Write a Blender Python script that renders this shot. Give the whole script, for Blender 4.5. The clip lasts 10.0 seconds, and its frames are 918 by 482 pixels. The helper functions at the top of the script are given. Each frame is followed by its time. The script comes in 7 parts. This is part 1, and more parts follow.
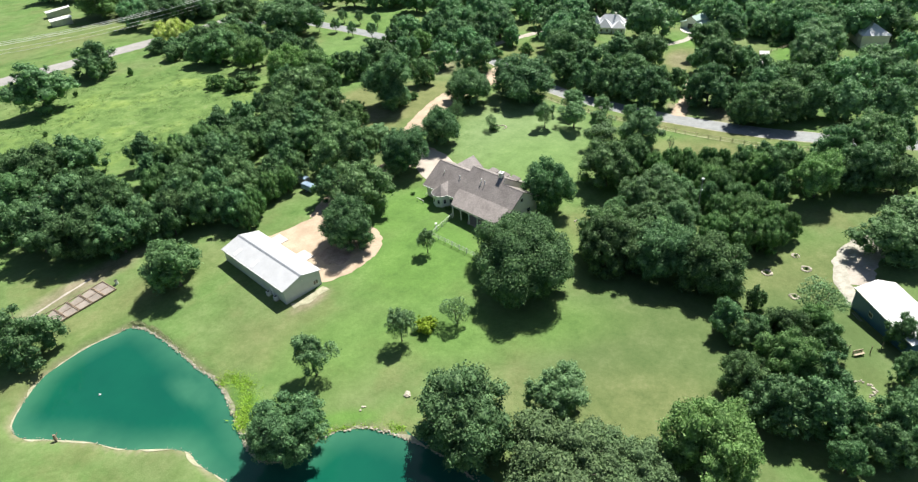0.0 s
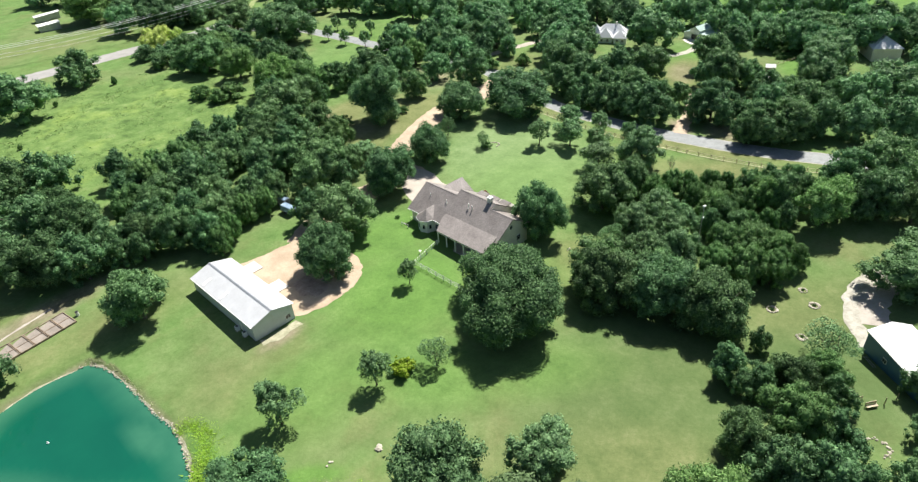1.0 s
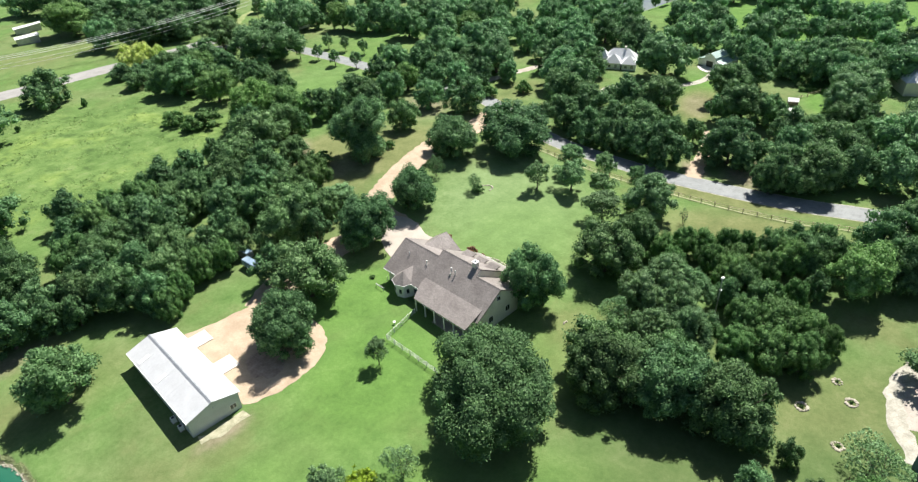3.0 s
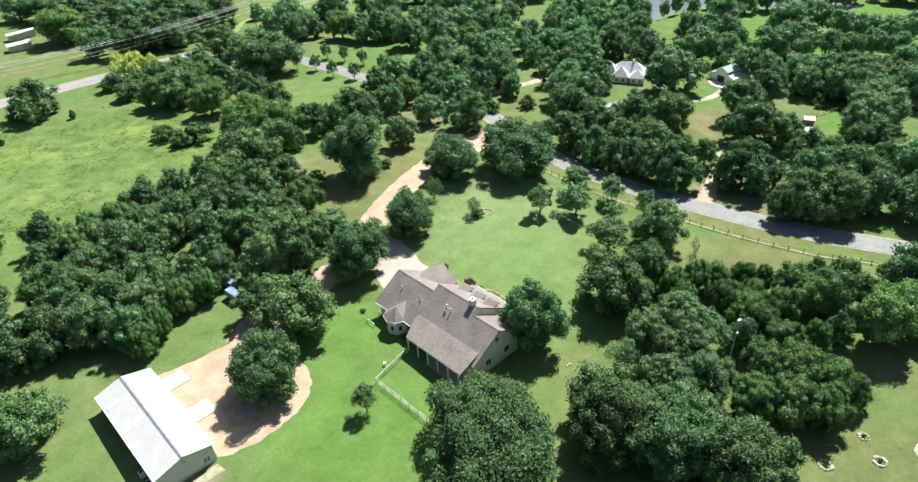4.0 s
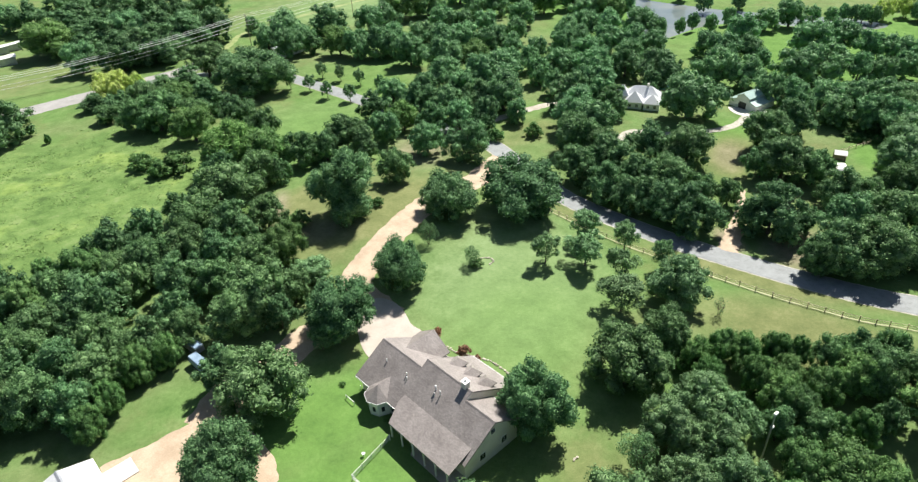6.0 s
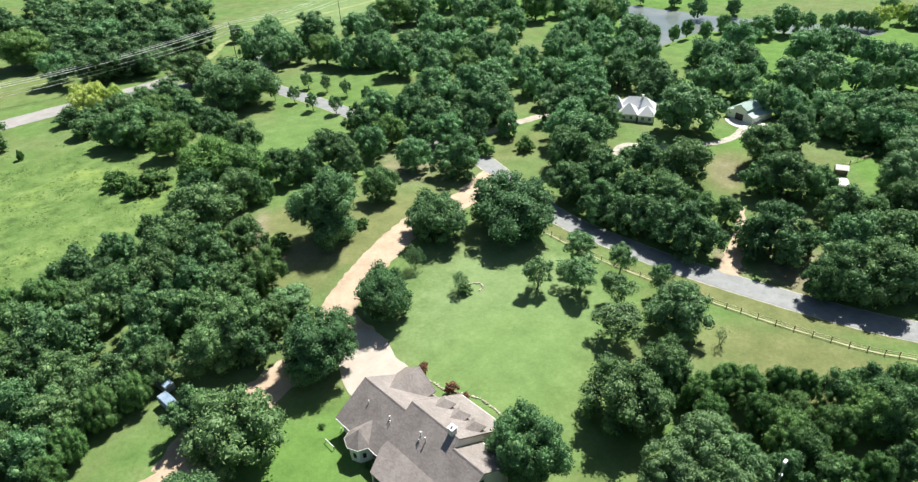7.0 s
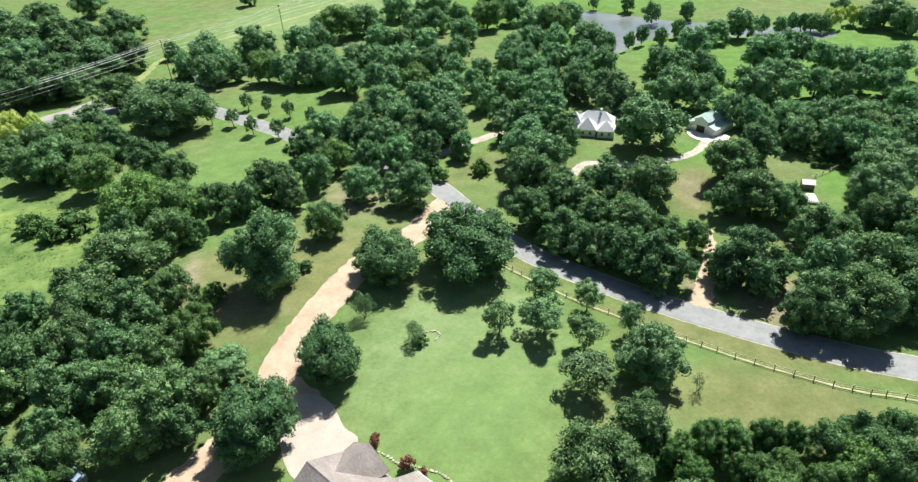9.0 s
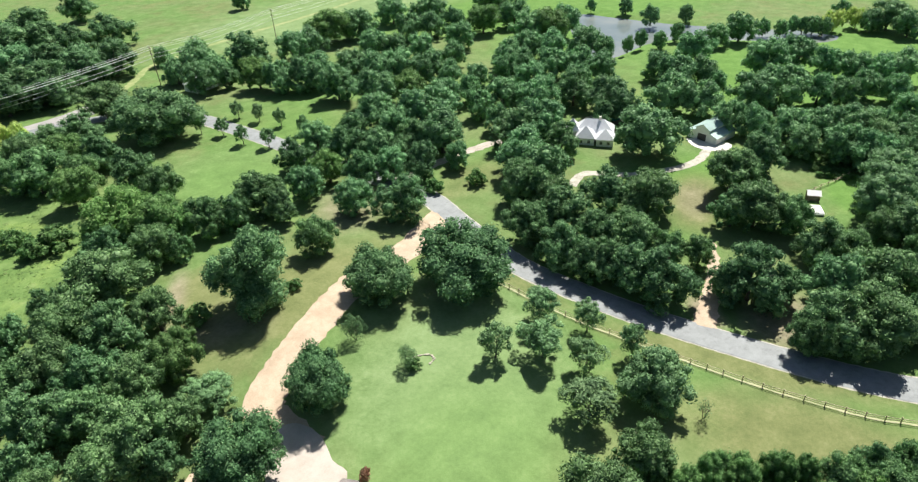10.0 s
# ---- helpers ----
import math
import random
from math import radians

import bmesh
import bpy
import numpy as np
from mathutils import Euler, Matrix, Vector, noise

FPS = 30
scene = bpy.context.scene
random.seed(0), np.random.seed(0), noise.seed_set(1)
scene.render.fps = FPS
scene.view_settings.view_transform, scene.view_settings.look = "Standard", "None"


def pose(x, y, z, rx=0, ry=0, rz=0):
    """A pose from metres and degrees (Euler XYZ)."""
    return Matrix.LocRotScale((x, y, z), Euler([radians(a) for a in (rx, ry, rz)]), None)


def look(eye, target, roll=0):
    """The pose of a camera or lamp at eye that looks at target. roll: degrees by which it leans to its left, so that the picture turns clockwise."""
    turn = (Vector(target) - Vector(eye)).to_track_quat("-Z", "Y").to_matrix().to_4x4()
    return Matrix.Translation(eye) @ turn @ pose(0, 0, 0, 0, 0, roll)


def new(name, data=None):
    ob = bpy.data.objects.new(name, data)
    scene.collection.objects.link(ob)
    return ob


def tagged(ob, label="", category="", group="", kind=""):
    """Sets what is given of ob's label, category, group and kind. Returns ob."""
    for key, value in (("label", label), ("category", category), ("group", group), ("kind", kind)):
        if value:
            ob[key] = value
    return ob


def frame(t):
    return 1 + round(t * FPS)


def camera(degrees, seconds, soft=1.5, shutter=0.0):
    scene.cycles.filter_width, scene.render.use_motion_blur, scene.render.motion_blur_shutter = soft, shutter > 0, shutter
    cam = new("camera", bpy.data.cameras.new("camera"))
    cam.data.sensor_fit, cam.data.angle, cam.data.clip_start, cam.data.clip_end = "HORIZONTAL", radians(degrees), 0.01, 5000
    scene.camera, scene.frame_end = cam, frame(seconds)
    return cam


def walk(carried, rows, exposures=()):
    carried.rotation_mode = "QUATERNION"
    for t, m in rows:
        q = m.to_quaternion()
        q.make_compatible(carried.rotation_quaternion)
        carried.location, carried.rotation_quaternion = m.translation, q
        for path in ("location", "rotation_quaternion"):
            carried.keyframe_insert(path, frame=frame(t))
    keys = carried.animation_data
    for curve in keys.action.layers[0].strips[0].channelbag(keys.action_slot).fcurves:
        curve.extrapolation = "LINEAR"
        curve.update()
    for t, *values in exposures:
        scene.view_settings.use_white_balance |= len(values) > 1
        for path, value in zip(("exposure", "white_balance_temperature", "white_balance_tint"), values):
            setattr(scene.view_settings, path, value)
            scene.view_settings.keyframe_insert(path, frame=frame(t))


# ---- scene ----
cam = camera(70.8, 10.0, 1.3)
METRES, EYE, TILT, LEAN, TURN = 89.05, 75.0, 0.0, 0.0, -44.3
ROWS = [
    (0.0, 0.0, 0.0, 0.0, -2.47, -34.56, 3.59),
    (0.5, 0.0257, 0.0551, -0.0011, -2.21, -34.52, 3.51),
    (1.0, 0.0483, 0.1136, -0.0021, -1.93, -34.44, 3.41),
    (1.5, 0.0674, 0.1734, -0.0029, -1.67, -34.34, 3.28),
    (2.0, 0.0838, 0.2334, -0.0033, -1.42, -34.23, 3.16),
    (2.5, 0.0976, 0.2923, -0.0039, -1.14, -34.1, 3.02),
    (4.0, 0.1256, 0.4617, -0.0032, -0.28, -33.72, 2.69),
    (4.5, 0.1324, 0.5141, -0.0025, 0.03, -33.59, 2.61),
    (5.0, 0.1394, 0.5653, -0.0016, 0.33, -33.48, 2.57),
    (5.5, 0.1455, 0.6151, -0.0007, 0.6, -33.38, 2.55),
    (7.0, 0.1641, 0.7532, 0.0035, -0.07, -33.24, 2.52),
    (7.5, 0.1705, 0.7955, 0.0045, -1.46, -33.27, 2.54),
    (8.0, 0.1772, 0.8357, 0.005, -2.83, -33.3, 2.58),
    (8.5, 0.1838, 0.8732, 0.0059, -3.67, -33.33, 2.63),
    (9.0, 0.19, 0.9085, 0.0067, -4.11, -33.34, 2.68),
    (9.5, 0.1961, 0.9424, 0.0074, -4.31, -33.34, 2.73),
    (10.0, 0.2015, 0.9752, 0.0082, -4.41, -33.34, 2.77),
]
walk(cam, [(t, pose(0, 0, EYE, TILT, LEAN, TURN) @ pose(METRES * x, METRES * y, METRES * z, 90 + pitch, roll, yaw)) for t, x, y, z, yaw, pitch, roll in ROWS])

# ---- world, sun ----
SUN_TO = Vector((0.585, 0.150, 0.797)).normalized()
world = bpy.data.worlds.new("sky")
scene.world = world
world.use_nodes = True
wn = world.node_tree.nodes
sky = wn.new("ShaderNodeTexSky")
sky.sky_type, sky.sun_disc = "NISHITA", False
sky.sun_elevation, sky.sun_rotation = radians(53), radians(75.6)
wn["Background"].inputs["Strength"].default_value = 0.047
world.node_tree.links.new(sky.outputs[0], wn["Background"].inputs["Color"])
sun = new("sun", bpy.data.lights.new("sun", "SUN"))
sun.data.energy, sun.data.angle, sun.data.color = 5.0, radians(0.55), (1.0, 0.955, 0.88)
sun.matrix_world = look((80, 80, 200), Vector((80, 80, 200)) - SUN_TO)
scene.view_settings.exposure = 0.81


# ---- materials ----
def nodes_of(name):
    m = bpy.data.materials.new(name)
    m.use_nodes = True
    nt = m.node_tree
    return m, nt, nt.nodes["Principled BSDF"]


def noise_node(nt, scale, detail=3.0, rough=0.55, vec=None):
    n = nt.nodes.new("ShaderNodeTexNoise")
    n.inputs["Scale"].default_value, n.inputs["Detail"].default_value, n.inputs["Roughness"].default_value = scale, detail, rough
    if vec:
        nt.links.new(vec, n.inputs["Vector"])
    return n.outputs["Fac"]


def ramp(nt, fac, stops):
    r = nt.nodes.new("ShaderNodeValToRGB")
    while len(r.color_ramp.elements) < len(stops):
        r.color_ramp.elements.new(0.5)
    for e, (p, c) in zip(r.color_ramp.elements, stops):
        e.position, e.color = p, (*c, 1) if len(c) == 3 else (c[0], c[0], c[0], 1)
    nt.links.new(fac, r.inputs["Fac"])
    return r.outputs["Color"]


def mix(nt, a, b, fac, kind="MIX"):
    n = nt.nodes.new("ShaderNodeMix")
    n.data_type, n.blend_type = "RGBA", kind
    for sock, v in ((n.inputs[0], fac), (n.inputs[6], a), (n.inputs[7], b)):
        if isinstance(v, (int, float)):
            sock.default_value = v
        elif isinstance(v, tuple):
            sock.default_value = (*v, 1)
        else:
            nt.links.new(v, sock)
    return n.outputs[2]


def maths(nt, op, a, b=0.0, clamp=False):
    n = nt.nodes.new("ShaderNodeMath")
    n.operation, n.use_clamp = op, clamp
    for sock, v in ((n.inputs[0], a), (n.inputs[1], b)):
        if isinstance(v, (int, float)):
            sock.default_value = v
        else:
            nt.links.new(v, sock)
    return n.outputs[0]


def bump_to(nt, bsdf, height, strength, dist):
    b = nt.nodes.new("ShaderNodeBump")
    b.inputs["Strength"].default_value, b.inputs["Distance"].default_value = strength, dist
    nt.links.new(height, b.inputs["Height"])
    nt.links.new(b.outputs[0], bsdf.inputs["Normal"])


def position(nt):
    return nt.nodes.new("ShaderNodeNewGeometry").outputs["Position"]


def attribute(nt, name):
    n = nt.nodes.new("ShaderNodeAttribute")
    n.attribute_name = name
    return n.outputs["Fac"]


def surface(name, dark, light, coarse=0.25, fine=6.0, rough=0.85, metal=0.0, bump=0.3, dist=0.03, stain=None, stain_amt=0.35, vary=0.0):
    """A plain procedural surface with coarse and fine variation in world space, and optional stains."""
    m, nt, b = nodes_of(name)
    p = position(nt)
    f1, f2 = noise_node(nt, coarse, 4, vec=p), noise_node(nt, fine, 3, vec=p)
    f = maths(nt, "ADD", maths(nt, "MULTIPLY", f1, 0.6), maths(nt, "MULTIPLY", f2, 0.4))
    c = ramp(nt, f, [(0.36, dark), (0.64, light)])
    if stain:
        s = ramp(nt, noise_node(nt, coarse * 2.7, 5, 0.65, vec=p), [(0.52, (0,)), (0.68, (1,))])
        c = mix(nt, c, stain, maths(nt, "MULTIPLY", s, stain_amt))
    if vary:
        r = nt.nodes.new("ShaderNodeObjectInfo").outputs["Random"]
        v = maths(nt, "ADD", maths(nt, "MULTIPLY", r, 2 * vary), 1 - vary)
        c = mix(nt, c, v, 1.0, "MULTIPLY")
    nt.links.new(c, b.inputs["Base Color"])
    b.inputs["Roughness"].default_value, b.inputs["Metallic"].default_value = rough, metal
    if bump:
        bump_to(nt, b, f2, bump, dist)
    return m


def leaves(name, dark, mid, light, through_it=0.25, gloss=0.6, strong=0.84):
    """Leaves: each one takes its own shade, and each tree its own tone."""
    m, nt, b = nodes_of(name)
    g = nt.nodes.new("ShaderNodeNewGeometry")
    r = g.outputs["Random Per Island"]
    o = nt.nodes.new("ShaderNodeObjectInfo").outputs["Random"]
    c = ramp(nt, r, [(0.0, tuple(0.8 * a + 0.2 * b for a, b in zip(dark, mid))), (0.6, mid), (1.0, tuple(0.3 * a + 0.7 * b for a, b in zip(mid, light)))])
    patch = noise_node(nt, 0.55, 3, vec=g.outputs["Position"])
    c = mix(nt, c, ramp(nt, patch, [(0.35, (0.66, 0.70, 0.68)), (0.68, (1.22, 1.20, 1.04))]), 0.8, "MULTIPLY")
    hue = nt.nodes.new("ShaderNodeHueSaturation")
    nt.links.new(maths(nt, "ADD", maths(nt, "MULTIPLY", o, 0.018), 0.502), hue.inputs["Hue"])
    hue.inputs["Saturation"].default_value = strong
    w = noise_node(nt, 1.0, 0)
    nt.links.new(maths(nt, "ADD", maths(nt, "MULTIPLY", maths(nt, "FRACT", maths(nt, "MULTIPLY", o, 7.31)), 0.34), 0.85), hue.inputs["Value"])
    nt.nodes.remove(w.node)
    nt.links.new(c, hue.inputs["Color"])
    col = hue.outputs[0]
    nt.links.new(col, b.inputs["Base Color"])
    b.inputs["Roughness"].default_value = gloss
    b.inputs["Specular IOR Level"].default_value = 0.16
    t = nt.nodes.new("ShaderNodeBsdfTranslucent")
    nt.links.new(col, t.inputs["Color"])
    s = nt.nodes.new("ShaderNodeMixShader")
    s.inputs[0].default_value = through_it
    nt.links.new(b.outputs[0], s.inputs[1])
    nt.links.new(t.outputs[0], s.inputs[2])
    nt.links.new(s.outputs[0], nt.nodes["Material Output"].inputs["Surface"])
    return m


def ground_material():
    """Mown lawn, rough meadow, dry grass and bare soil, mixed by how each grows over the land."""
    m, nt, b = nodes_of("grass_ground")
    p = position(nt)
    big, mid, small, fine = noise_node(nt, 0.035, 4, vec=p), noise_node(nt, 0.22, 5, 0.6, p), noise_node(nt, 1.3, 5, 0.6, p), noise_node(nt, 7.0, 3, 0.6, p)
    f = maths(nt, "ADD", maths(nt, "MULTIPLY", mid, 0.5), maths(nt, "ADD", maths(nt, "MULTIPLY", small, 0.28), maths(nt, "MULTIPLY", fine, 0.22)))
    lawn = ramp(nt, f, [(0.34, (0.076, 0.146, 0.040)), (0.52, (0.122, 0.210, 0.064)), (0.68, (0.178, 0.264, 0.096))])
    lush = ramp(nt, f, [(0.34, (0.078, 0.163, 0.036)), (0.55, (0.122, 0.230, 0.056)), (0.70, (0.176, 0.282, 0.084))])
    dry = ramp(nt, f, [(0.34, (0.110, 0.134, 0.052)), (0.52, (0.168, 0.192, 0.078)), (0.70, (0.238, 0.248, 0.120))])
    tuft = noise_node(nt, 0.24, 7, 0.68, p)
    swath = ramp(nt, noise_node(nt, 0.055, 6, 0.66, p), [(0.40, (0.78, 0.84, 0.80)), (0.52, (1.0, 1.0, 1.0)), (0.62, (1.28, 1.18, 1.05))])
    rough = ramp(nt, tuft, [(0.34, (0.080, 0.134, 0.042)), (0.46, (0.124, 0.204, 0.060)), (0.58, (0.158, 0.244, 0.076)), (0.70, (0.205, 0.270, 0.108))])
    rough = mix(nt, rough, swath, 0.9, "MULTIPLY")
    soil = ramp(nt, f, [(0.34, (0.150, 0.132, 0.085)), (0.66, (0.320, 0.285, 0.200))])
    edge = maths(nt, "MULTIPLY", maths(nt, "SUBTRACT", maths(nt, "ADD", maths(nt, "MULTIPLY", mid, 0.7), maths(nt, "MULTIPLY", small, 0.3)), 0.5), 1.5)

    def cover(col, over, name, amount=1.0):
        a = maths(nt, "ADD", attribute(nt, name), maths(nt, "MULTIPLY", edge, attribute(nt, name)))
        return mix(nt, col, over, maths(nt, "MULTIPLY", a, amount, clamp=True))

    c = mix(nt, lawn, ramp(nt, f, [(0.34, (0.100, 0.150, 0.050)), (0.66, (0.190, 0.245, 0.104))]), ramp(nt, big, [(0.42, (0,)), (0.62, (1,))]))
    olive = ramp(nt, f, [(0.34, (0.062, 0.106, 0.036)), (0.52, (0.096, 0.146, 0.053)), (0.68, (0.138, 0.184, 0.078))])
    worn = ramp(nt, noise_node(nt, 0.085, 5, 0.62, p), [(0.50, (0,)), (0.66, (1,))])
    c = mix(nt, c, ramp(nt, f, [(0.34, (0.115, 0.130, 0.052)), (0.66, (0.215, 0.215, 0.100))]), maths(nt, "MULTIPLY", worn, 0.5))
    weed = ramp(nt, noise_node(nt, 0.6, 6, 0.7, p), [(0.56, (0,)), (0.68, (1,))])
    c = mix(nt, c, (0.070, 0.135, 0.035), maths(nt, "MULTIPLY", weed, 0.32))
    pale = ramp(nt, f, [(0.34, (0.130, 0.205, 0.080)), (0.52, (0.180, 0.262, 0.110)), (0.68, (0.238, 0.318, 0.154))])
    c = cover(c, pale, "pale")
    c = cover(c, olive, "olive", 0.8)
    c = cover(c, lush, "lush")
    c = cover(c, rough, "rough")
    c = cover(c, dry, "dry")
    c = cover(c, soil, "bare")
    nt.links.new(c, b.inputs["Base Color"])
    b.inputs["Roughness"].default_value = 0.95
    b.inputs["Specular IOR Level"].default_value = 0.1
    h = maths(nt, "ADD", maths(nt, "MULTIPLY", small, 0.6), maths(nt, "MULTIPLY", tuft, maths(nt, "MULTIPLY", attribute(nt, "rough"), 1.2)))
    bump_to(nt, b, maths(nt, "ADD", h, maths(nt, "MULTIPLY", fine, 0.3)), 0.5, 0.25)
    return m


def water_material(name, deep, shallow):
    m, nt, b = nodes_of(name)
    p = position(nt)
    cloud = noise_node(nt, 0.07, 4, 0.6, p)
    c = mix(nt, deep, shallow, maths(nt, "MULTIPLY", attribute(nt, "shore"), maths(nt, "ADD", cloud, 0.35), clamp=True))
    c = mix(nt, c, ramp(nt, cloud, [(0.35, (0.86, 0.9, 0.92)), (0.7, (1.14, 1.1, 1.05))]), 1.0, "MULTIPLY")
    nt.links.new(c, b.inputs["Base Color"])
    b.inputs["Roughness"].default_value, b.inputs["IOR"].default_value = 0.06, 1.33
    bump_to(nt, b, noise_node(nt, 2.2, 3, 0.5, p), 0.06, 0.05)
    return m


def metal_roof(name, col, rough, axis=(1.0, 0.0, 0.0), pitch=0.3):
    """Painted sheet metal with standing ribs, faint streaks and dirt."""
    m, nt, b = nodes_of(name)
    p = position(nt)
    streak = noise_node(nt, 0.5, 4, 0.6, p)
    dirt = noise_node(nt, 3.0, 4, 0.6, p)
    f = maths(nt, "ADD", maths(nt, "MULTIPLY", streak, 0.6), maths(nt, "MULTIPLY", dirt, 0.4))
    nt.links.new(ramp(nt, f, [(0.36, tuple(v * 0.88 for v in col)), (0.6, col)]), b.inputs["Base Color"])
    b.inputs["Roughness"].default_value = rough
    w = nt.nodes.new("ShaderNodeTexWave")
    w.wave_type, w.bands_direction = "BANDS", "X" if axis[0] else "Y"
    w.inputs["Scale"].default_value = 0.314 / pitch
    nt.links.new(p, w.inputs["Vector"])
    bump_to(nt, b, ramp(nt, w.outputs["Fac"], [(0.75, (0,)), (0.95, (1,))]), 0.28 if pitch > 0.36 else 0.05, 0.03)
    return m


def shingle_material(name, dark, light):
    m, nt, b = nodes_of(name)
    p = position(nt)
    br = nt.nodes.new("ShaderNodeTexBrick")
    mp = nt.nodes.new("ShaderNodeMapping")
    mp.inputs["Rotation"].default_value = (0, 0, radians(90))
    nt.links.new(p, mp.inputs["Vector"])
    nt.links.new(mp.outputs[0], br.inputs["Vector"])
    br.inputs["Scale"].default_value = 1.0
    br.inputs["Brick Width"].default_value, br.inputs["Row Height"].default_value, br.inputs["Mortar Size"].default_value = 0.32, 0.16, 0.008
    br.inputs["Color1"].default_value, br.inputs["Color2"].default_value = (0.72, 0.72, 0.72, 1), (1.12, 1.12, 1.12, 1)
    br.inputs["Mortar"].default_value = (0.55, 0.55, 0.55, 1)
    f = maths(nt, "ADD", maths(nt, "MULTIPLY", noise_node(nt, 0.35, 4, 0.6, p), 0.65), maths(nt, "MULTIPLY", noise_node(nt, 9, 2, 0.6, p), 0.35))
    c = mix(nt, ramp(nt, f, [(0.36, dark), (0.62, light)]), br.outputs["Color"], 0.75, "MULTIPLY")
    nt.links.new(c, b.inputs["Base Color"])
    b.inputs["Roughness"].default_value = 0.5
    bump_to(nt, b, br.outputs["Fac"], -0.4, 0.02)
    return m


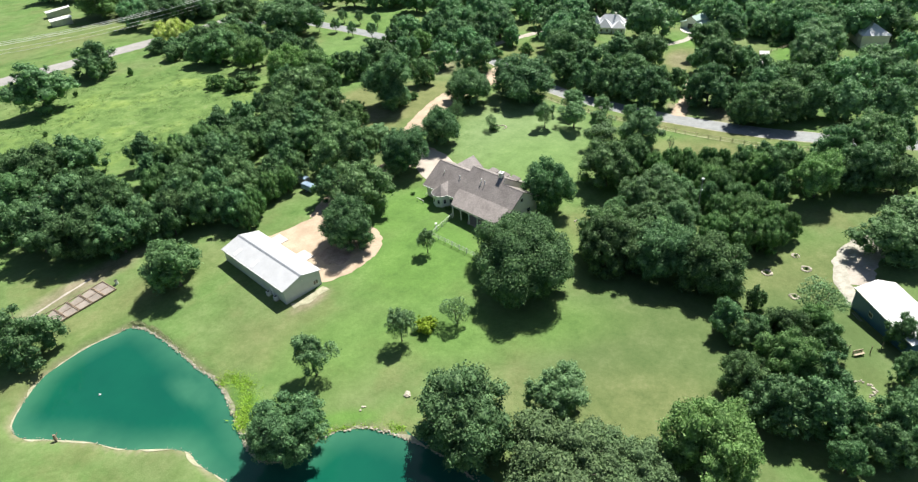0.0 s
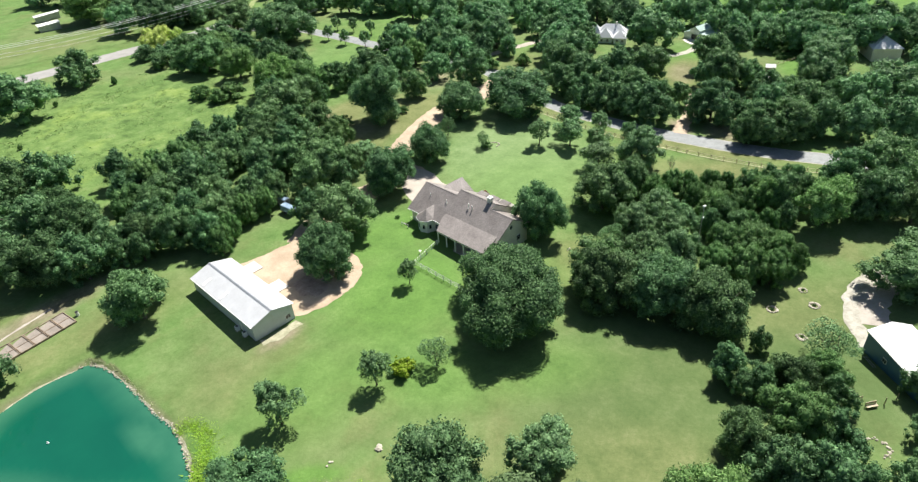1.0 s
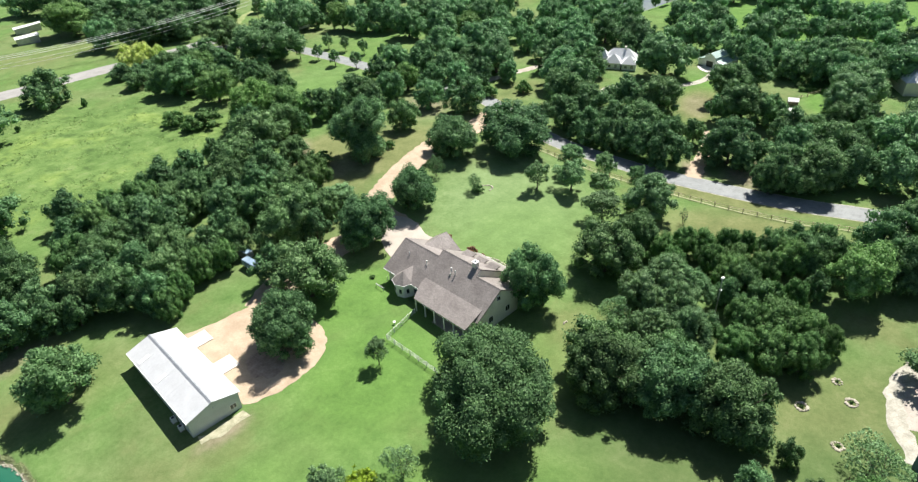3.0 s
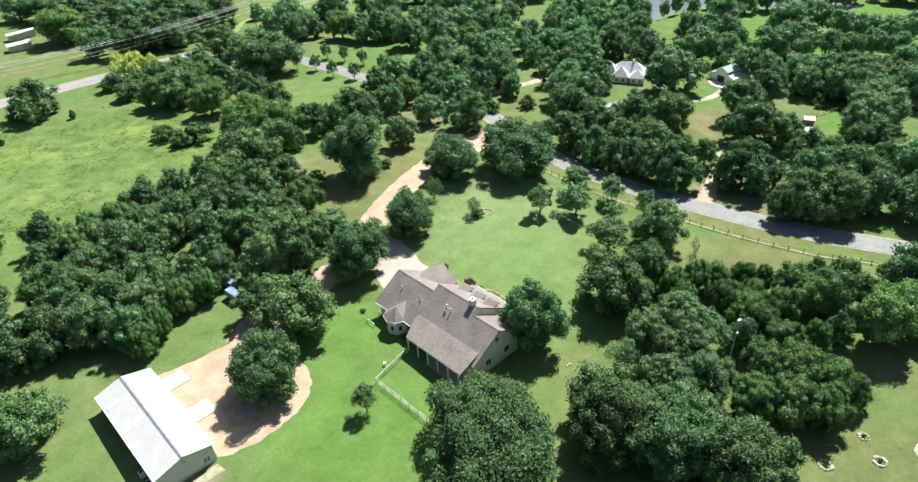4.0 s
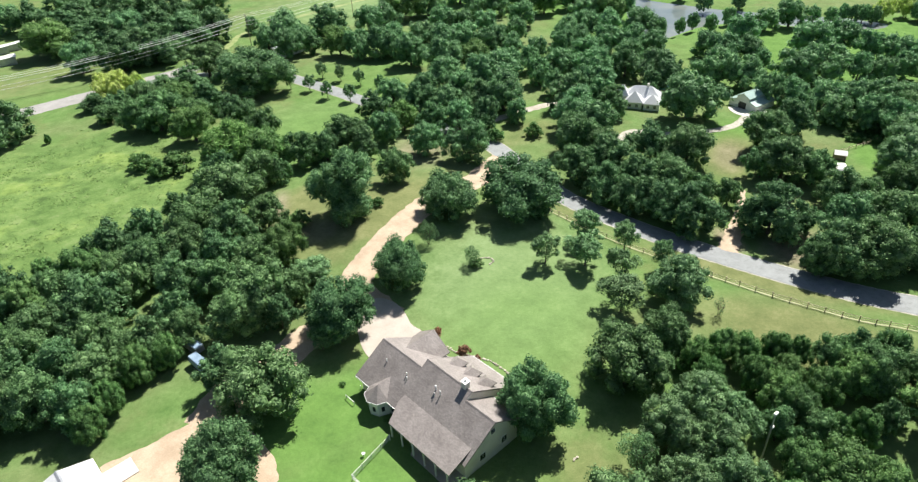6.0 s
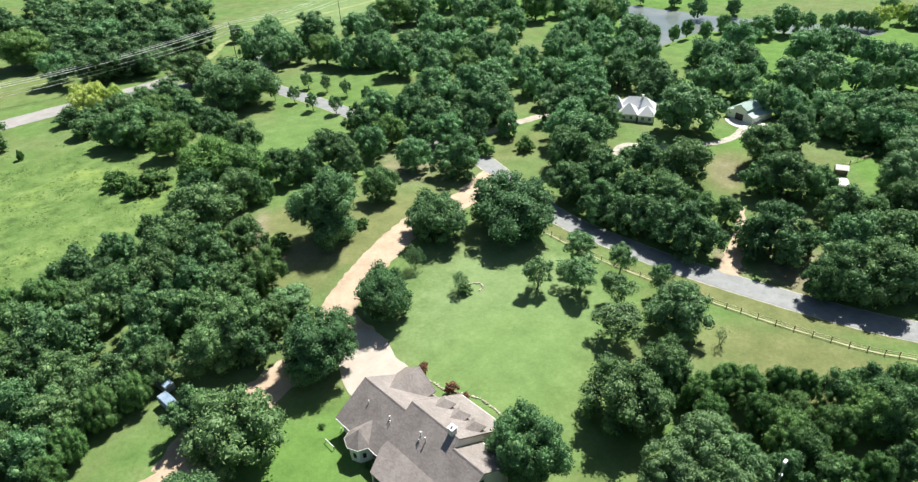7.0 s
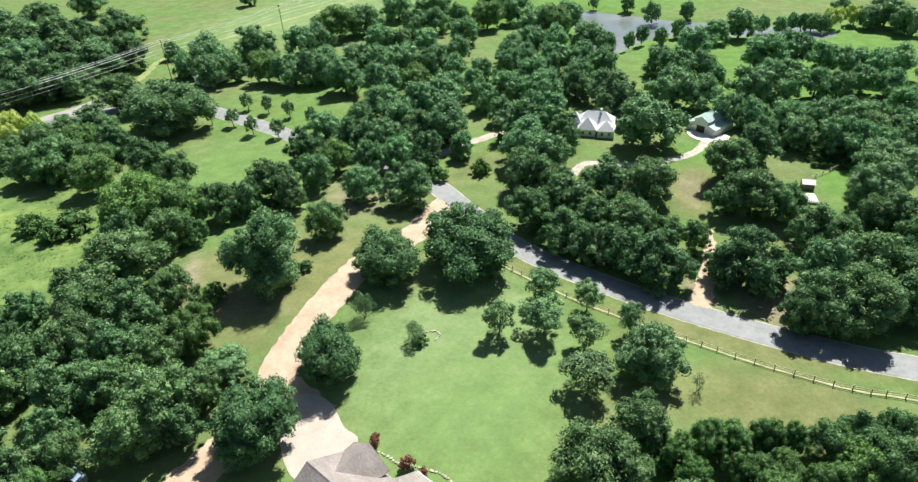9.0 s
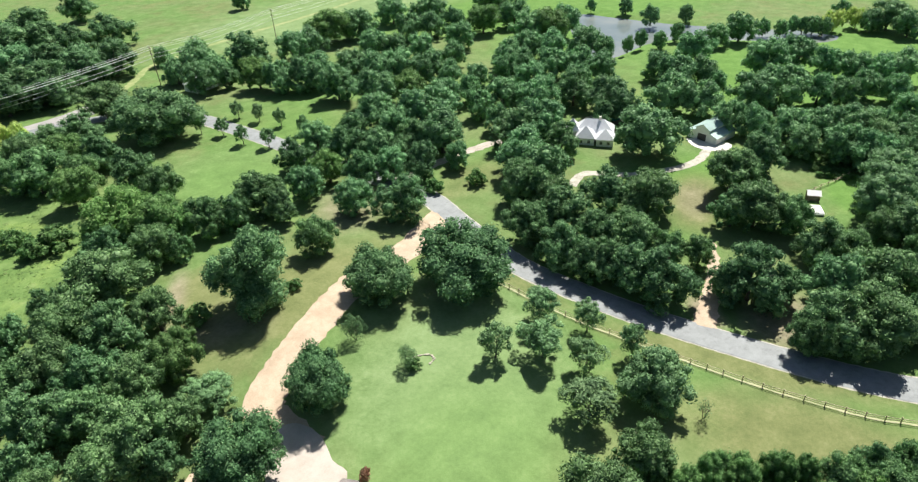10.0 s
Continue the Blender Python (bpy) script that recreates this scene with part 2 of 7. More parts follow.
M = {
    "ground": ground_material(),
    "pond": water_material("pond_water", (0.005, 0.092, 0.058), (0.042, 0.160, 0.098)),
    # base colour lightened to hold the paleness of the sky reflected in the lake
    "lake": water_material("lake_water", (0.15, 0.185, 0.190), (0.20, 0.225, 0.215)),
    "dirt": surface("pale_dirt", (0.36, 0.275, 0.19), (0.52, 0.415, 0.305), 0.3, 5, stain=(0.30, 0.24, 0.15)),
    "gravel": surface("gravel", (0.31, 0.275, 0.23), (0.50, 0.455, 0.40), 0.3, 8, stain=(0.2, 0.2, 0.12)),
    "concrete": surface("pale_concrete", (0.38, 0.335, 0.285), (0.50, 0.445, 0.39), 0.3, 6, stain=(0.36, 0.33, 0.29)),
    "white_concrete": surface("white_concrete", (0.56, 0.53, 0.48), (0.70, 0.67, 0.62), 0.4, 6, stain=(0.45, 0.42, 0.37)),
    "asphalt": surface("worn_asphalt", (0.185, 0.200, 0.202), (0.268, 0.288, 0.290), 0.35, 9, 0.75, stain=(0.09, 0.09, 0.095)),
    "old_asphalt": surface("pale_old_asphalt", (0.25, 0.245, 0.235), (0.36, 0.35, 0.335), 0.2, 5, stain=(0.2, 0.19, 0.18)),
    "leaf_oak": leaves("oak_leaves", (0.055, 0.130, 0.038), (0.133, 0.273, 0.080), (0.262, 0.431, 0.161)),
    "leaf_great": leaves("great_oak_leaves", (0.040, 0.097, 0.031), (0.093, 0.187, 0.054), (0.190, 0.307, 0.109)),
    "leaf_dark": leaves("dark_leaves", (0.048, 0.124, 0.040), (0.116, 0.258, 0.087), (0.241, 0.413, 0.156)),
    # distance haze is put into this leaf colour: paler and greener than the near woods
    "leaf_haze": leaves("hazed_far_leaves", (0.072, 0.182, 0.064), (0.161, 0.354, 0.125), (0.273, 0.497, 0.205)),
    "track_grass": surface("worn_grass_track", (0.15, 0.22, 0.06), (0.30, 0.33, 0.14), 0.4, 5),
    "leaf_bright": leaves("bright_leaves", (0.086, 0.189, 0.042), (0.176, 0.338, 0.081), (0.314, 0.467, 0.150), strong=0.88),
    "leaf_vine": leaves("vine_leaves", (0.049, 0.128, 0.028), (0.118, 0.251, 0.059), (0.233, 0.378, 0.116), strong=0.88),
    "leaf_lime": leaves("lime_leaves", (0.18, 0.34, 0.03), (0.32, 0.50, 0.06), (0.48, 0.62, 0.14), 0.3, strong=1.0),
    "reed": leaves("reed_blades", (0.22, 0.36, 0.03), (0.36, 0.50, 0.05), (0.52, 0.62, 0.13), 0.3, strong=1.0),
    "pale_gravel": surface("pale_limestone_gravel", (0.27, 0.26, 0.21), (0.50, 0.48, 0.41), 0.7, 4, stain=(0.30, 0.27, 0.20)),
    "reed_dry": leaves("dry_bank_grass", (0.20, 0.24, 0.09), (0.32, 0.36, 0.15), (0.46, 0.48, 0.25), 0.3),
    # mulch colour that also carries the brown tone of tree shade
    "mulch": surface("red_brown_mulch_shade", (0.26, 0.190, 0.150), (0.46, 0.365, 0.29), 0.8, 3.5, 0.95, bump=0.6),
    "rim": surface("pale_dry_mud", (0.24, 0.245, 0.15), (0.46, 0.44, 0.32), 0.9, 6, 0.95),
    "leaf_yellow": leaves("pale_yellow_leaves", (0.36, 0.45, 0.12), (0.52, 0.60, 0.20), (0.64, 0.69, 0.32), 0.35, strong=1.0),
    "weed": leaves("meadow_weed_leaves", (0.16, 0.27, 0.05), (0.26, 0.38, 0.08), (0.40, 0.48, 0.15), 0.45),
    "leaf_grey": leaves("grey_leaves", (0.101, 0.211, 0.074), (0.175, 0.324, 0.116), (0.276, 0.438, 0.186)),
    "leaf_pale": leaves("pale_soft_leaves", (0.096, 0.195, 0.072), (0.172, 0.326, 0.117), (0.287, 0.456, 0.190)),
    "leaf_olive": leaves("olive_leaves", (0.068, 0.128, 0.045), (0.125, 0.212, 0.076), (0.200, 0.295, 0.118)),
    "leaf_sunny": leaves("sunny_yellow_green_leaves", (0.105, 0.235, 0.048), (0.205, 0.400, 0.092), (0.340, 0.520, 0.165), 0.3, strong=0.9),
    "faded_blue": surface("faded_blue_paint", (0.15, 0.23, 0.33), (0.27, 0.37, 0.48), 0.8, 6, 0.6, bump=0.1),
    "leaf_red": leaves("red_leaves", (0.160, 0.056, 0.035), (0.304, 0.120, 0.072), (0.416, 0.208, 0.128)),
    "bark": surface("bark", (0.055, 0.042, 0.032), (0.16, 0.135, 0.11), 1.5, 12, bump=0.8, dist=0.05),
    "stone": surface("pale_limestone", (0.34, 0.31, 0.24), (0.54, 0.50, 0.42), 0.8, 7, bump=0.6, dist=0.05, vary=0.2),
    "shed_roof": metal_roof("white_sheet_metal_roof", (0.57, 0.585, 0.60), 0.32, (0, 1, 0), 0.35),
    "shed_wall": metal_roof("pale_grey_sheet_metal_wall", (0.56, 0.60, 0.60), 0.5, (0, 1, 0), 0.3),
    "shed_wall_end": metal_roof("pale_grey_sheet_metal_end", (0.56, 0.60, 0.60), 0.5, (1, 0, 0), 0.3),
    "skylight": surface("translucent_roof_sheet", (0.68, 0.70, 0.71), (0.78, 0.79, 0.80), 0.8, 5, 0.3, bump=0.1),
    "shingle": shingle_material("grey_brown_shingles", (0.225, 0.200, 0.188), (0.330, 0.298, 0.280)),
    "manor_roof": metal_roof("pale_standing_seam_roof", (0.72, 0.74, 0.77), 0.35, (1, 0, 0), 0.3),
    "siding": surface("cream_siding", (0.62, 0.59, 0.52), (0.74, 0.71, 0.64), 0.4, 6, 0.7),
    "brick": surface("tan_brick", (0.40, 0.33, 0.26), (0.55, 0.47, 0.38), 1.2, 9, 0.85, bump=0.5),
    "white": surface("white_paint", (0.72, 0.72, 0.70), (0.84, 0.84, 0.82), 0.6, 6, 0.5, bump=0.1),
    "blue": metal_roof("blue_sheet_metal", (0.040, 0.115, 0.215), 0.45, (1, 0, 0), 0.3),
    "timber": surface("weathered_timber", (0.16, 0.12, 0.085), (0.33, 0.26, 0.19), 1.0, 10, 0.85, bump=0.5, vary=0.2),
    "rail_wood": surface("pale_split_rail", (0.34, 0.28, 0.19), (0.56, 0.48, 0.35), 1.0, 10, 0.85, bump=0.5, vary=0.2),
    "straw": surface("dry_straw", (0.30, 0.31, 0.17), (0.42, 0.42, 0.26), 0.8, 8, 0.95),
    "red_soil": surface("red_brown_soil", (0.20, 0.175, 0.150), (0.33, 0.290, 0.250), 0.5, 6, 0.95),
    "dark_metal": surface("dark_metal", (0.03, 0.03, 0.032), (0.07, 0.07, 0.072), 1, 8, 0.5, 0.3),
    "grey_metal": surface("grey_metal", (0.34, 0.36, 0.38), (0.52, 0.54, 0.56), 1, 8, 0.4, 0.6),
    "silver_roof": metal_roof("silver_metal_roof", (0.66, 0.68, 0.71), 0.35, (0, 1, 0), 0.5),
    "barn_wall": surface("pale_blue_boards", (0.42, 0.52, 0.53), (0.55, 0.64, 0.65), 0.5, 6, 0.7),
    "barn_roof": metal_roof("pale_green_metal_roof", (0.36, 0.50, 0.46), 0.4, (0, 1, 0), 0.5),
    "pool": surface("pool_water", (0.12, 0.55, 0.58), (0.22, 0.68, 0.68), 0.6, 3, 0.08, bump=0.1),
    "rust": surface("rust_red_paint", (0.22, 0.07, 0.04), (0.34, 0.13, 0.08), 1, 8, 0.8),
    "wire": surface("aluminium_wire", (0.78, 0.78, 0.78), (0.88, 0.88, 0.88), 1, 8, 0.7, 0.0, bump=0),
}
glass, gnt, gb = nodes_of("window_glass")
gb.inputs["Base Color"].default_value = (0.03, 0.04, 0.05, 1)
gb.inputs["Roughness"].default_value, gb.inputs["Specular IOR Level"].default_value = 0.05, 0.8
M["glass"] = glass


# ---- mesh helpers ----
def part(name, bm, material, parent=None, label=""):
    me = bpy.data.meshes.new(name)
    bm.to_mesh(me)
    bm.free()
    for x in material if isinstance(material, (list, tuple)) else [material]:
        me.materials.append(x)
    ob = new(name, me)
    if parent:
        ob.parent = parent
    if label:
        ob["label"] = label
    return ob


def from_arrays(name, verts, faces, material, parent=None, label="", smooth=False):
    me = bpy.data.meshes.new(name)
    me.from_pydata(verts if isinstance(verts, list) else verts.tolist(), [], faces if isinstance(faces, list) else faces.tolist())
    me.materials.append(material)
    if smooth:
        me.polygons.foreach_set("use_smooth", [True] * len(me.polygons))
    me.update()
    ob = new(name, me)
    if parent:
        ob.parent = parent
    if label:
        ob["label"] = label
    return ob


def thing(name, at, label, category, group="", rz=0.0):
    e = new(name)
    e.empty_display_size = 0.3
    e.matrix_basis = pose(*at, 0, 0, rz)
    return tagged(e, label, category, group)


def box(bm, x0, x1, y0, y1, z0, z1, bevel=0.0):
    """A box between two corners, its edges rounded if bevel is given."""
    r = bmesh.ops.create_cube(bm, size=1.0)
    for v in r["verts"]:
        v.co = Vector(((x0 + x1) / 2 + v.co.x * (x1 - x0), (y0 + y1) / 2 + v.co.y * (y1 - y0), (z0 + z1) / 2 + v.co.z * (z1 - z0)))
    if bevel:
        bmesh.ops.bevel(bm, geom=list({e for v in r["verts"] for e in v.link_edges}), offset=bevel, segments=1, affect="EDGES")
    return bm


def boxed(*a, bevel=0.0):
    return box(bmesh.new(), *a, bevel=bevel)


def beam(bm, a, b, ra, rb=None, n=6):
    """A tapering round bar from a to b."""
    a, b = Vector(a), Vector(b)
    rb = ra if rb is None else rb
    q = (b - a).to_track_quat("Z", "Y")
    rings = []
    for c, r in ((a, ra), (b, rb)):
        rings.append([bm.verts.new(c + q @ Vector((r * math.cos(k * math.tau / n), r * math.sin(k * math.tau / n), 0))) for k in range(n)])
    for k in range(n):
        bm.faces.new((rings[0][k], rings[0][(k + 1) % n], rings[1][(k + 1) % n], rings[1][k]))
    bm.faces.new(rings[0][::-1])
    bm.faces.new(rings[1])
    return bm


def plate(bm, pts, thick):
    """A slab under a flat outline given from above, anticlockwise."""
    top = [bm.verts.new(p) for p in pts]
    low = [bm.verts.new((p[0], p[1], p[2] - thick)) for p in pts]
    bm.faces.new(top)
    bm.faces.new(low[::-1])
    n = len(pts)
    for k in range(n):
        bm.faces.new((top[k], low[k], low[(k + 1) % n], top[(k + 1) % n]))
    return bm


def prism(bm, outline, y0, y1):
    """An outline in x and z, pulled from y0 to y1."""
    a = [bm.verts.new((x, y0, z)) for x, z in outline]
    b = [bm.verts.new((x, y1, z)) for x, z in outline]
    n = len(outline)
    bm.faces.new(a)
    bm.faces.new(b[::-1])
    for k in range(n):
        bm.faces.new((a[k], b[k], b[(k + 1) % n], a[(k + 1) % n]))
    bmesh.ops.recalc_face_normals(bm, faces=bm.faces[:])
    return bm


def spline(pts, step=2.0, closed=False):
    """A smooth line through the points."""
    p = [Vector((q[0], q[1])) for q in pts]
    n = len(p)
    out = []
    for k in range(n if closed else n - 1):
        a, b = p[k], p[(k + 1) % n]
        z = p[(k - 1) % n] if closed or k else a * 2 - b
        c = p[(k + 2) % n] if closed or k < n - 2 else b * 2 - a
        m = max(1, round((b - a).length / step))
        for j in range(m):
            t = j / m
            out.append(0.5 * (2 * a + (b - z) * t + (2 * z - 5 * a + 4 * b - c) * t * t + (3 * a - z - 3 * b + c) * t ** 3))
    if not closed:
        out.append(p[-1])
    return out


# ---- the land ----
def hill(x, y, cx, cy, h, s):
    return h * np.exp(-((x - cx) ** 2 + (y - cy) ** 2) / (2 * s * s))


def land(x, y):
    """The height of the ground."""
    x, y = np.asarray(x, float), np.asarray(y, float)
    z = -2.0 - 0.0215 * np.clip(x, -200, 420) + 0.0028 * np.clip(y, -200, 500)
    z = z + hill(x, y, 125, 144, 2.4, 24) + hill(x, y, 152, 92, -0.8, 26) + hill(x, y, 182, 84, -1.3, 30) + hill(x, y, 118, 26, -4.6, 27) + hill(x, y, 36, 60, -1.6, 26)
    w = np.exp(-(((x - 18) / 30) ** 2 + ((y - 78) / 46) ** 2) ** 2)
    return z * (1 - w) - 3.4 * w


def at(x, y, up=0.0):
    return (x, y, float(land(x, y)) + up)


POND = [(-2.3, 103.6), (3.3, 109.7), (7.8, 111.5), (13.1, 112.2), (18.2, 111.6), (20.5, 111.1), (22.3, 107.0), (23.0, 100.3), (23.3, 92.0), (23.9, 86.0),
        (22.7, 79.6), (21.2, 74.0), (19.9, 69.7), (20.3, 65.2), (24.3, 62.1), (28.1, 62.2), (30.8, 61.4), (33.7, 59.2), (35.3, 56.4), (36.7, 52.7),
        (38.0, 47.7), (38.3, 42.1), (37.0, 36.6), (27.3, 34.9), (19.4, 43.7), (16.7, 56.6), (15.0, 67.6), (14.0, 72.6), (13.5, 77.2), (7.6, 84.4),
        (4.5, 90.1), (0.4, 95.6), (-2.4, 99.4)]
LAKE = [(357.5, 228.0), (362.0, 204.6), (365.5, 179.2), (373.7, 155.4), (380.3, 137.3), (387.0, 122.2), (383.0, 116.0), (375.1, 118.9), (368.3, 133.1),
        (360.0, 149.8), (354.0, 162.9), (346.0, 172.4), (333.3, 178.5), (320.6, 179.5), (309.0, 181.5), (312.0, 190.2), (321.5, 200.0), (337.3, 214.0)]
POND_Z, LAKE_Z = -3.75, -10.2


def distance_in(loop, x, y):
    """Metres inside (+) or outside (-) a closed line."""
    a = np.array([tuple(q) for q in loop])
    b = np.roll(a, -1, 0)
    best = np.full(x.shape, 1e9)
    inside = np.zeros(x.shape, bool)
    for (ax, ay), (bx, by) in zip(a, b):
        dx, dy = bx - ax, by - ay
        t = np.clip(((x - ax) * dx + (y - ay) * dy) / (dx * dx + dy * dy + 1e-9), 0, 1)
        best = np.minimum(best, np.hypot(x - ax - t * dx, y - ay - t * dy))
        inside ^= ((ay > y) != (by > y)) & (x < (bx - ax) * (y - ay) / (by - ay + 1e-12) + ax)
    return np.where(inside, best, -best)


def spots(x, y, rows):
    """Soft patches: centre, two radii, turn in degrees, strength."""
    out = np.zeros(x.shape)
    for cx, cy, ra, rb, turn, k in rows:
        c, s = math.cos(radians(turn)), math.sin(radians(turn))
        u, v = ((x - cx) * c + (y - cy) * s) / ra, (-(x - cx) * s + (y - cy) * c) / rb
        out = np.maximum(out, k * np.clip(1.6 - 1.6 * np.sqrt(u * u + v * v), 0, 1))
    return out


def build_ground():
    xs = np.concatenate([[-3200, -1500, -700, -350, -180, -100], np.arange(-60, -12, 3), np.arange(-12, 60, 1.0), np.arange(60, 200, 2), np.arange(200, 420, 4), [470, 560, 750, 1100, 1800, 3400]])
    ys = np.concatenate([[-3200, -1500, -700, -350, -180, -100], np.arange(-60, 28, 3), np.arange(28, 122, 1.0), np.arange(122, 200, 2), np.arange(200, 440, 4), [480, 560, 750, 1100, 1800, 3400]])
    gx, gy = np.meshgrid(xs, ys)
    gz = land(gx, gy)
    pond_line, lake_line = spline(POND, 1.5, True), spline(LAKE, 4, True)
    dp, dl = distance_in(pond_line, gx, gy), distance_in(lake_line, gx, gy)
    gz = np.where(dp > -1.2, np.minimum(gz, POND_Z + 0.32 - 0.42 * np.clip(dp + 1.0, 0, 5)), gz)
    gz = np.where(dl > -8, np.minimum(gz, LAKE_Z + 0.5 - 0.2 * np.clip(dl + 5, 0, 12)), gz)
    n, m = len(xs), len(ys)
    idx = np.arange(n * m).reshape(m, n)
    faces = np.stack([idx[:-1, :-1], idx[:-1, 1:], idx[1:, 1:], idx[1:, :-1]], -1).reshape(-1, 4)
    ob = from_arrays("ground", np.stack([gx, gy, gz], -1).reshape(-1, 3), faces, M["ground"], smooth=True)
    x, y = gx.ravel(), gy.ravel()
    masks = {
        "lush": spots(x, y, [(72, 84, 26, 18, 20, 1.0), (82, 100, 22, 12, 0, 0.9), (92, 70, 16, 14, 0, 0.5), (118, 92, 30, 22, 0, 0.45), (232, 108, 24, 10, -30, 0.9), (64, 58, 30, 9, -40, 0.6), (44, 76, 24, 13, 0, 0.55),
                             (242, 73, 15, 7, 20, 1.4), (345, 108, 95, 55, -30, 1.6), (330, 200, 60, 60, 0, 1.0), (365, 245, 130, 50, -30, 1.6), (180, 225, 30, 30, 0, 0.6), (150, 200, 26, 30, 0, 0.6), (96, 300, 60, 14, 0, 0.3), (33, 62.5, 7, 2.6, -38, 1.2), (25, 79, 2.5, 8, 10, 0.9)]),
        "pale": spots(x, y, [(130, 104, 36, 26, 30, 1.2), (150, 200, 26, 30, 0, 0.6), (300, 330, 120, 60, 0, 1.2)]),
        "olive": spots(x, y, [(78, 34, 34, 24, 20, 1.2), (108, 16, 30, 22, 0, 1.2), (60, 20, 24, 20, 0, 1.0)]),
        "rough": np.maximum(spots(x, y, [(62, 214, 62, 48, 10, 1.6), (24, 196, 40, 30, 0, 1.4), (96, 205, 24, 26, 40, 1.2)]), 0),
        "dry": spots(x, y, [(66, 26, 14, 20, 30, 0.6), (80, 36, 22, 16, 0, 0.12), (125, 144, 34, 15, -3, 1.3), (116, 160, 16, 8, 35, 1.4), (155, 55, 26, 14, -70, 1.1), (166.5, 70, 36, 5, -73, 1.2), (160, 112, 14, 4, -88, 0.9), (215, 100, 18, 10, 25, 1.2), (103, 62, 9, 12, 0, 0.6),
                            (26, 118, 26, 8, 0, 0.5), (33, 88, 9, 9, 0, 0.4), (120, 26, 22, 12, -40, 0.55), (190, 152, 18, 10, 0, 0.7), (210, 205, 30, 8, -10, 0.5), (100, 330, 90, 20, 0, 0.5)]),
        "bare": np.maximum(spots(x, y, [(47, 90.5, 6, 2.2, 0, 0.9), (215, 101, 12, 6, 25, 0.55), (182, 68, 12, 9, 0, 0.9), (176, 81, 7, 3.5, 60, 1.0), (158, 165, 16, 12, 40, 0.7), (97, 55, 4, 3, 0, 0.5), (20, 131, 20, 4, 10, 0.9), (109, 147, 6, 14, 60, 0.5), (110, 163, 3, 14, -35, 0.7)]),
                           np.clip(1.0 - np.abs(dp.ravel() + 0.2) / 0.9, 0, 0.8)),
    }
    for k, v in masks.items():
        ob.data.attributes.new(k, "FLOAT", "POINT").data.foreach_set("value", np.clip(v, 0, 1.6).astype(np.float32))
    return tagged(ob, "gently sloping grass with mown lawns, rough meadow and dry patches", "ground", kind="structure")


def water(name, loop, z, material, label, reach):
    """A still sheet of water filling a loop, with paler shallows by the shore."""
    line = spline(loop, 1.5 if reach < 8 else 4, True)
    a = np.array([tuple(q) for q in line])
    c = a.mean(0)
    lo, hi = a.min(0) - 3, a.max(0) + 3
    s = 1.0 if reach < 8 else 4.0
    gx, gy = np.meshgrid(np.arange(lo[0], hi[0], s), np.arange(lo[1], hi[1], s))
    d = distance_in(line, gx, gy)
    keep = d > -2.2 * s
    num = -np.ones(d.shape, int)
    num[keep] = np.arange(keep.sum())
    q = np.stack([num[:-1, :-1], num[:-1, 1:], num[1:, 1:], num[1:, :-1]], -1).reshape(-1, 4)
    q = q[(q >= 0).all(1)]
    v = np.stack([gx[keep], gy[keep], np.full(keep.sum(), z)], -1)
    ob = from_arrays(name, v, q, material, smooth=True)
    ob.data.attributes.new("shore", "FLOAT", "POINT").data.foreach_set("value", np.clip(np.maximum(1 - d[keep] / reach, spots(gx[keep], gy[keep], [(20.6, 87.0, 3.2, 8.0, 10, 1.0)])), 0, 1).astype(np.float32))
    return tagged(ob, label, "water", kind="structure")


def ribbon(name, line, width, material, label, category, up=0.05, ragged=0.15, kind="structure", seed=1):
    """A way that follows the ground along a line."""
    rnd = random.Random(seed)
    c = spline(line, 1.2)
    verts, faces = [], []
    k = 4
    w0 = width if isinstance(width, (list, tuple)) else (width, width)
    for i, p in enumerate(c):
        t = (c[min(i + 1, len(c) - 1)] - c[max(i - 1, 0)]).normalized()
        nrm = Vector((-t.y, t.x))
        w = w0[0] + (w0[1] - w0[0]) * i / (len(c) - 1)
        l, r = -w / 2 + rnd.uniform(-ragged, ragged), w / 2 + rnd.uniform(-ragged, ragged)
        for j in range(k + 1):
            q = p + nrm * (l + (r - l) * j / k)
            verts.append((q.x, q.y, float(land(q.x, q.y)) + up - (0.03 if j in (0, k) else 0)))
        if i:
            b = (i - 1) * (k + 1)
            faces += [(b + j, b + k + 1 + j, b + k + 2 + j, b + j + 1)[::-1] for j in range(k)]
    ob = from_arrays(name, verts, faces, material, smooth=True)
    return tagged(ob, label, category, kind=kind)


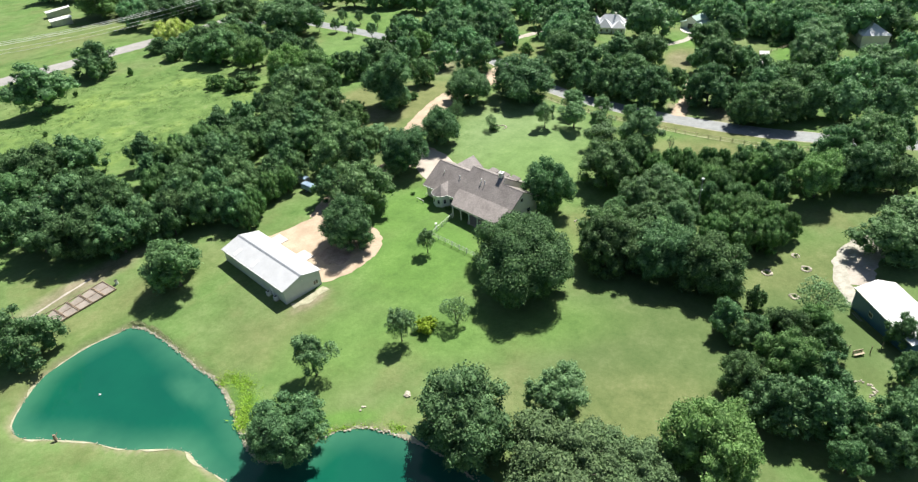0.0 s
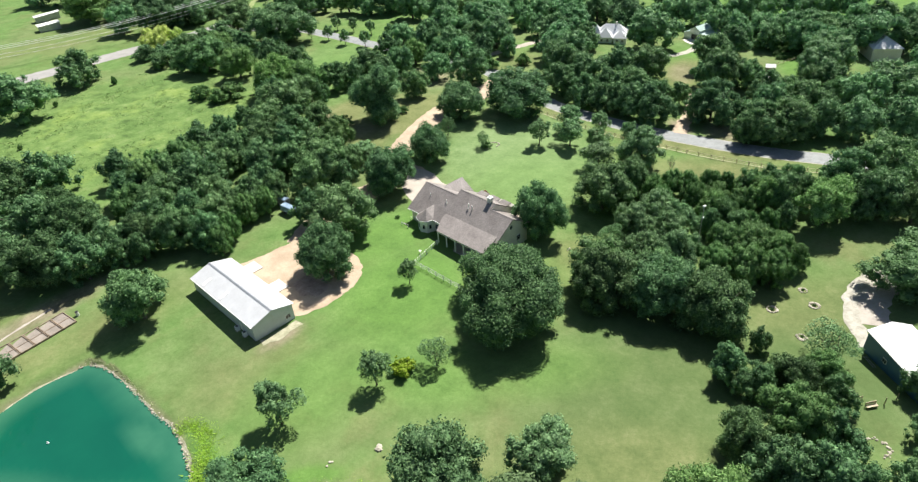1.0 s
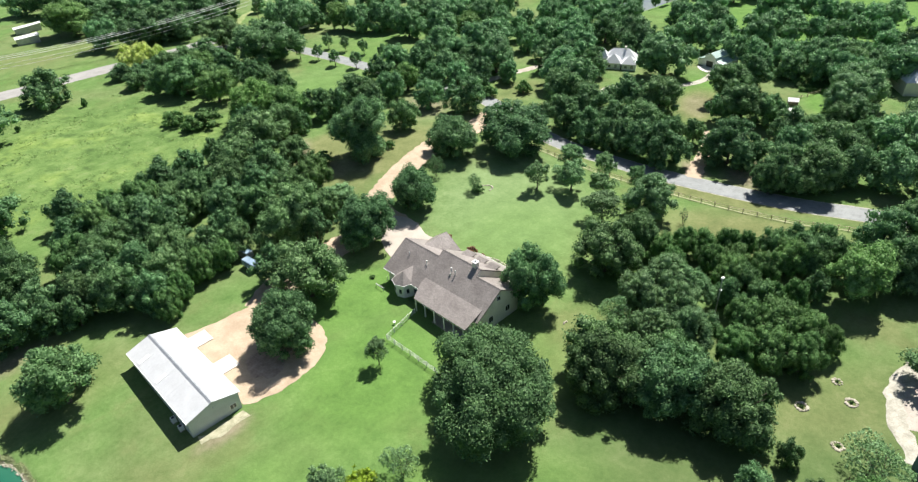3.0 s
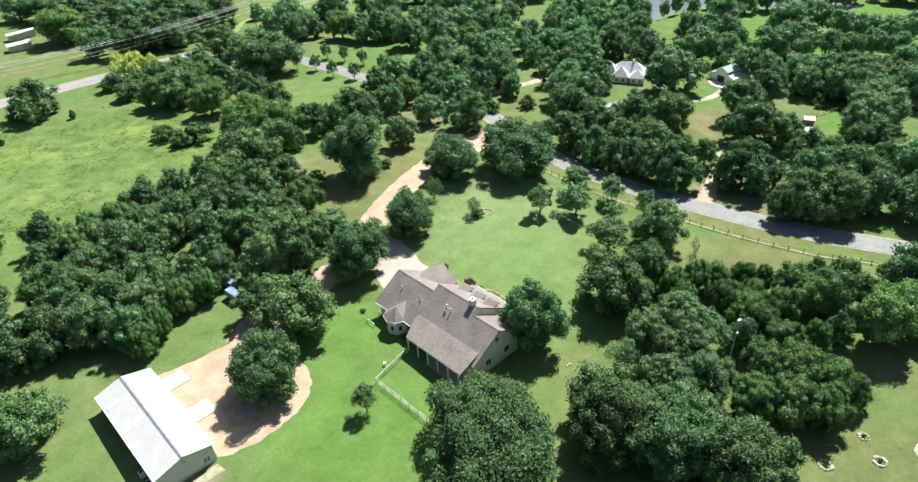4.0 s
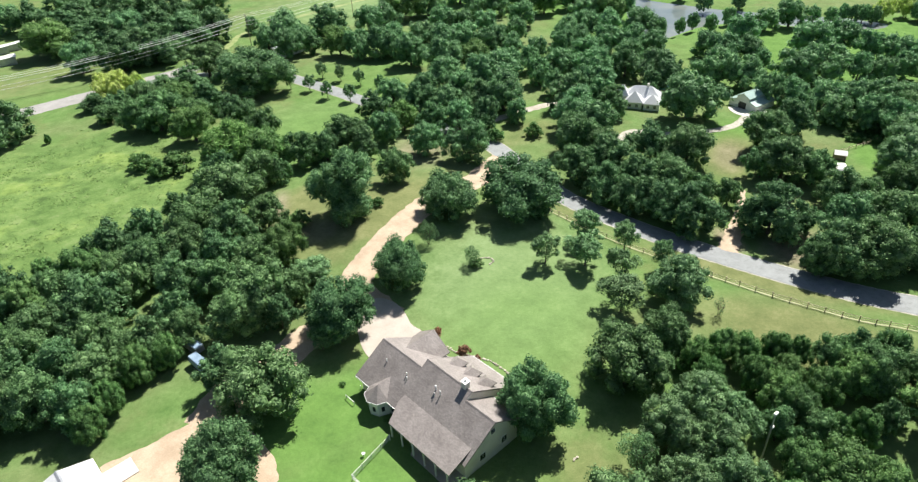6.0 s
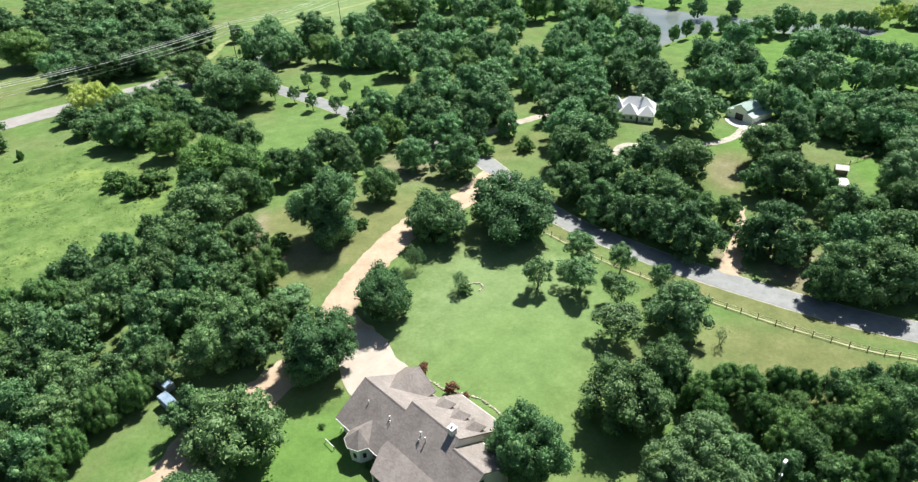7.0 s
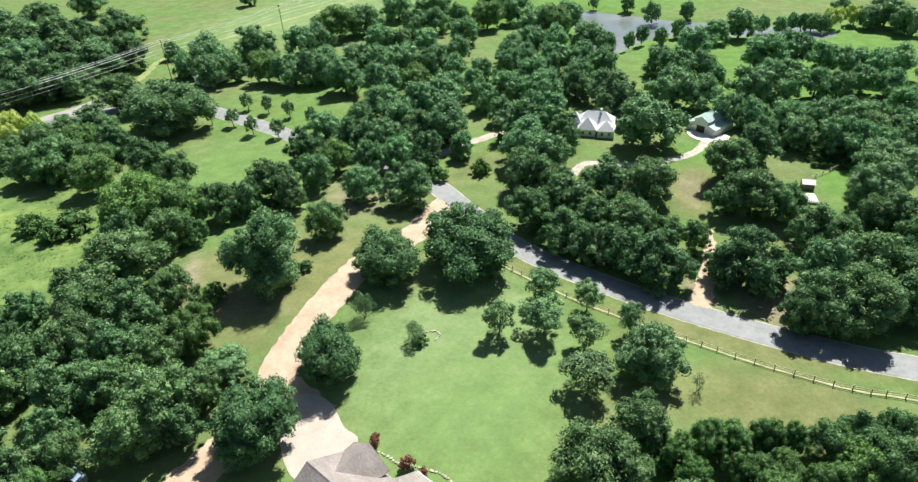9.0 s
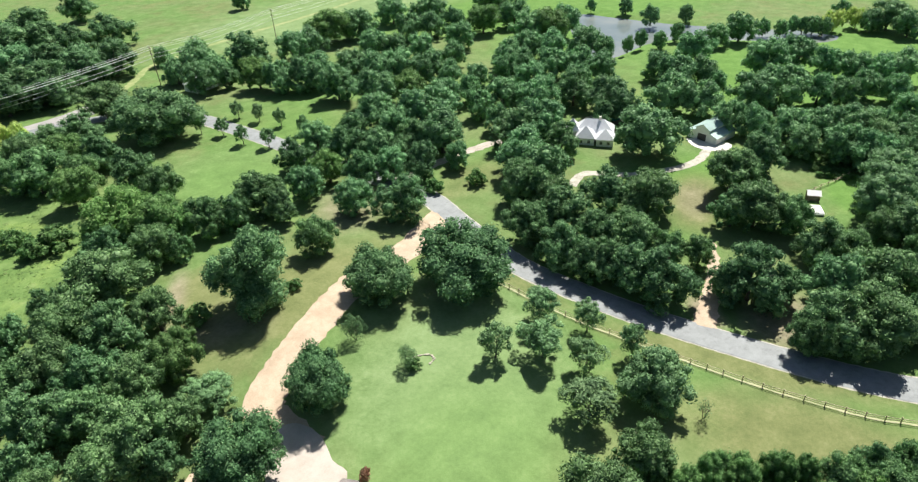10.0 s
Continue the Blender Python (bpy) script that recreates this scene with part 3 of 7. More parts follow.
def patch(name, loop, material, label, category, up=0.06, ragged=0.2, kind="structure", seed=2):
    """A flat spread of one material inside a closed line, lying on the ground."""
    rnd = random.Random(seed)
    line = spline(loop, 0.9, True)
    c = sum(line, Vector((0, 0))) / len(line)
    rings = (1.0, 0.8, 0.6, 0.4, 0.2)
    verts, faces = [], []
    n = len(line)
    for p in line:
        out = rnd.uniform(-ragged, ragged)
        for s in rings:
            d = p - c
            q = c + d * s + (d.normalized() * out if s == 1.0 else Vector((0, 0)))
            verts.append((q.x, q.y, float(land(q.x, q.y)) + up - (0.03 if s == 1.0 else 0)))
    verts.append((c.x, c.y, float(land(c.x, c.y)) + up))
    k = len(rings)
    for i in range(n):
        a, b = i * k, ((i + 1) % n) * k
        faces += [(a + j, b + j, b + j + 1, a + j + 1) for j in range(k - 1)]
        faces.append((a + k - 1, b + k - 1, n * k))
    ob = from_arrays(name, verts, faces, material, smooth=True)
    bm = bmesh.new()
    bm.from_mesh(ob.data)
    bmesh.ops.recalc_face_normals(bm, faces=bm.faces[:])
    if sum(f.normal.z for f in bm.faces) < 0:
        bmesh.ops.reverse_faces(bm, faces=bm.faces[:])
    bm.to_mesh(ob.data)
    bm.free()
    return tagged(ob, label, category, kind=kind)


build_ground()
water("pond", POND, POND_Z, M["pond"], "still teal-green pond with pale shallows along its bank", 4.5)
water("lake", LAKE, LAKE_Z, M["lake"], "far silver-grey lake behind the meadow", 14)


def pond_rim():
    """A narrow uneven shelf of dry pale mud along the waterline."""
    line = spline(POND, 0.5, True)
    n, v = len(line), []
    for k, q in enumerate(line):
        t = (line[(k + 1) % n] - line[k - 1]).normalized()
        o = Vector((-t.y, t.x))
        w = max(0.02, 0.26 + 0.9 * noise.noise(Vector((q.x * 0.3, q.y * 0.3, 1.7))))
        for d in (0.12, 0.12 + w):
            p = q + o * d * RIM_SIDE
            v.append((p.x, p.y, POND_Z + 0.32 - 0.42 * (1.0 - d) + 0.04))
    f = [(2 * k, 2 * k + 1, 2 * ((k + 1) % n) + 1, 2 * ((k + 1) % n)) for k in range(n)]
    tagged(from_arrays("pond_rim", np.array(v), np.array(f), M["rim"], smooth=True), "pale dry mud along the pond's waterline", "bank", kind="structure")


RIM_SIDE = 1 if sum(a[0] * c[1] - c[0] * a[1] for a, c in zip(POND, POND[1:] + POND[:1])) < 0 else -1
pond_rim()
DRIVE = [(103.9, 112.1), (104.0, 117.3), (105.5, 125.5), (119.3, 132.2), (133.4, 137.4), (142.4, 138.9), (154.5, 139.8), (164.8, 143.4), (169.8, 144.6)]
LANE = [(118.0, 290.0), (140.0, 283.0), (156.0, 273.0), (165.3, 258.0), (168.1, 240.1), (170.1, 219.4), (171.2, 194.3), (172.9, 173.0), (174.2, 154.8), (170.0, 140.0), (166.2, 126.0), (164.8, 116.8),
        (165.3, 107.0), (166.6, 95.0), (168.4, 83.0), (170.1, 73.5), (172.0, 63.5), (174.7, 52.5), (177.8, 43.8), (182.5, 31.0), (193, 10), (208, -30)]
RAIL = [(156.6, 120.0), (157.0, 114.4), (157.1, 109.0), (157.7, 98.6), (158.6, 92.0), (159.8, 84.0), (160.8, 77.0), (161.6, 71.5), (162.6, 65.2), (163.9, 59.0), (165.3, 53.2), (167.1, 48.0), (169.3, 43.5), (172.5, 34.0), (177, 22)]
ribbon("lane_verge", LANE, 6.7, M["pale_gravel"], "narrow pale edge along the asphalt lane", "verge", 0.03, 0.1, seed=4)
ribbon("road", LANE, 6.1, M["asphalt"], "curved worn grey asphalt lane between trees", "road", 0.07, 0.06)
ribbon("fence_strip", RAIL, 0.4, M["straw"], "narrow strip of dry straw under the lane fence", "verge", 0.05, 0.12, seed=8)
ribbon("drive", DRIVE, 6.8, M["dirt"], "pale sandy dirt drive curving from lane to house", "drive", 0.05, 0.35)
ribbon("drive_spur", [(103.8, 117.1), (99.5, 117.6), (91.6, 118.5), (82.3, 117.2), (73.8, 116.2), (66.8, 112.4)], (6.5, 7.5), M["dirt"], "pale dirt track leading to the metal shed", "drive", 0.045, 0.4, seed=6)
patch("gravel_yard", [(52.2, 112.0), (52.4, 116.0), (56.1, 115.6), (59.7, 115.1), (63.0, 114.8), (68.2, 114.2), (71.4, 109.6), (71.6, 102.5), (71.4, 98.8), (69.5, 95.1), (66.4, 92.8), (63.2, 92.0), (58.1, 91.6), (55.0, 92.2), (52.2, 93.6), (52.2, 102)],
      M["dirt"], "pale sandy turning circle beside the metal shed", "yard", 0.07, 0.25)
patch("garage_apron", [(101.2, 118.3), (105.8, 118.1), (107.2, 113.2), (105.5, 108.0), (105.1, 104.1), (97.0, 102.4), (94.6, 106), (96.5, 112)], M["concrete"], "pale concrete apron in front of the garage", "pavement", 0.09, 0.05)
# mulch and painted shade, set where the pad tree's shadow falls on the sand
patch("mulch_bed", [(59.8 + 3.6 * math.cos(k * math.tau / 12), 98.9 + 3.6 * math.sin(k * math.tau / 12)) for k in range(12)], M["mulch"], "red-brown patch of mulch and painted tree shade on the sand", "mulch", 0.10, 0.45, seed=11)
ribbon("shed_gravel", [(43.8, 91.9), (46.5, 91.4), (49, 91.3), (51.6, 91.7)], 1.6, M["rim"], "pale gravel strip along the shed end", "gravel", 0.05, 0.5, seed=12)
ribbon("far_road", [(-60, 292), (20, 288), (60.6, 288.1), (95.1, 288.9), (118.2, 289.5), (140.6, 290.5), (158, 297)], 10.0, M["old_asphalt"], "far pale country road past the meadow", "road", 0.06, 0.2)
ribbon("far_track", [(156, 296), (172, 311), (184, 323), (205, 329), (226, 333), (279, 339), (306, 343), (420, 366)], 3.0, M["track_grass"], "faint pale grass track under the power line", "path", 0.05, 0.4, seed=5)
ribbon("far_path", [(202.3, 128.8), (210.4, 129.6), (217.6, 119.4), (227.4, 112.3), (236, 109.5), (246.0, 110.5)], 2.6, M["pale_gravel"], "pale winding gravel path to the far barn", "path", 0.06, 0.2)
ribbon("wood_path", [(171.7, 79.3), (178.3, 81.3), (189.2, 84.8), (199.7, 90.1)], (4.5, 2.2), M["dirt"], "short dirt track entering the wood", "path", 0.05, 0.4)
ribbon("manor_drive", [(172.9, 167.0), (186.7, 166.2), (198.9, 164.3), (204.3, 163.3), (211.5, 161.2), (219, 154)], 3.4, M["gravel"], "pale gravel drive under trees", "path", 0.05, 0.3)
ribbon("stone_path", [(150, 12.5), (141.8, 16.9), (137.0, 19.0), (129.2, 19.9), (121.6, 17.1), (117.6, 14.2), (115.2, 13.4)], (3.4, 2.6), M["pale_gravel"], "pale stony path curving to the blue shed", "path", 0.06, 0.35, seed=9)
ribbon("path_shoulder", [(148, 9.8), (141.6, 13.6), (136.5, 15.6), (129.5, 16.3), (123.0, 13.8)], 5.2, M["gravel"], "tan dirt beside the stony path", "path", 0.04, 0.4, seed=10)


# ---- trees ----
ICO = bmesh.new()
bmesh.ops.create_icosphere(ICO, subdivisions=1, radius=1.0)
ICO_V, ICO_F = np.array([v.co[:] for v in ICO.verts]), np.array([[v.index for v in f.verts] for f in ICO.faces])
ICO.free()


def crown_mesh(rng, R, z0, z1, lobes, leaf, count, material, flat=0.85, ragged=0.25, core=1.0, cone=0.0, hollow=0.0, subs=9, fine=0.46):
    """A crown of many leaf sprays over small billows, which stand on a few large lobes; R its radius, z0 and z1 its heights."""
    zc, hz = (z0 + z1) / 2, (z1 - z0) / 2
    g = np.arange(lobes) + 0.5
    u = 1 - 1.7 * g / lobes                        # from the top to below the middle
    a = g * 2.39996 + rng.uniform(-0.7, 0.7, lobes)
    s = np.sqrt(np.clip(1 - u * u, 0, 1)) * (1 - cone * np.clip(u, -0.3, 1))
    lr = R * rng.uniform(0.40, 0.58, lobes) * (1 - 0.35 * cone * np.clip(u, 0, 1))
    k = rng.uniform(0.56 - ragged * 0.5, 0.64 + ragged * 0.4, lobes)
    ctr = np.stack([np.cos(a) * s * R * k, np.sin(a) * s * R * k, zc + u * (hz - lr * 0.6) * rng.uniform(0.8, 1.08, lobes)], -1)
    ctr = np.vstack([ctr, [[0, 0, zc - 0.1 * hz]]])
    lr = np.append(lr, R * 0.55)
    # small billows on the lobes
    m = len(lr) * subs
    own = np.repeat(np.arange(len(lr)), subs)
    cd = rng.normal(size=(m, 3))
    cd[:, 2] += 0.35
    cd /= np.linalg.norm(cd, axis=1, keepdims=True)
    cc = ctr[own] + cd * lr[own][:, None] * rng.uniform(0.66, 1.0 + 0.3 * ragged, m)[:, None] * np.array([1, 1, min(1.0, hz / R)])
    cr = lr[own] * fine * rng.uniform(0.4, 1.2, m)
    # leaves where the billows meet the air
    pick = rng.choice(m, size=count * 3, p=cr ** 2 / (cr ** 2).sum())
    d = rng.normal(size=(count * 3, 3))
    d[:, 2] += 0.4
    d /= np.linalg.norm(d, axis=1, keepdims=True)
    reach = 0.86 + 0.42 * rng.beta(1.3, 2.4, count * 3) + (rng.uniform(size=count * 3) < 0.10) * 0.25
    p = cc[pick] + d * (cr[pick] * reach)[:, None]
    deep = np.empty(len(p))
    for i in range(0, len(p), 4000):               # how far out of the nearest billow
        q = p[i:i + 4000]
        gap = (q * q).sum(1)[:, None] + (cc * cc).sum(1)[None] - 2 * q @ cc.T
        deep[i:i + 4000] = np.sqrt((np.maximum(gap, 0) / (cr * cr)).min(1))
    keep = (deep > 0.86) & (p[:, 2] > z0 - 0.1 * hz) & (np.linalg.norm(p - ctr[-1], axis=1) > R * 0.4)
    if hollow:
        keep &= rng.uniform(size=len(p)) > hollow
    p, d = p[keep][:count], d[keep][:count]
    n = len(p)
    fit_r = R / np.percentile(np.hypot(p[:, 0], p[:, 1]), 96)
    low, high = np.percentile(p[:, 2], 0.5), np.percentile(p[:, 2], 99.7)
    fit_z = (z1 - z0) / (high - low)

    def fitted(q):
        return np.stack([q[:, 0] * fit_r, q[:, 1] * fit_r, z0 + (q[:, 2] - low) * fit_z], -1)
    p = fitted(p)
    nrm = d + rng.normal(size=(n, 3)) * flat + np.array([0, 0, 0.2])
    nrm /= np.linalg.norm(nrm, axis=1, keepdims=True)
    t1 = np.cross(nrm, rng.normal(size=(n, 3)))
    t1 /= np.linalg.norm(t1, axis=1, keepdims=True) + 1e-9
    t2 = np.cross(nrm, t1)
    sz = leaf * rng.uniform(0.6, 1.32, n)[:, None]
    asp = rng.uniform(0.45, 0.9, n)[:, None]
    v = np.stack([p - t1 * sz - nrm * sz * 0.3, p + t2 * sz * asp, p + t1 * sz * 0.8 - t2 * sz * asp * 0.6], 1).reshape(-1, 3)
    f = np.arange(n * 3).reshape(-1, 3)
    if core:                                       # the close inner twigs and leaves of each billow
        cc, cr = cc[:int(m * core)], cr[:int(m * core)]
        m = len(cc)
        w = (cc[:, None, :] + ICO_V[None] * (cr * 0.80)[:, None, None] * rng.uniform(0.8, 1.1, (m, len(ICO_V), 1))).reshape(-1, 3)
        f = np.vstack([f, (ICO_F[None] + (np.arange(m) * len(ICO_V))[:, None, None]).reshape(-1, 3) + len(v)])
        v = np.vstack([v, fitted(w)])
    me = bpy.data.meshes.new("crown")
    me.vertices.add(len(v))
    me.vertices.foreach_set("co", v.astype(np.float32).ravel())
    me.loops.add(f.size)
    me.loops.foreach_set("vertex_index", f.astype(np.int32).ravel())
    me.polygons.add(len(f))
    me.polygons.foreach_set("loop_start", np.arange(0, f.size, 3, dtype=np.int32))
    me.polygons.foreach_set("loop_total", np.full(len(f), 3, np.int32))
    me.polygons.foreach_set("use_smooth", np.ones(len(f), bool))
    me.materials.append(material)
    me.update()
    me.validate()
    return me


def trunk_mesh(rng, R, z0, z1, girth, limbs, stems=1):
    """A tapered, slightly crooked trunk that parts into limbs."""
    bm = bmesh.new()
    for s in range(stems):
        p = Vector((rng.uniform(-1, 1), rng.uniform(-1, 1), 0)) * (girth * 1.2 * (stems > 1))
        p.z = -0.4
        lean = Vector((rng.uniform(-0.12, 0.12), rng.uniform(-0.12, 0.12), 1)) if stems == 1 else Vector((rng.uniform(-0.4, 0.4), rng.uniform(-0.4, 0.4), 1))
        top = z0 + (z1 - z0) * 0.35
        pts = [p]
        for k in range(1, 4):
            pts.append(p + lean * (top * k / 3) + Vector((rng.uniform(-0.1, 0.1), rng.uniform(-0.1, 0.1), 0)))
        for k in range(3):
            beam(bm, pts[k], pts[k + 1], girth * (1.25 - 0.25 * k) if k else girth * 1.45, girth * (1.0 - 0.25 * k), 7)
        for j in range(limbs):
            a = j * math.tau / limbs + rng.uniform(-0.4, 0.4)
            e = Vector((math.cos(a) * R * rng.uniform(0.5, 0.72), math.sin(a) * R * rng.uniform(0.5, 0.72), z0 + (z1 - z0) * rng.uniform(0.42, 0.8)))
            b = pts[2] if j % 2 else pts[3]
            m = b.lerp(e, 0.5) + Vector((0, 0, 0.08 * R))
            beam(bm, b, m, girth * 0.48, girth * 0.32, 5)
            beam(bm, m, e, girth * 0.32, girth * 0.10, 5)
    me = bpy.data.meshes.new("trunk")
    bm.to_mesh(me)
    bm.free()
    me.materials.append(M["bark"])
    return me


KINDS = {}


def kind_of_tree(key, seed, name, label, category, R, H, z0, lobes, leaf, count, material, girth, limbs=5, stems=1, **more):
    rng = np.random.default_rng(seed)
    KINDS[key] = dict(name=name, label=label, category=category, R=R, H=H,
                      crown=crown_mesh(rng, R, z0, H, lobes, leaf, count, material, **more), trunk=trunk_mesh(rng, R, z0, H, girth, limbs, stems))


OAK = "spreading oak tree with a dense dark green crown"
for k in range(3):
    kind_of_tree(f"oak{k}", 10 + k, "oak_tree", OAK, "tree", 6.0, 11.5, 0.8, 15 + 2 * k, 0.25, 6800, M["leaf_oak"], 0.38, 6, ragged=0.2 + 0.15 * k)
    kind_of_tree(f"dark{k}", 20 + k, "wood_tree", "tall dark green tree packed into the wood", "tree", 6.0, 11.5, 0.35, 14 + 2 * k, 0.27, 5400, M["leaf_dark"], 0.3, 5, subs=9, fine=0.42, ragged=0.3 + 0.1 * k)
    kind_of_tree(f"vine{k}", 30 + k, "vine_tree", "tree overgrown with bright green hanging vines", "tree", 5.5, 9.0, 0.2, 17, 0.2, 8600, M["leaf_vine"], 0.25, 4, ragged=0.5, flat=0.3)
    kind_of_tree(f"far{k}", 40 + k, "far_tree", "distant green broadleaf tree with leaves paled for haze", "tree", 6.0, 11.0, 0.5, 16 + k, 0.31, 3500, M["leaf_haze"], 0.35, 4, ragged=0.25 + 0.1 * k, subs=7, fine=0.48)
for k in range(2):
    kind_of_tree(f"bright{k}", 50 + k, "broadleaf_tree", "round bright green broadleaf tree in sunlight", "tree", 6.0, 11.5, 1.4, 15, 0.24, 8000, M["leaf_bright"], 0.3, 5, ragged=0.25)
    kind_of_tree(f"young{k}", 60 + k, "young_tree", "young tree with a thin open green crown", "tree", 3.0, 7.5, 1.7, 11, 0.16, 5200, M["leaf_pale"], 0.13, 6, ragged=0.4, core=0.45, hollow=0.2)
    kind_of_tree(f"thin{k}", 70 + k, "willowy_tree", "airy grey-green tree with light showing through", "tree", 3.5, 7.0, 1.2, 9, 0.17, 3200, M["leaf_grey"], 0.12, 7, 2, ragged=0.6, core=0.0, hollow=0.25)
    kind_of_tree(f"fartree{k}", 80 + k, "orchard_tree", "small round tree standing on mown grass", "tree", 2.5, 6.0, 1.5, 9, 0.22, 1500, M["leaf_pale"], 0.14, 4, ragged=0.3, core=0.7)
for k in range(2):
    kind_of_tree(f"open{k}", 100 + k, "open_oak", "open-crowned oak with light falling through its leaves", "tree", 6.0, 10.5, 1.6, 12, 0.18, 12500, M["leaf_oak" if k else "leaf_vine"], 0.32, 9, ragged=0.2, core=0.7, hollow=0.1)
    kind_of_tree(f"dome{k}", 110 + k, "round_oak", "round-topped oak with a full even crown", "tree", 6.0, 10.5, 0.7, 19, 0.22, 15000, M["leaf_dark"], 0.35, 6, ragged=0.06, fine=0.40, subs=10)
    kind_of_tree(f"pale{k}", 120 + k, "pale_tree", "tall soft-leaved tree of pale grey-green", "tree", 6.0, 11.5, 0.5, 17, 0.23, 8800, M["leaf_pale"], 0.3, 6, ragged=0.3, fine=0.42, flat=0.6)
kind_of_tree("olive", 123, "olive_tree", "low spreading tree with dull olive leaves", "tree", 6.0, 7.0, 0.2, 18, 0.2, 14000, M["leaf_olive"], 0.25, 6, 2, ragged=0.35, fine=0.40, flat=0.8)
kind_of_tree("grey", 122, "grey_tree", "broad dusty grey-green tree", "tree", 6.0, 11.0, 0.5, 16, 0.22, 6500, M["leaf_grey"], 0.3, 5, ragged=0.2, flat=0.6)
kind_of_tree("brightdome", 112, "round_tree", "round bright green tree with a full crown", "tree", 6.0, 9.5, 0.4, 19, 0.2, 16000, M["leaf_bright"], 0.3, 6, ragged=0.06, fine=0.38, subs=10)
kind_of_tree("darkdome", 113, "dark_oak", "full round oak with very dark green leaves", "tree", 6.0, 10.5, 0.3, 18, 0.22, 15000, M["leaf_great"], 0.35, 6, ragged=0.12, fine=0.42, subs=10)
kind_of_tree("great", 97, "great_oak", "huge spreading oak with a dense domed crown", "tree", 10.0, 12.5, 0.6, 26, 0.22, 46000, M["leaf_great"], 0.6, 9, ragged=0.15, fine=0.40, subs=12)
kind_of_tree("cedar", 90, "cedar_tree", "tall bushy cedar with layered dark foliage", "tree", 6.0, 13.0, 0.3, 22, 0.21, 17000, M["leaf_dark"], 0.35, 6, ragged=0.45, cone=0.45)
kind_of_tree("sunny", 96, "sunlit_tree", "broad yellow-green tree at the wood's edge", "tree", 6.0, 10.5, 0.4, 17, 0.22, 12000, M["leaf_sunny"], 0.3, 6, ragged=0.3, fine=0.42)
kind_of_tree("lime", 91, "yellow_tree", "pale yellow-green flowering tree", "tree", 6.0, 10.0, 1.0, 13, 0.22, 7000, M["leaf_yellow"], 0.25, 5, ragged=0.6)
kind_of_tree("bush", 92, "bush", "low rounded dark green bush", "bush", 2.0, 2.6, 0.05, 7, 0.17, 1300, M["leaf_vine"], 0.08, 5, 2, ragged=0.4)
kind_of_tree("limebush", 93, "lime_bush", "low yellow-green flowering bush on the lawn", "bush", 2.0, 2.4, 0.05, 7, 0.17, 1300, M["reed"], 0.08, 5, 2, ragged=0.3)
kind_of_tree("redbush", 94, "red_bush", "small reddish-brown ornamental bush", "bush", 1.2, 2.2, 0.1, 10, 0.13, 1200, M["leaf_red"], 0.05, 6, 2, ragged=0.5, core=0.7)
kind_of_tree("dead", 95, "bare_sapling", "thin bare sapling with few leaves", "tree", 1.4, 4.5, 0.6, 7, 0.12, 420, M["leaf_grey"], 0.07, 8, 2, ragged=0.6, core=0.0, hollow=0.4)

tree_rng = random.Random(7)


def plant(key, x, y, r, h, label="", group="", turn=None):
    """One tree of a kind, at its own place, size and turn."""
    k = KINDS[key]
    rz = tree_rng.uniform(0, 360) if turn is None else turn
    e = new(k["name"])
    e.empty_display_size = 0.3
    e.matrix_basis = pose(*at(x, y, -0.05), 0, 0, rz) @ Matrix.Diagonal((r / k["R"], r / k["R"] * tree_rng.uniform(0.92, 1.08), h / k["H"], 1))
    tagged(e, label or k["label"], k["category"], group)
    for n in ("trunk", "crown"):
        new(n, k[n]).parent = e
    return e


def plant_all(rows, keys, group=""):
    for i, (x, y, r, h) in enumerate(rows):
        plant(keys[i % len(keys)], x, y, r, h, "", group)


LAWN_OAKS = [
    (24.8, 64.3, 6.1, 8.3), (42.3, 45.3, 7.8, 12.1), (56.1, 39.0, 5.2, 8.4), (46.5, 30.5, 8.6, 7.6), (51.4, 23.8, 6.8, 6.0),
    (60.7, 17.0, 7.2, 10.6), (78.3, 63.5, 11.0, 12.5), (32.8, 115.1, 6.2, 10.4), (64.3, 99.9, 5.7, 11.2), (75.8, 108.6, 7.3, 11.8),
    (4.6, 116.4, 6.1, 10.3), (103.7, 76.1, 5.6, 12.0), (112.0, 118.3, 5.7, 10.4), (95.3, 115.0, 6.3, 10.8), (137.2, 131.0, 6.8, 11.0),
    (151.4, 121.5, 10.0, 12.5), (119.5, 147.0, 8.2, 16.0), (49.4, 241.2, 10.5, 16.0), (75.4, 264.0, 8.6, 12.5), (135.6, 13.2, 7.0, 9.0),
    (141.3, 10.2, 7.9, 9.8),
]
YOUNG_TREES = [
    (36.1, 73.6, 3.6, 8.3), (51.3, 68.9, 2.7, 7.2), (61, 64.7, 2.8, 6), (72.9, 84.4, 2.0, 5.7), (139, 103.8, 3.4, 7.5),
    (152.3, 103.6, 3.8, 8), (144.8, 97.6, 4.5, 7.9), (156.4, 95.5, 2.9, 7), (147.1, 90.1, 3.3, 6.8), (155.5, 85.7, 2.6, 7.2),
    (148.7, 77.6, 6.2, 10.5), (137.8, 83.7, 4.6, 7.6), (127, 113.4, 2.0, 4.6), (149.9, 69.9, 1.4, 4.5), (107.9, 18.1, 4.5, 8.2),
    (138.5, 152.7, 4.2, 9), (125, 124.9, 2.2, 5.7),
]
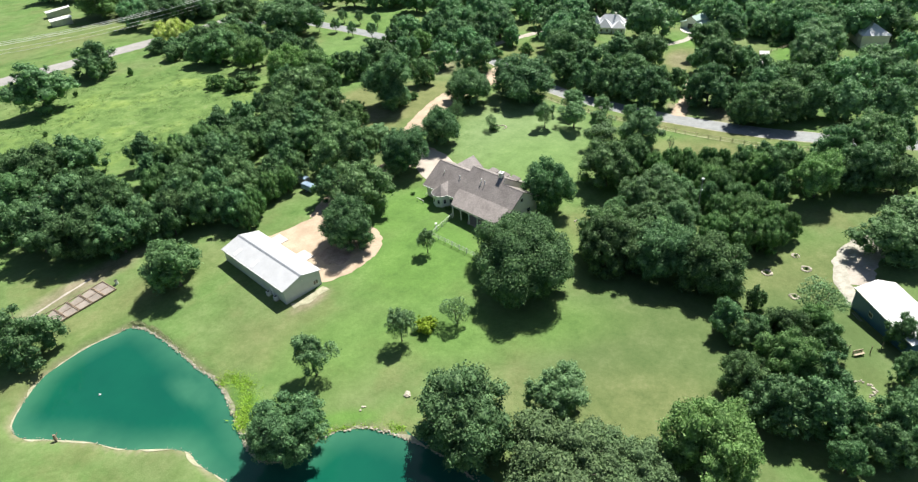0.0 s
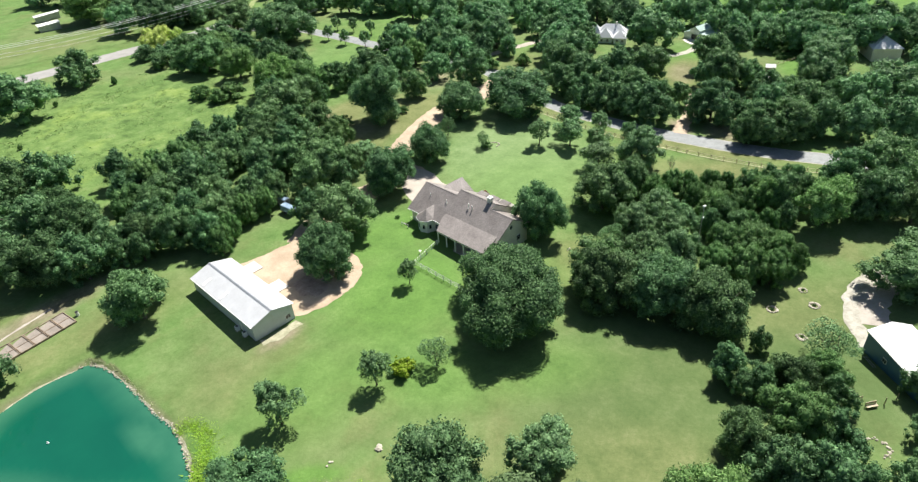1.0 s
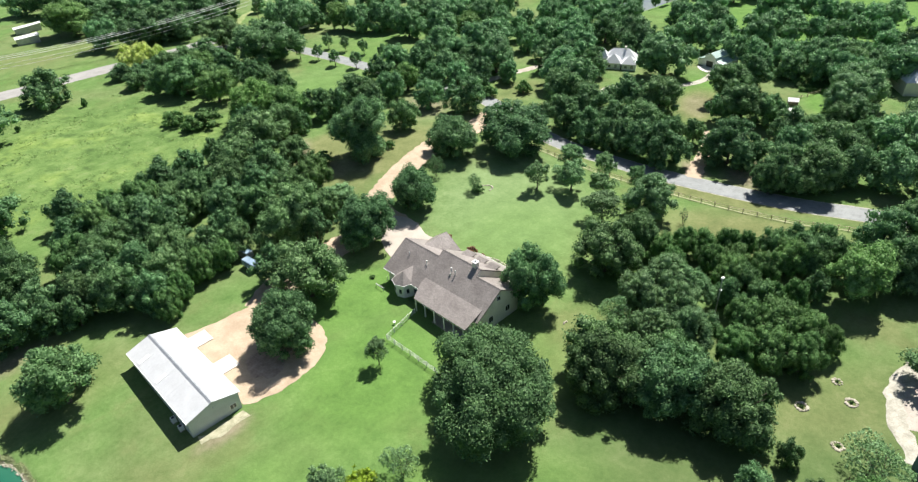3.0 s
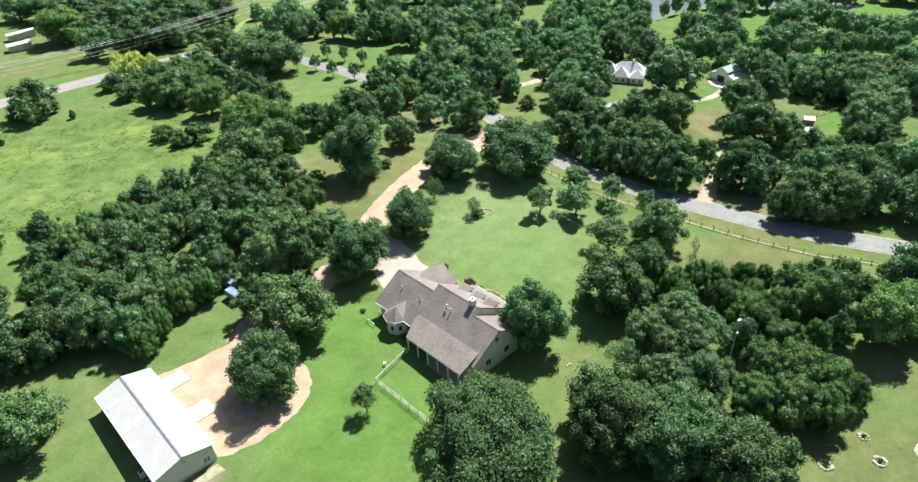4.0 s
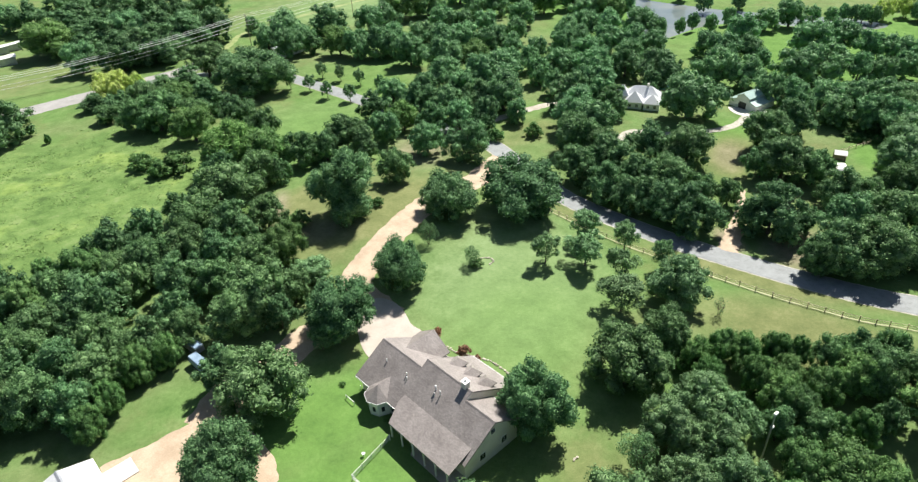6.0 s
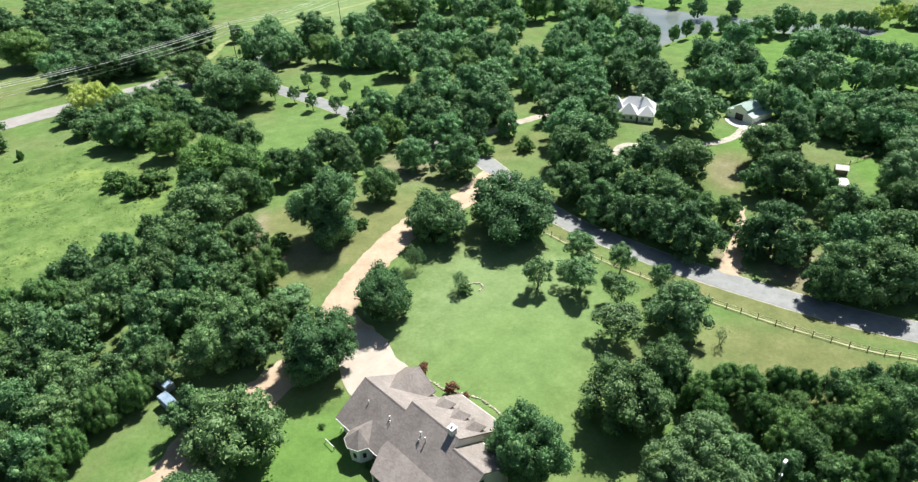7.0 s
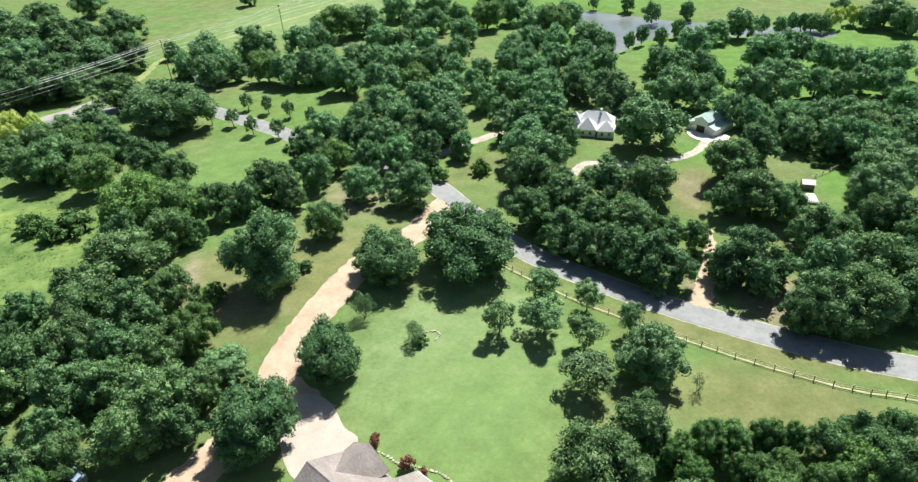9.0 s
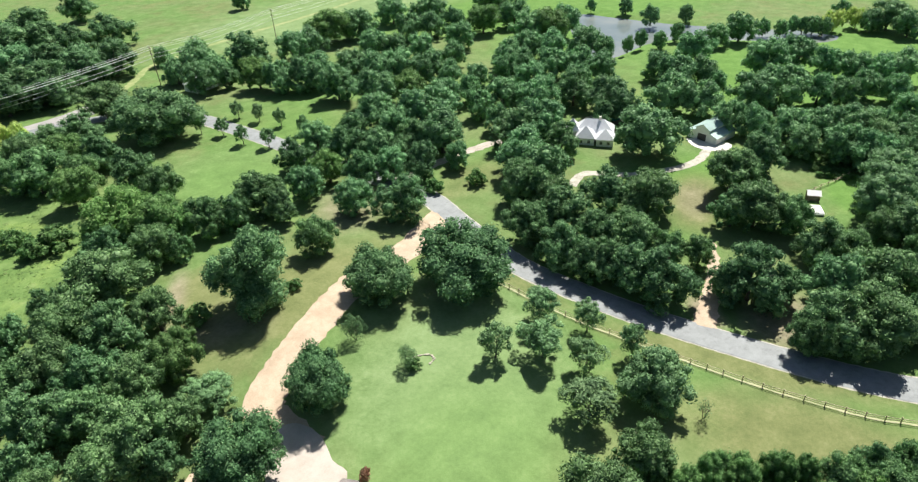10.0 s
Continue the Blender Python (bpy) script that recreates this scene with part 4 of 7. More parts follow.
FAR_WOOD_WEST = [
    (155.2, 386.0, 12.1, 15.0, "dark0"), (165.8, 378.8, 10.8, 15.0, "dark1"), (171.9, 362.9, 9.3, 14.6, "dark2"), (143.8, 344.9, 10.8, 15.0, "far0"), (153.9, 337.1, 10.8, 15.0, "dark1"),
    (133.4, 313.6, 10.8, 15.0, "dark2"), (143.5, 310.5, 8.4, 13.5, "dark0"), (159.5, 323.3, 9.5, 14.8, "far1"), (189.0, 367.1, 11.4, 15.0, "dark2"), (170.6, 322.8, 10.3, 15.0, "dark0"),
    (145.5, 444.8, 13.0, 15.0, "dark0"), (137.5, 390.0, 12.0, 15.0, "dark1"), (154.8, 412.5, 12.5, 15.0, "dark2"), (172.7, 415.5, 12.0, 15.0, "dark0"), (200.8, 431.7, 9.6, 15.0, "dark1"), (191.0, 292.5, 9.8, 15.0, "far2"),
    (208.6, 286.6, 10.5, 15.0, "dark0"), (196.7, 261.4, 6.8, 11.8, "bright0"), (190.0, 271.6, 4.6, 9.2, "dark1"), (180.8, 292.3, 5.8, 10.7, "far2"), (224.7, 277.8, 7.5, 12.6, "far0"),
    (200.0, 251.5, 6.7, 11.6, "far1"), (206.0, 245.4, 7.8, 12.9, "far2"), (189.1, 320.6, 3.6, 8.1, "far0"), (266.4, 382.2, 5.0, 9.7, "far1"),
]
FAR_WOOD_NORTH = [
    (251.3, 287.8, 10.9, 15.0, "bright1"), (234.2, 278.5, 7.7, 12.8, "far2"), (264.1, 283.1, 8.3, 13.5, "far0"), (247.2, 252.9, 7.5, 12.6, "far1"), (291.8, 289.1, 8.9, 14.2, "far2"),
    (250.5, 245.4, 6.2, 11.1, "far0"), (276.4, 261.9, 6.8, 11.8, "far1"), (285.1, 257.6, 6.9, 11.9, "far2"), (257.1, 236.0, 6.2, 11.1, "far0"), (302.1, 273.6, 8.8, 14.1, "far1"),
    (301.1, 257.8, 5.7, 10.5, "far2"), (278.6, 234.4, 6.5, 11.4, "far0"), (258.5, 219.9, 5.4, 10.2, "far1"), (302.8, 241.5, 8.1, 13.2, "bright0"), (320.4, 236.6, 8.6, 13.8, "far2"),
    (304.1, 216.4, 7.9, 13.1, "far0"), (309.8, 211.3, 9.3, 14.6, "bright1"), (320.4, 209.3, 8.1, 13.3, "far1"), (288.7, 193.8, 7.3, 12.4, "far2"), (299.3, 185.6, 7.4, 12.4, "far0"),
    (297.2, 176.3, 4.8, 9.5, "far1"), (268.5, 200.2, 7.1, 12.1, "far2"), (284.7, 203.7, 6.2, 11.1, "far0"), (327.4, 256.3, 9.0, 14.3, "far1"),
]
WOOD_NORTH_BACK = [
    (211.3, 243.6, 7.9, 13.0, "far2"), (224.0, 240.6, 6.9, 11.9, "far0"), (207.0, 228.5, 7.5, 12.6, "far1"), (225.6, 229.3, 7.9, 13.0, "far2"), (234.4, 226.1, 6.9, 11.9, "far0"),
    (237.8, 215.7, 6.8, 11.7, "far1"), (240.0, 204.8, 5.5, 10.3, "far2"), (244.0, 195.8, 4.8, 9.5, "far0"), (256.2, 193.4, 5.6, 10.4, "far1"), (266.0, 191.4, 5.7, 10.6, "far2"),
    (252.3, 178.7, 6.0, 10.9, "far0"), (267.9, 179.6, 6.7, 11.7, "far1"), (276.2, 173.7, 6.8, 11.7, "far2"), (262.7, 166.2, 5.3, 10.1, "far0"), (275.7, 164.7, 6.1, 10.9, "far1"),
    (210.0, 212.1, 8.3, 13.5, "far2"), (219.3, 204.8, 6.3, 11.2, "bright0"), (222.3, 191.4, 6.1, 11.0, "far0"), (204.8, 180.1, 9.8, 15.0, "far1"), (196.0, 196.8, 7.6, 12.7, "far2"),
    (193.3, 183.8, 6.4, 11.3, "far0"), (223.2, 177.0, 4.9, 9.6, "far1"), (232.3, 189.8, 5.2, 10.0, "far2"), (233.8, 175.9, 6.1, 10.9, "far0"),
]
WOOD_NORTH = [
    (235.5, 164.2, 7.8, 13.0, "far1"), (250.6, 159.6, 7.1, 12.1, "dark0"), (250.9, 147.8, 7.9, 13.0, "far2"), (184.1, 194.3, 5.5, 10.3, "dark1"), (173.7, 197.7, 5.3, 10.1, "far0"),
    (174.9, 185.9, 6.9, 11.9, "dark2"), (180.3, 177.4, 6.0, 10.8, "far1"), (190.0, 174.4, 6.1, 11.0, "dark0"), (196.5, 168.9, 7.9, 13.0, "far2"), (181.5, 162.6, 5.7, 10.6, "dark1"),
    (191.4, 159.0, 3.4, 7.8, "far0"), (212.9, 155.2, 7.6, 12.6, "dark2"), (221.9, 151.3, 7.2, 12.3, "far1"), (216.7, 141.6, 5.2, 9.9, "dark0"), (200.1, 142.6, 8.2, 13.3, "far2"),
    (193.8, 132.5, 8.5, 13.7, "dark1"), (163.5, 179.7, 4.9, 9.6, "bright1"), (168.6, 171.5, 5.6, 10.4, "dark2"), (175.3, 167.5, 4.9, 9.6, "far0"), (246.7, 139.2, 6.6, 11.6, "dark0"),
    (230.6, 123.0, 9.4, 14.7, "far1"), (239.3, 141.8, 4.7, 9.3, "dark1"), (218.2, 166.0, 4.7, 9.4, "far2"), (162.2, 193.4, 5.1, 9.8, "dark2"), (156.6, 161.2, 4.6, 9.3, "far0"),
    (162.7, 150.5, 6.7, 11.7, "dark0"), (153.5, 176.6, 5.1, 9.8, "far1"),
]
LAKE_TREES = [
    (357.5, 187.0, 4.8, 9.5, "far2"), (371.5, 176.5, 3.7, 8.2, "far0"), (314.0, 174.5, 2.5, 6.9, "far1"), (323.5, 173.8, 3.1, 7.5, "far2"), (325.5, 166.5, 3.0, 7.5, "far0"),
    (339.1, 165.9, 3.4, 7.9, "far1"), (315.0, 147.6, 7.7, 12.8, "far2"), (340.9, 149.1, 5.0, 9.7, "far0"), (354.7, 145.1, 7.1, 12.1, "far1"), (368.7, 140.1, 3.2, 7.6, "far2"),
    (370.5, 133.4, 2.9, 7.3, "far0"), (378.2, 131.2, 3.2, 7.6, "far1"), (380.5, 127.8, 3.2, 7.6, "far2"), (382.2, 124.2, 3.4, 7.9, "far0"), (382.4, 120.0, 3.1, 7.6, "far1"),
    (390.6, 118.6, 4.8, 9.4, "lime"), (400.3, 113.0, 4.8, 9.5, "lime"), (397.9, 105.7, 5.2, 10.0, "far2"), (405.5, 101.2, 7.9, 13.0, "far0"), (398.3, 91.9, 6.3, 11.2, "far1"),
    (415.6, 121.7, 4.2, 8.8, "far2"), (369.9, 206.4, 3.3, 7.8, "far0"), (305.1, 179.5, 3.5, 8.0, "far1"), (364.7, 222.9, 2.4, 6.8, "far2"),
]
WOOD_EAST_FAR = [
    (289.5, 149.0, 6.1, 10.9, "far0"), (283.6, 138.6, 7.4, 12.4, "far1"), (292.7, 134.2, 6.4, 11.3, "far2"), (288.4, 126.9, 3.7, 8.3, "far0"), (263.4, 130.9, 7.8, 12.9, "far1"),
    (266.3, 122.6, 6.7, 11.7, "far2"), (315.3, 120.5, 8.8, 14.0, "far0"), (327.1, 114.2, 7.8, 12.9, "far1"), (326.3, 103.9, 6.5, 11.5, "far2"), (325.4, 94.3, 6.4, 11.3, "far0"),
    (326.6, 87.3, 6.3, 11.2, "far1"), (334.8, 81.3, 7.4, 12.4, "far2"), (281.0, 111.8, 7.6, 12.7, "far0"), (291.7, 105.6, 7.9, 13.0, "far1"), (298.1, 97.5, 5.9, 10.8, "far2"),
    (301.3, 91.3, 4.9, 9.6, "far0"), (311.2, 87.0, 5.0, 9.7, "far1"), (313.6, 79.1, 4.9, 9.6, "far2"), (295.8, 71.6, 5.5, 10.2, "far0"), (258.5, 111.8, 5.5, 10.2, "far1"),
    (260.5, 104.0, 5.4, 10.1, "far2"), (261.0, 94.4, 6.1, 11.0, "far0"), (267.0, 88.4, 6.1, 11.0, "far1"), (272.6, 82.3, 6.1, 11.0, "far2"),
]
WOOD_EAST_BACK = [
    (277.8, 76.0, 5.2, 10.0, "far0"), (277.3, 68.6, 4.8, 9.4, "far1"), (251.6, 97.3, 4.3, 8.9, "far2"), (254.2, 89.0, 5.0, 9.7, "far0"), (256.4, 79.6, 6.5, 11.5, "far1"),
    (257.2, 72.8, 6.4, 11.3, "far2"), (261.8, 66.8, 4.8, 9.5, "far0"),
]
FAR_WOOD_CORNER = [
    (125.3, 369.0, 12.7, 15.0, "dark1"), (112.3, 353.7, 11.9, 15.0, "bright0"), (117.6, 404.4, 10.4, 15.0, "dark2"), (128.8, 341.4, 12.0, 15.0, "dark0"), (113.8, 318.9, 7.4, 12.5, "far1"),
    (126.9, 309.4, 11.1, 15.0, "dark2"), (142.1, 311.4, 11.6, 15.0, "dark0"), (156.8, 315.5, 10.7, 15.0, "dark1"), (110.0, 415.9, 9.0, 14.3, "far2"),
]
WOOD_MANOR = [
    (197.0, 115.1, 6.6, 11.6, "dark1"), (201.6, 106.8, 6.9, 11.9, "oak0"), (181.6, 109.0, 5.8, 10.6, "dark2"), (183.8, 102.3, 6.0, 10.8, "oak1"), (174.2, 90.0, 6.6, 11.6, "dark0"),
    (189.2, 88.6, 3.2, 7.7, "oak2"), (173.6, 96.7, 5.6, 10.4, "dark1"), (186.1, 93.8, 3.7, 8.2, "oak0"), (182.5, 118.8, 7.4, 12.4, "dark2"), (187.9, 132.7, 6.8, 11.8, "oak1"),
    (171.6, 112.3, 5.3, 10.0, "dark0"), (173.9, 121.6, 5.5, 10.3, "oak2"), (171.3, 105.5, 4.5, 9.1, "dark1"), (188.2, 125.9, 5.2, 9.9, "oak0"), (173.2, 102.5, 5.1, 9.8, "dark2"),
]
WOOD_LANE = [
    (184.6, 76.2, 7.5, 12.6, "dark0"), (222.6, 95.6, 7.0, 12.0, "oak1"), (235.4, 93.7, 7.2, 12.3, "dark1"), (211.7, 85.5, 6.6, 11.5, "oak2"), (208.5, 89.5, 4.9, 9.7, "dark2"),
    (213.4, 78.4, 4.8, 9.5, "oak0"), (206.6, 70.0, 5.3, 10.1, "dark0"), (206.4, 64.4, 4.5, 9.1, "oak1"), (190.6, 62.9, 7.3, 12.3, "dark1"), (197.5, 57.2, 7.0, 12.0, "oak2"),
    (205.1, 52.6, 4.2, 8.8, "dark2"), (231.3, 63.6, 7.3, 12.3, "grey"), (250.5, 64.0, 5.2, 9.9, "grey"), (219.1, 61.4, 4.6, 9.3, "oak0"), (179.8, 61.1, 6.3, 11.2, "dark0"),
    (183.4, 54.2, 6.8, 11.8, "oak1"), (190.9, 48.6, 5.9, 10.7, "dark1"), (216.8, 53.4, 3.7, 8.2, "oak2"), (187.8, 71.1, 4.3, 8.9, "dark2"), (175.5, 62.1, 3.9, 8.5, "oak0"),
    (267.4, 68.1, 5.5, 10.3, "dark0"), (263.9, 73.5, 6.5, 11.4, "oak1"), (182.5, 80.4, 3.7, 8.2, "dark1"),
]
WOOD_EAST_SIDE = [
    (225.9, 42.3, 7.5, 12.6, "grey"), (220.0, 34.2, 5.4, 10.2, "far0"), (222.4, 57.8, 5.9, 10.7, "dark2"), (211.5, 46.1, 7.3, 12.3, "far1"), (198.5, 31.9, 7.5, 12.6, "dark0"),
    (194.0, 40.7, 6.8, 11.8, "far2"), (212.8, 29.1, 3.5, 8.0, "dark1"), (269.7, 58.3, 8.9, 14.1, "far0"), (273.7, 49.8, 7.7, 12.8, "dark2"), (266.8, 77.2, 6.9, 11.9, "dark0"),
    (249.1, 38.2, 6.0, 10.8, "far1"), (241.4, 64.6, 8.4, 13.6, "grey"), (303.8, 53.4, 7.1, 12.2, "far2"), (296.9, 63.8, 7.2, 12.2, "dark1"),
]
WOOD_WEST = [
    (100.3, 169.8, 8.3, 13.5, "oak2"), (91.7, 176.0, 3.8, 8.3, "dark2"), (89.9, 163.4, 6.0, 10.9, "oak0"), (95.9, 156.5, 5.7, 10.5, "dark0"), (103.5, 155.3, 4.4, 9.0, "oak1"),
    (99.4, 142.1, 4.7, 9.2, "vine0"), (92.8, 141.0, 4.6, 9.2, "oak2"), (88.6, 148.4, 5.3, 10.1, "dark1"), (85.4, 155.7, 5.4, 10.2, "oak0"), (82.6, 171.4, 5.0, 9.7, "dark2"),
    (78.0, 157.2, 5.3, 10.1, "oak1"), (79.2, 145.4, 5.7, 10.5, "dark0"), (84.5, 140.9, 4.4, 9.1, "oak2"), (74.6, 169.7, 5.5, 10.3, "dark1"), (71.9, 158.1, 4.6, 9.2, "oak0"),
    (70.4, 171.7, 3.4, 7.9, "dark2"), (66.0, 163.4, 5.5, 10.1, "vine1"), (61.1, 169.8, 3.3, 7.6, "vine2"), (60.8, 160.0, 5.0, 9.7, "oak1"), (64.8, 151.1, 6.4, 11.3, "dark0"),
    (71.5, 153.0, 3.8, 8.4, "oak2"), (87.5, 129.1, 6.6, 11.6, "oak0"), (81.8, 128.5, 5.3, 10.1, "oak1"), (87.9, 123.9, 3.6, 8.1, "dark1"),
]
WOOD_WEST_EDGE = [
    (93.6, 128.7, 3.7, 8.3, "oak2"), (74.2, 137.9, 4.2, 8.8, "dark2"), (73.9, 132.6, 3.3, 7.7, "oak0"), (67.9, 134.3, 4.0, 8.6, "dark0"), (64.1, 129.6, 3.3, 7.6, "vine0"),
    (69.0, 129.7, 2.8, 7.0, "vine1"), (63.6, 134.6, 3.4, 7.8, "oak1"), (52.8, 171.3, 5.1, 9.8, "dark1"), (55.2, 159.6, 5.5, 10.1, "vine2"), (50.0, 160.1, 4.8, 9.5, "dark2"),
    (54.7, 151.2, 4.7, 9.3, "oak2"), (59.9, 147.8, 4.1, 8.7, "dark0"), (62.0, 139.9, 4.6, 9.2, "oak0"), (46.6, 150.7, 5.0, 9.6, "vine0"), (51.2, 146.3, 4.5, 9.1, "oak1"),
    (54.6, 137.3, 5.4, 10.2, "dark1"), (58.6, 132.0, 4.3, 8.9, "oak2"), (47.0, 140.8, 5.3, 10.1, "dark2"), (49.0, 131.7, 5.1, 9.8, "oak0"), (53.0, 127.1, 4.6, 9.2, "dark0"),
    (43.9, 136.3, 4.6, 9.3, "oak1"), (57.9, 125.9, 2.6, 6.8, "vine1"), (53.7, 122.1, 3.0, 7.2, "vine2"), (41.0, 133.0, 3.0, 7.4, "dark1"),
]
WOOD_WEST_END = [
    (28.5, 178.8, 8.5, 13.7, "darkdome"), (38.1, 178.1, 8.0, 13.1, "dark2"), (21.8, 171.3, 6.6, 11.5, "oak0"), (28.0, 158.3, 7.1, 12.1, "dark0"), (34.5, 151.3, 6.4, 11.3, "darkdome"),
    (18.9, 149.4, 7.3, 12.3, "dark1"), (24.0, 140.6, 6.5, 11.5, "darkdome"), (30.5, 135.5, 5.9, 10.8, "dark2"), (25.4, 189.3, 4.8, 9.5, "oak0"), (37.5, 136.8, 5.5, 10.2, "dark0"),
    (34.4, 162.3, 5.2, 10.0, "darkdome"), (14.7, 159.9, 6.1, 11.0, "dark1"), (16.1, 177.3, 7.3, 12.4, "darkdome"),
]
WOOD_EAST_ROW = [
    (140.9, 60.8, 3.0, 7.2, "vine0"), (144.5, 57.1, 3.0, 7.2, "vine1"), (146.9, 54.1, 2.5, 6.6, "vine2"), (149.1, 49.5, 3.4, 7.9, "oak0"), (153.8, 46.8, 3.4, 7.9, "dark2"),
    (157.4, 43.2, 2.9, 7.4, "oak1"), (146.8, 45.3, 4.0, 8.6, "bright1"), (141.6, 48.3, 3.3, 7.5, "vine0"), (140.0, 53.0, 3.3, 7.6, "vine1"), (136.3, 56.8, 3.3, 7.6, "vine2"),
    (138.4, 64.1, 3.0, 7.2, "vine0"), (133.6, 66.2, 3.0, 7.2, "vine1"), (133.1, 70.0, 3.0, 7.4, "dark0"), (126.1, 69.0, 2.9, 7.3, "oak2"), (131.0, 62.2, 2.9, 7.1, "vine2"),
    (135.0, 49.1, 3.1, 7.6, "oak0"), (129.5, 49.8, 3.1, 7.5, "dark1"), (134.9, 44.1, 2.6, 6.8, "vine0"), (138.3, 40.6, 2.6, 6.8, "vine1"), (149.3, 41.1, 2.8, 7.2, "oak1"),
    (142.9, 38.3, 2.6, 7.0, "dark2"), (153.6, 39.3, 3.3, 7.8, "oak2"),
]
WOOD_EAST = [
    (122.3, 72.5, 6.5, 11.4, "oak0"), (133.9, 72.5, 4.6, 9.2, "oak1"), (123.8, 59.6, 5.3, 10.1, "pale0"), (125.6, 55.3, 4.3, 8.9, "pale1"), (115.9, 60.2, 4.9, 9.6, "pale0"),
    (118.9, 54.7, 4.4, 9.0, "pale1"), (133.1, 44.8, 3.0, 7.4, "oak2"), (109.1, 61.1, 3.1, 7.6, "thin0"),
]
WOOD_EAST_FRONT = [
    (114.4, 49.4, 4.8, 9.5, "pale0"), (108.3, 53.6, 4.5, 9.2, "pale1"), (98.1, 57.9, 5.4, 10.2, "oak0"), (100.5, 52.2, 4.9, 9.6, "oak1"), (106.0, 47.6, 4.5, 9.1, "oak2"),
    (123.6, 43.3, 4.9, 9.4, "vine2"), (127.2, 39.1, 4.9, 9.4, "vine0"), (129.2, 34.6, 4.1, 8.5, "vine1"), (120.2, 37.5, 4.6, 9.1, "vine2"), (123.4, 33.4, 3.9, 8.3, "vine0"),
    (130.1, 31.5, 2.7, 6.9, "vine1"), (116.3, 42.1, 4.0, 8.4, "vine2"), (135.5, 51.9, 3.7, 8.0, "vine0"),
]
WOOD_EAST_NEAR = [
    (102.6, 36.4, 7.0, 12.0, "darkdome"), (99.6, 45.3, 6.4, 11.3, "dome0"), (94.5, 54.1, 6.4, 11.4, "darkdome"), (162.5, 33.4, 6.7, 11.7, "dark0"), (171.8, 28.6, 7.5, 12.6, "oak0"),
    (180.9, 24.2, 4.6, 9.3, "dark1"), (159.3, 26.0, 6.4, 11.4, "oak1"), (149.0, 32.6, 6.4, 11.3, "bright0"), (159.6, 18.6, 4.9, 9.6, "oak2"), (154.5, 27.8, 4.3, 8.9, "dark2"),
    (150.1, 43.5, 4.5, 9.1, "oak0"),
]
THICKET = [
    (91.4, 28.0, 3.7, 7.7, "dark1"), (90.7, 23.0, 3.3, 7.2, "dark0"), (94.9, 19.2, 4.2, 8.2, "darkdome"), (102.4, 27.0, 2.0, 5.5, "dark0"), (100.3, 16.1, 3.7, 7.5, "vine2"),
    (96.8, 13.1, 3.0, 6.6, "dark0"), (77.7, 19.2, 4.3, 8.5, "darkdome"), (85.4, 15.0, 5.5, 9.9, "vine2"), (87.1, 10.2, 3.8, 7.8, "dark0"), (75.3, 13.1, 5.1, 9.4, "dark2"),
    (78.0, 8.3, 5.1, 9.4, "dark1"), (81.1, 5.1, 3.1, 6.8, "dark0"), (84.3, 0.0, 4.0, 8.1, "dark2"), (78.2, -0.8, 3.4, 7.2, "dark1"), (90.6, -1.0, 2.6, 6.2, "dark0"),
    (80.6, -3.3, 2.9, 6.6, "dark2"), (72.7, 2.7, 2.8, 6.5, "dark1"), (107.5, 4.0, 3.0, 6.8, "dark0"), (98.1, 1.3, 2.8, 6.5, "dark2"), (77.7, 1.8, 2.4, 6.0, "dark1"),
]
WOOD_NORTHWEST = [
    (149.9, 245.9, 13.2, 15.0, "dome0"), (146.4, 275.5, 8.8, 13.0, "oak1"), (132.4, 261.0, 7.2, 10.2, "dark0"), (124.9, 262.0, 5.6, 9.0, "oak2"), (122.9, 247.5, 6.1, 11.0, "bright1"),
    (114.4, 254.2, 6.1, 10.9, "oak0"), (128.9, 238.4, 6.1, 10.9, "dark1"), (121.0, 231.4, 5.0, 9.7, "oak1"), (129.5, 219.6, 6.5, 11.5, "dark2"), (111.8, 237.3, 7.3, 12.4, "oak2"),
    (115.5, 220.8, 6.2, 11.1, "bright0"), (130.2, 205.5, 5.5, 10.3, "oak0"), (123.9, 183.6, 4.2, 8.8, "bright1"), (128.3, 180.8, 5.0, 9.7, "oak1"), (134.3, 178.1, 4.5, 9.1, "dark0"),
    (142.7, 179.5, 6.0, 10.8, "oak2"), (142.9, 171.6, 4.4, 9.0, "dark1"), (111.6, 277.0, 7.4, 10.5, "lime"), (118.6, 274.5, 4.4, 8.5, "lime"), (103.2, 271.5, 5.2, 6.2, "dark1"), (108.5, 262.5, 6.0, 7.5, "dark2"), (102.6, 257.0, 4.6, 6.0, "oak1"), (118.2, 267.0, 4.8, 7.5, "oak0"), (114.5, 194.3, 8.9, 13.6, "sunny"), (121.1, 188.6, 6.4, 11.3, "bright1"),
    (107.9, 186.8, 5.3, 10.1, "dark2"), (114.2, 178.0, 5.3, 10.0, "oak0"), (118.0, 175.5, 3.3, 7.8, "dark0"), (107.5, 242.8, 5.7, 10.5, "oak1"),
]
NORTHWEST_BUSHES = [
    (96.6, 212.9, 4.1, 4.5, "bush"), (103.6, 205.4, 6.1, 5.0, "bush"), (99.1, 205.7, 4.0, 4.4, "bush"), (109.6, 151.6, 3.3, 3.6, "bush"), (127.1, 145.3, 1.9, 2.1, "bush"),
]
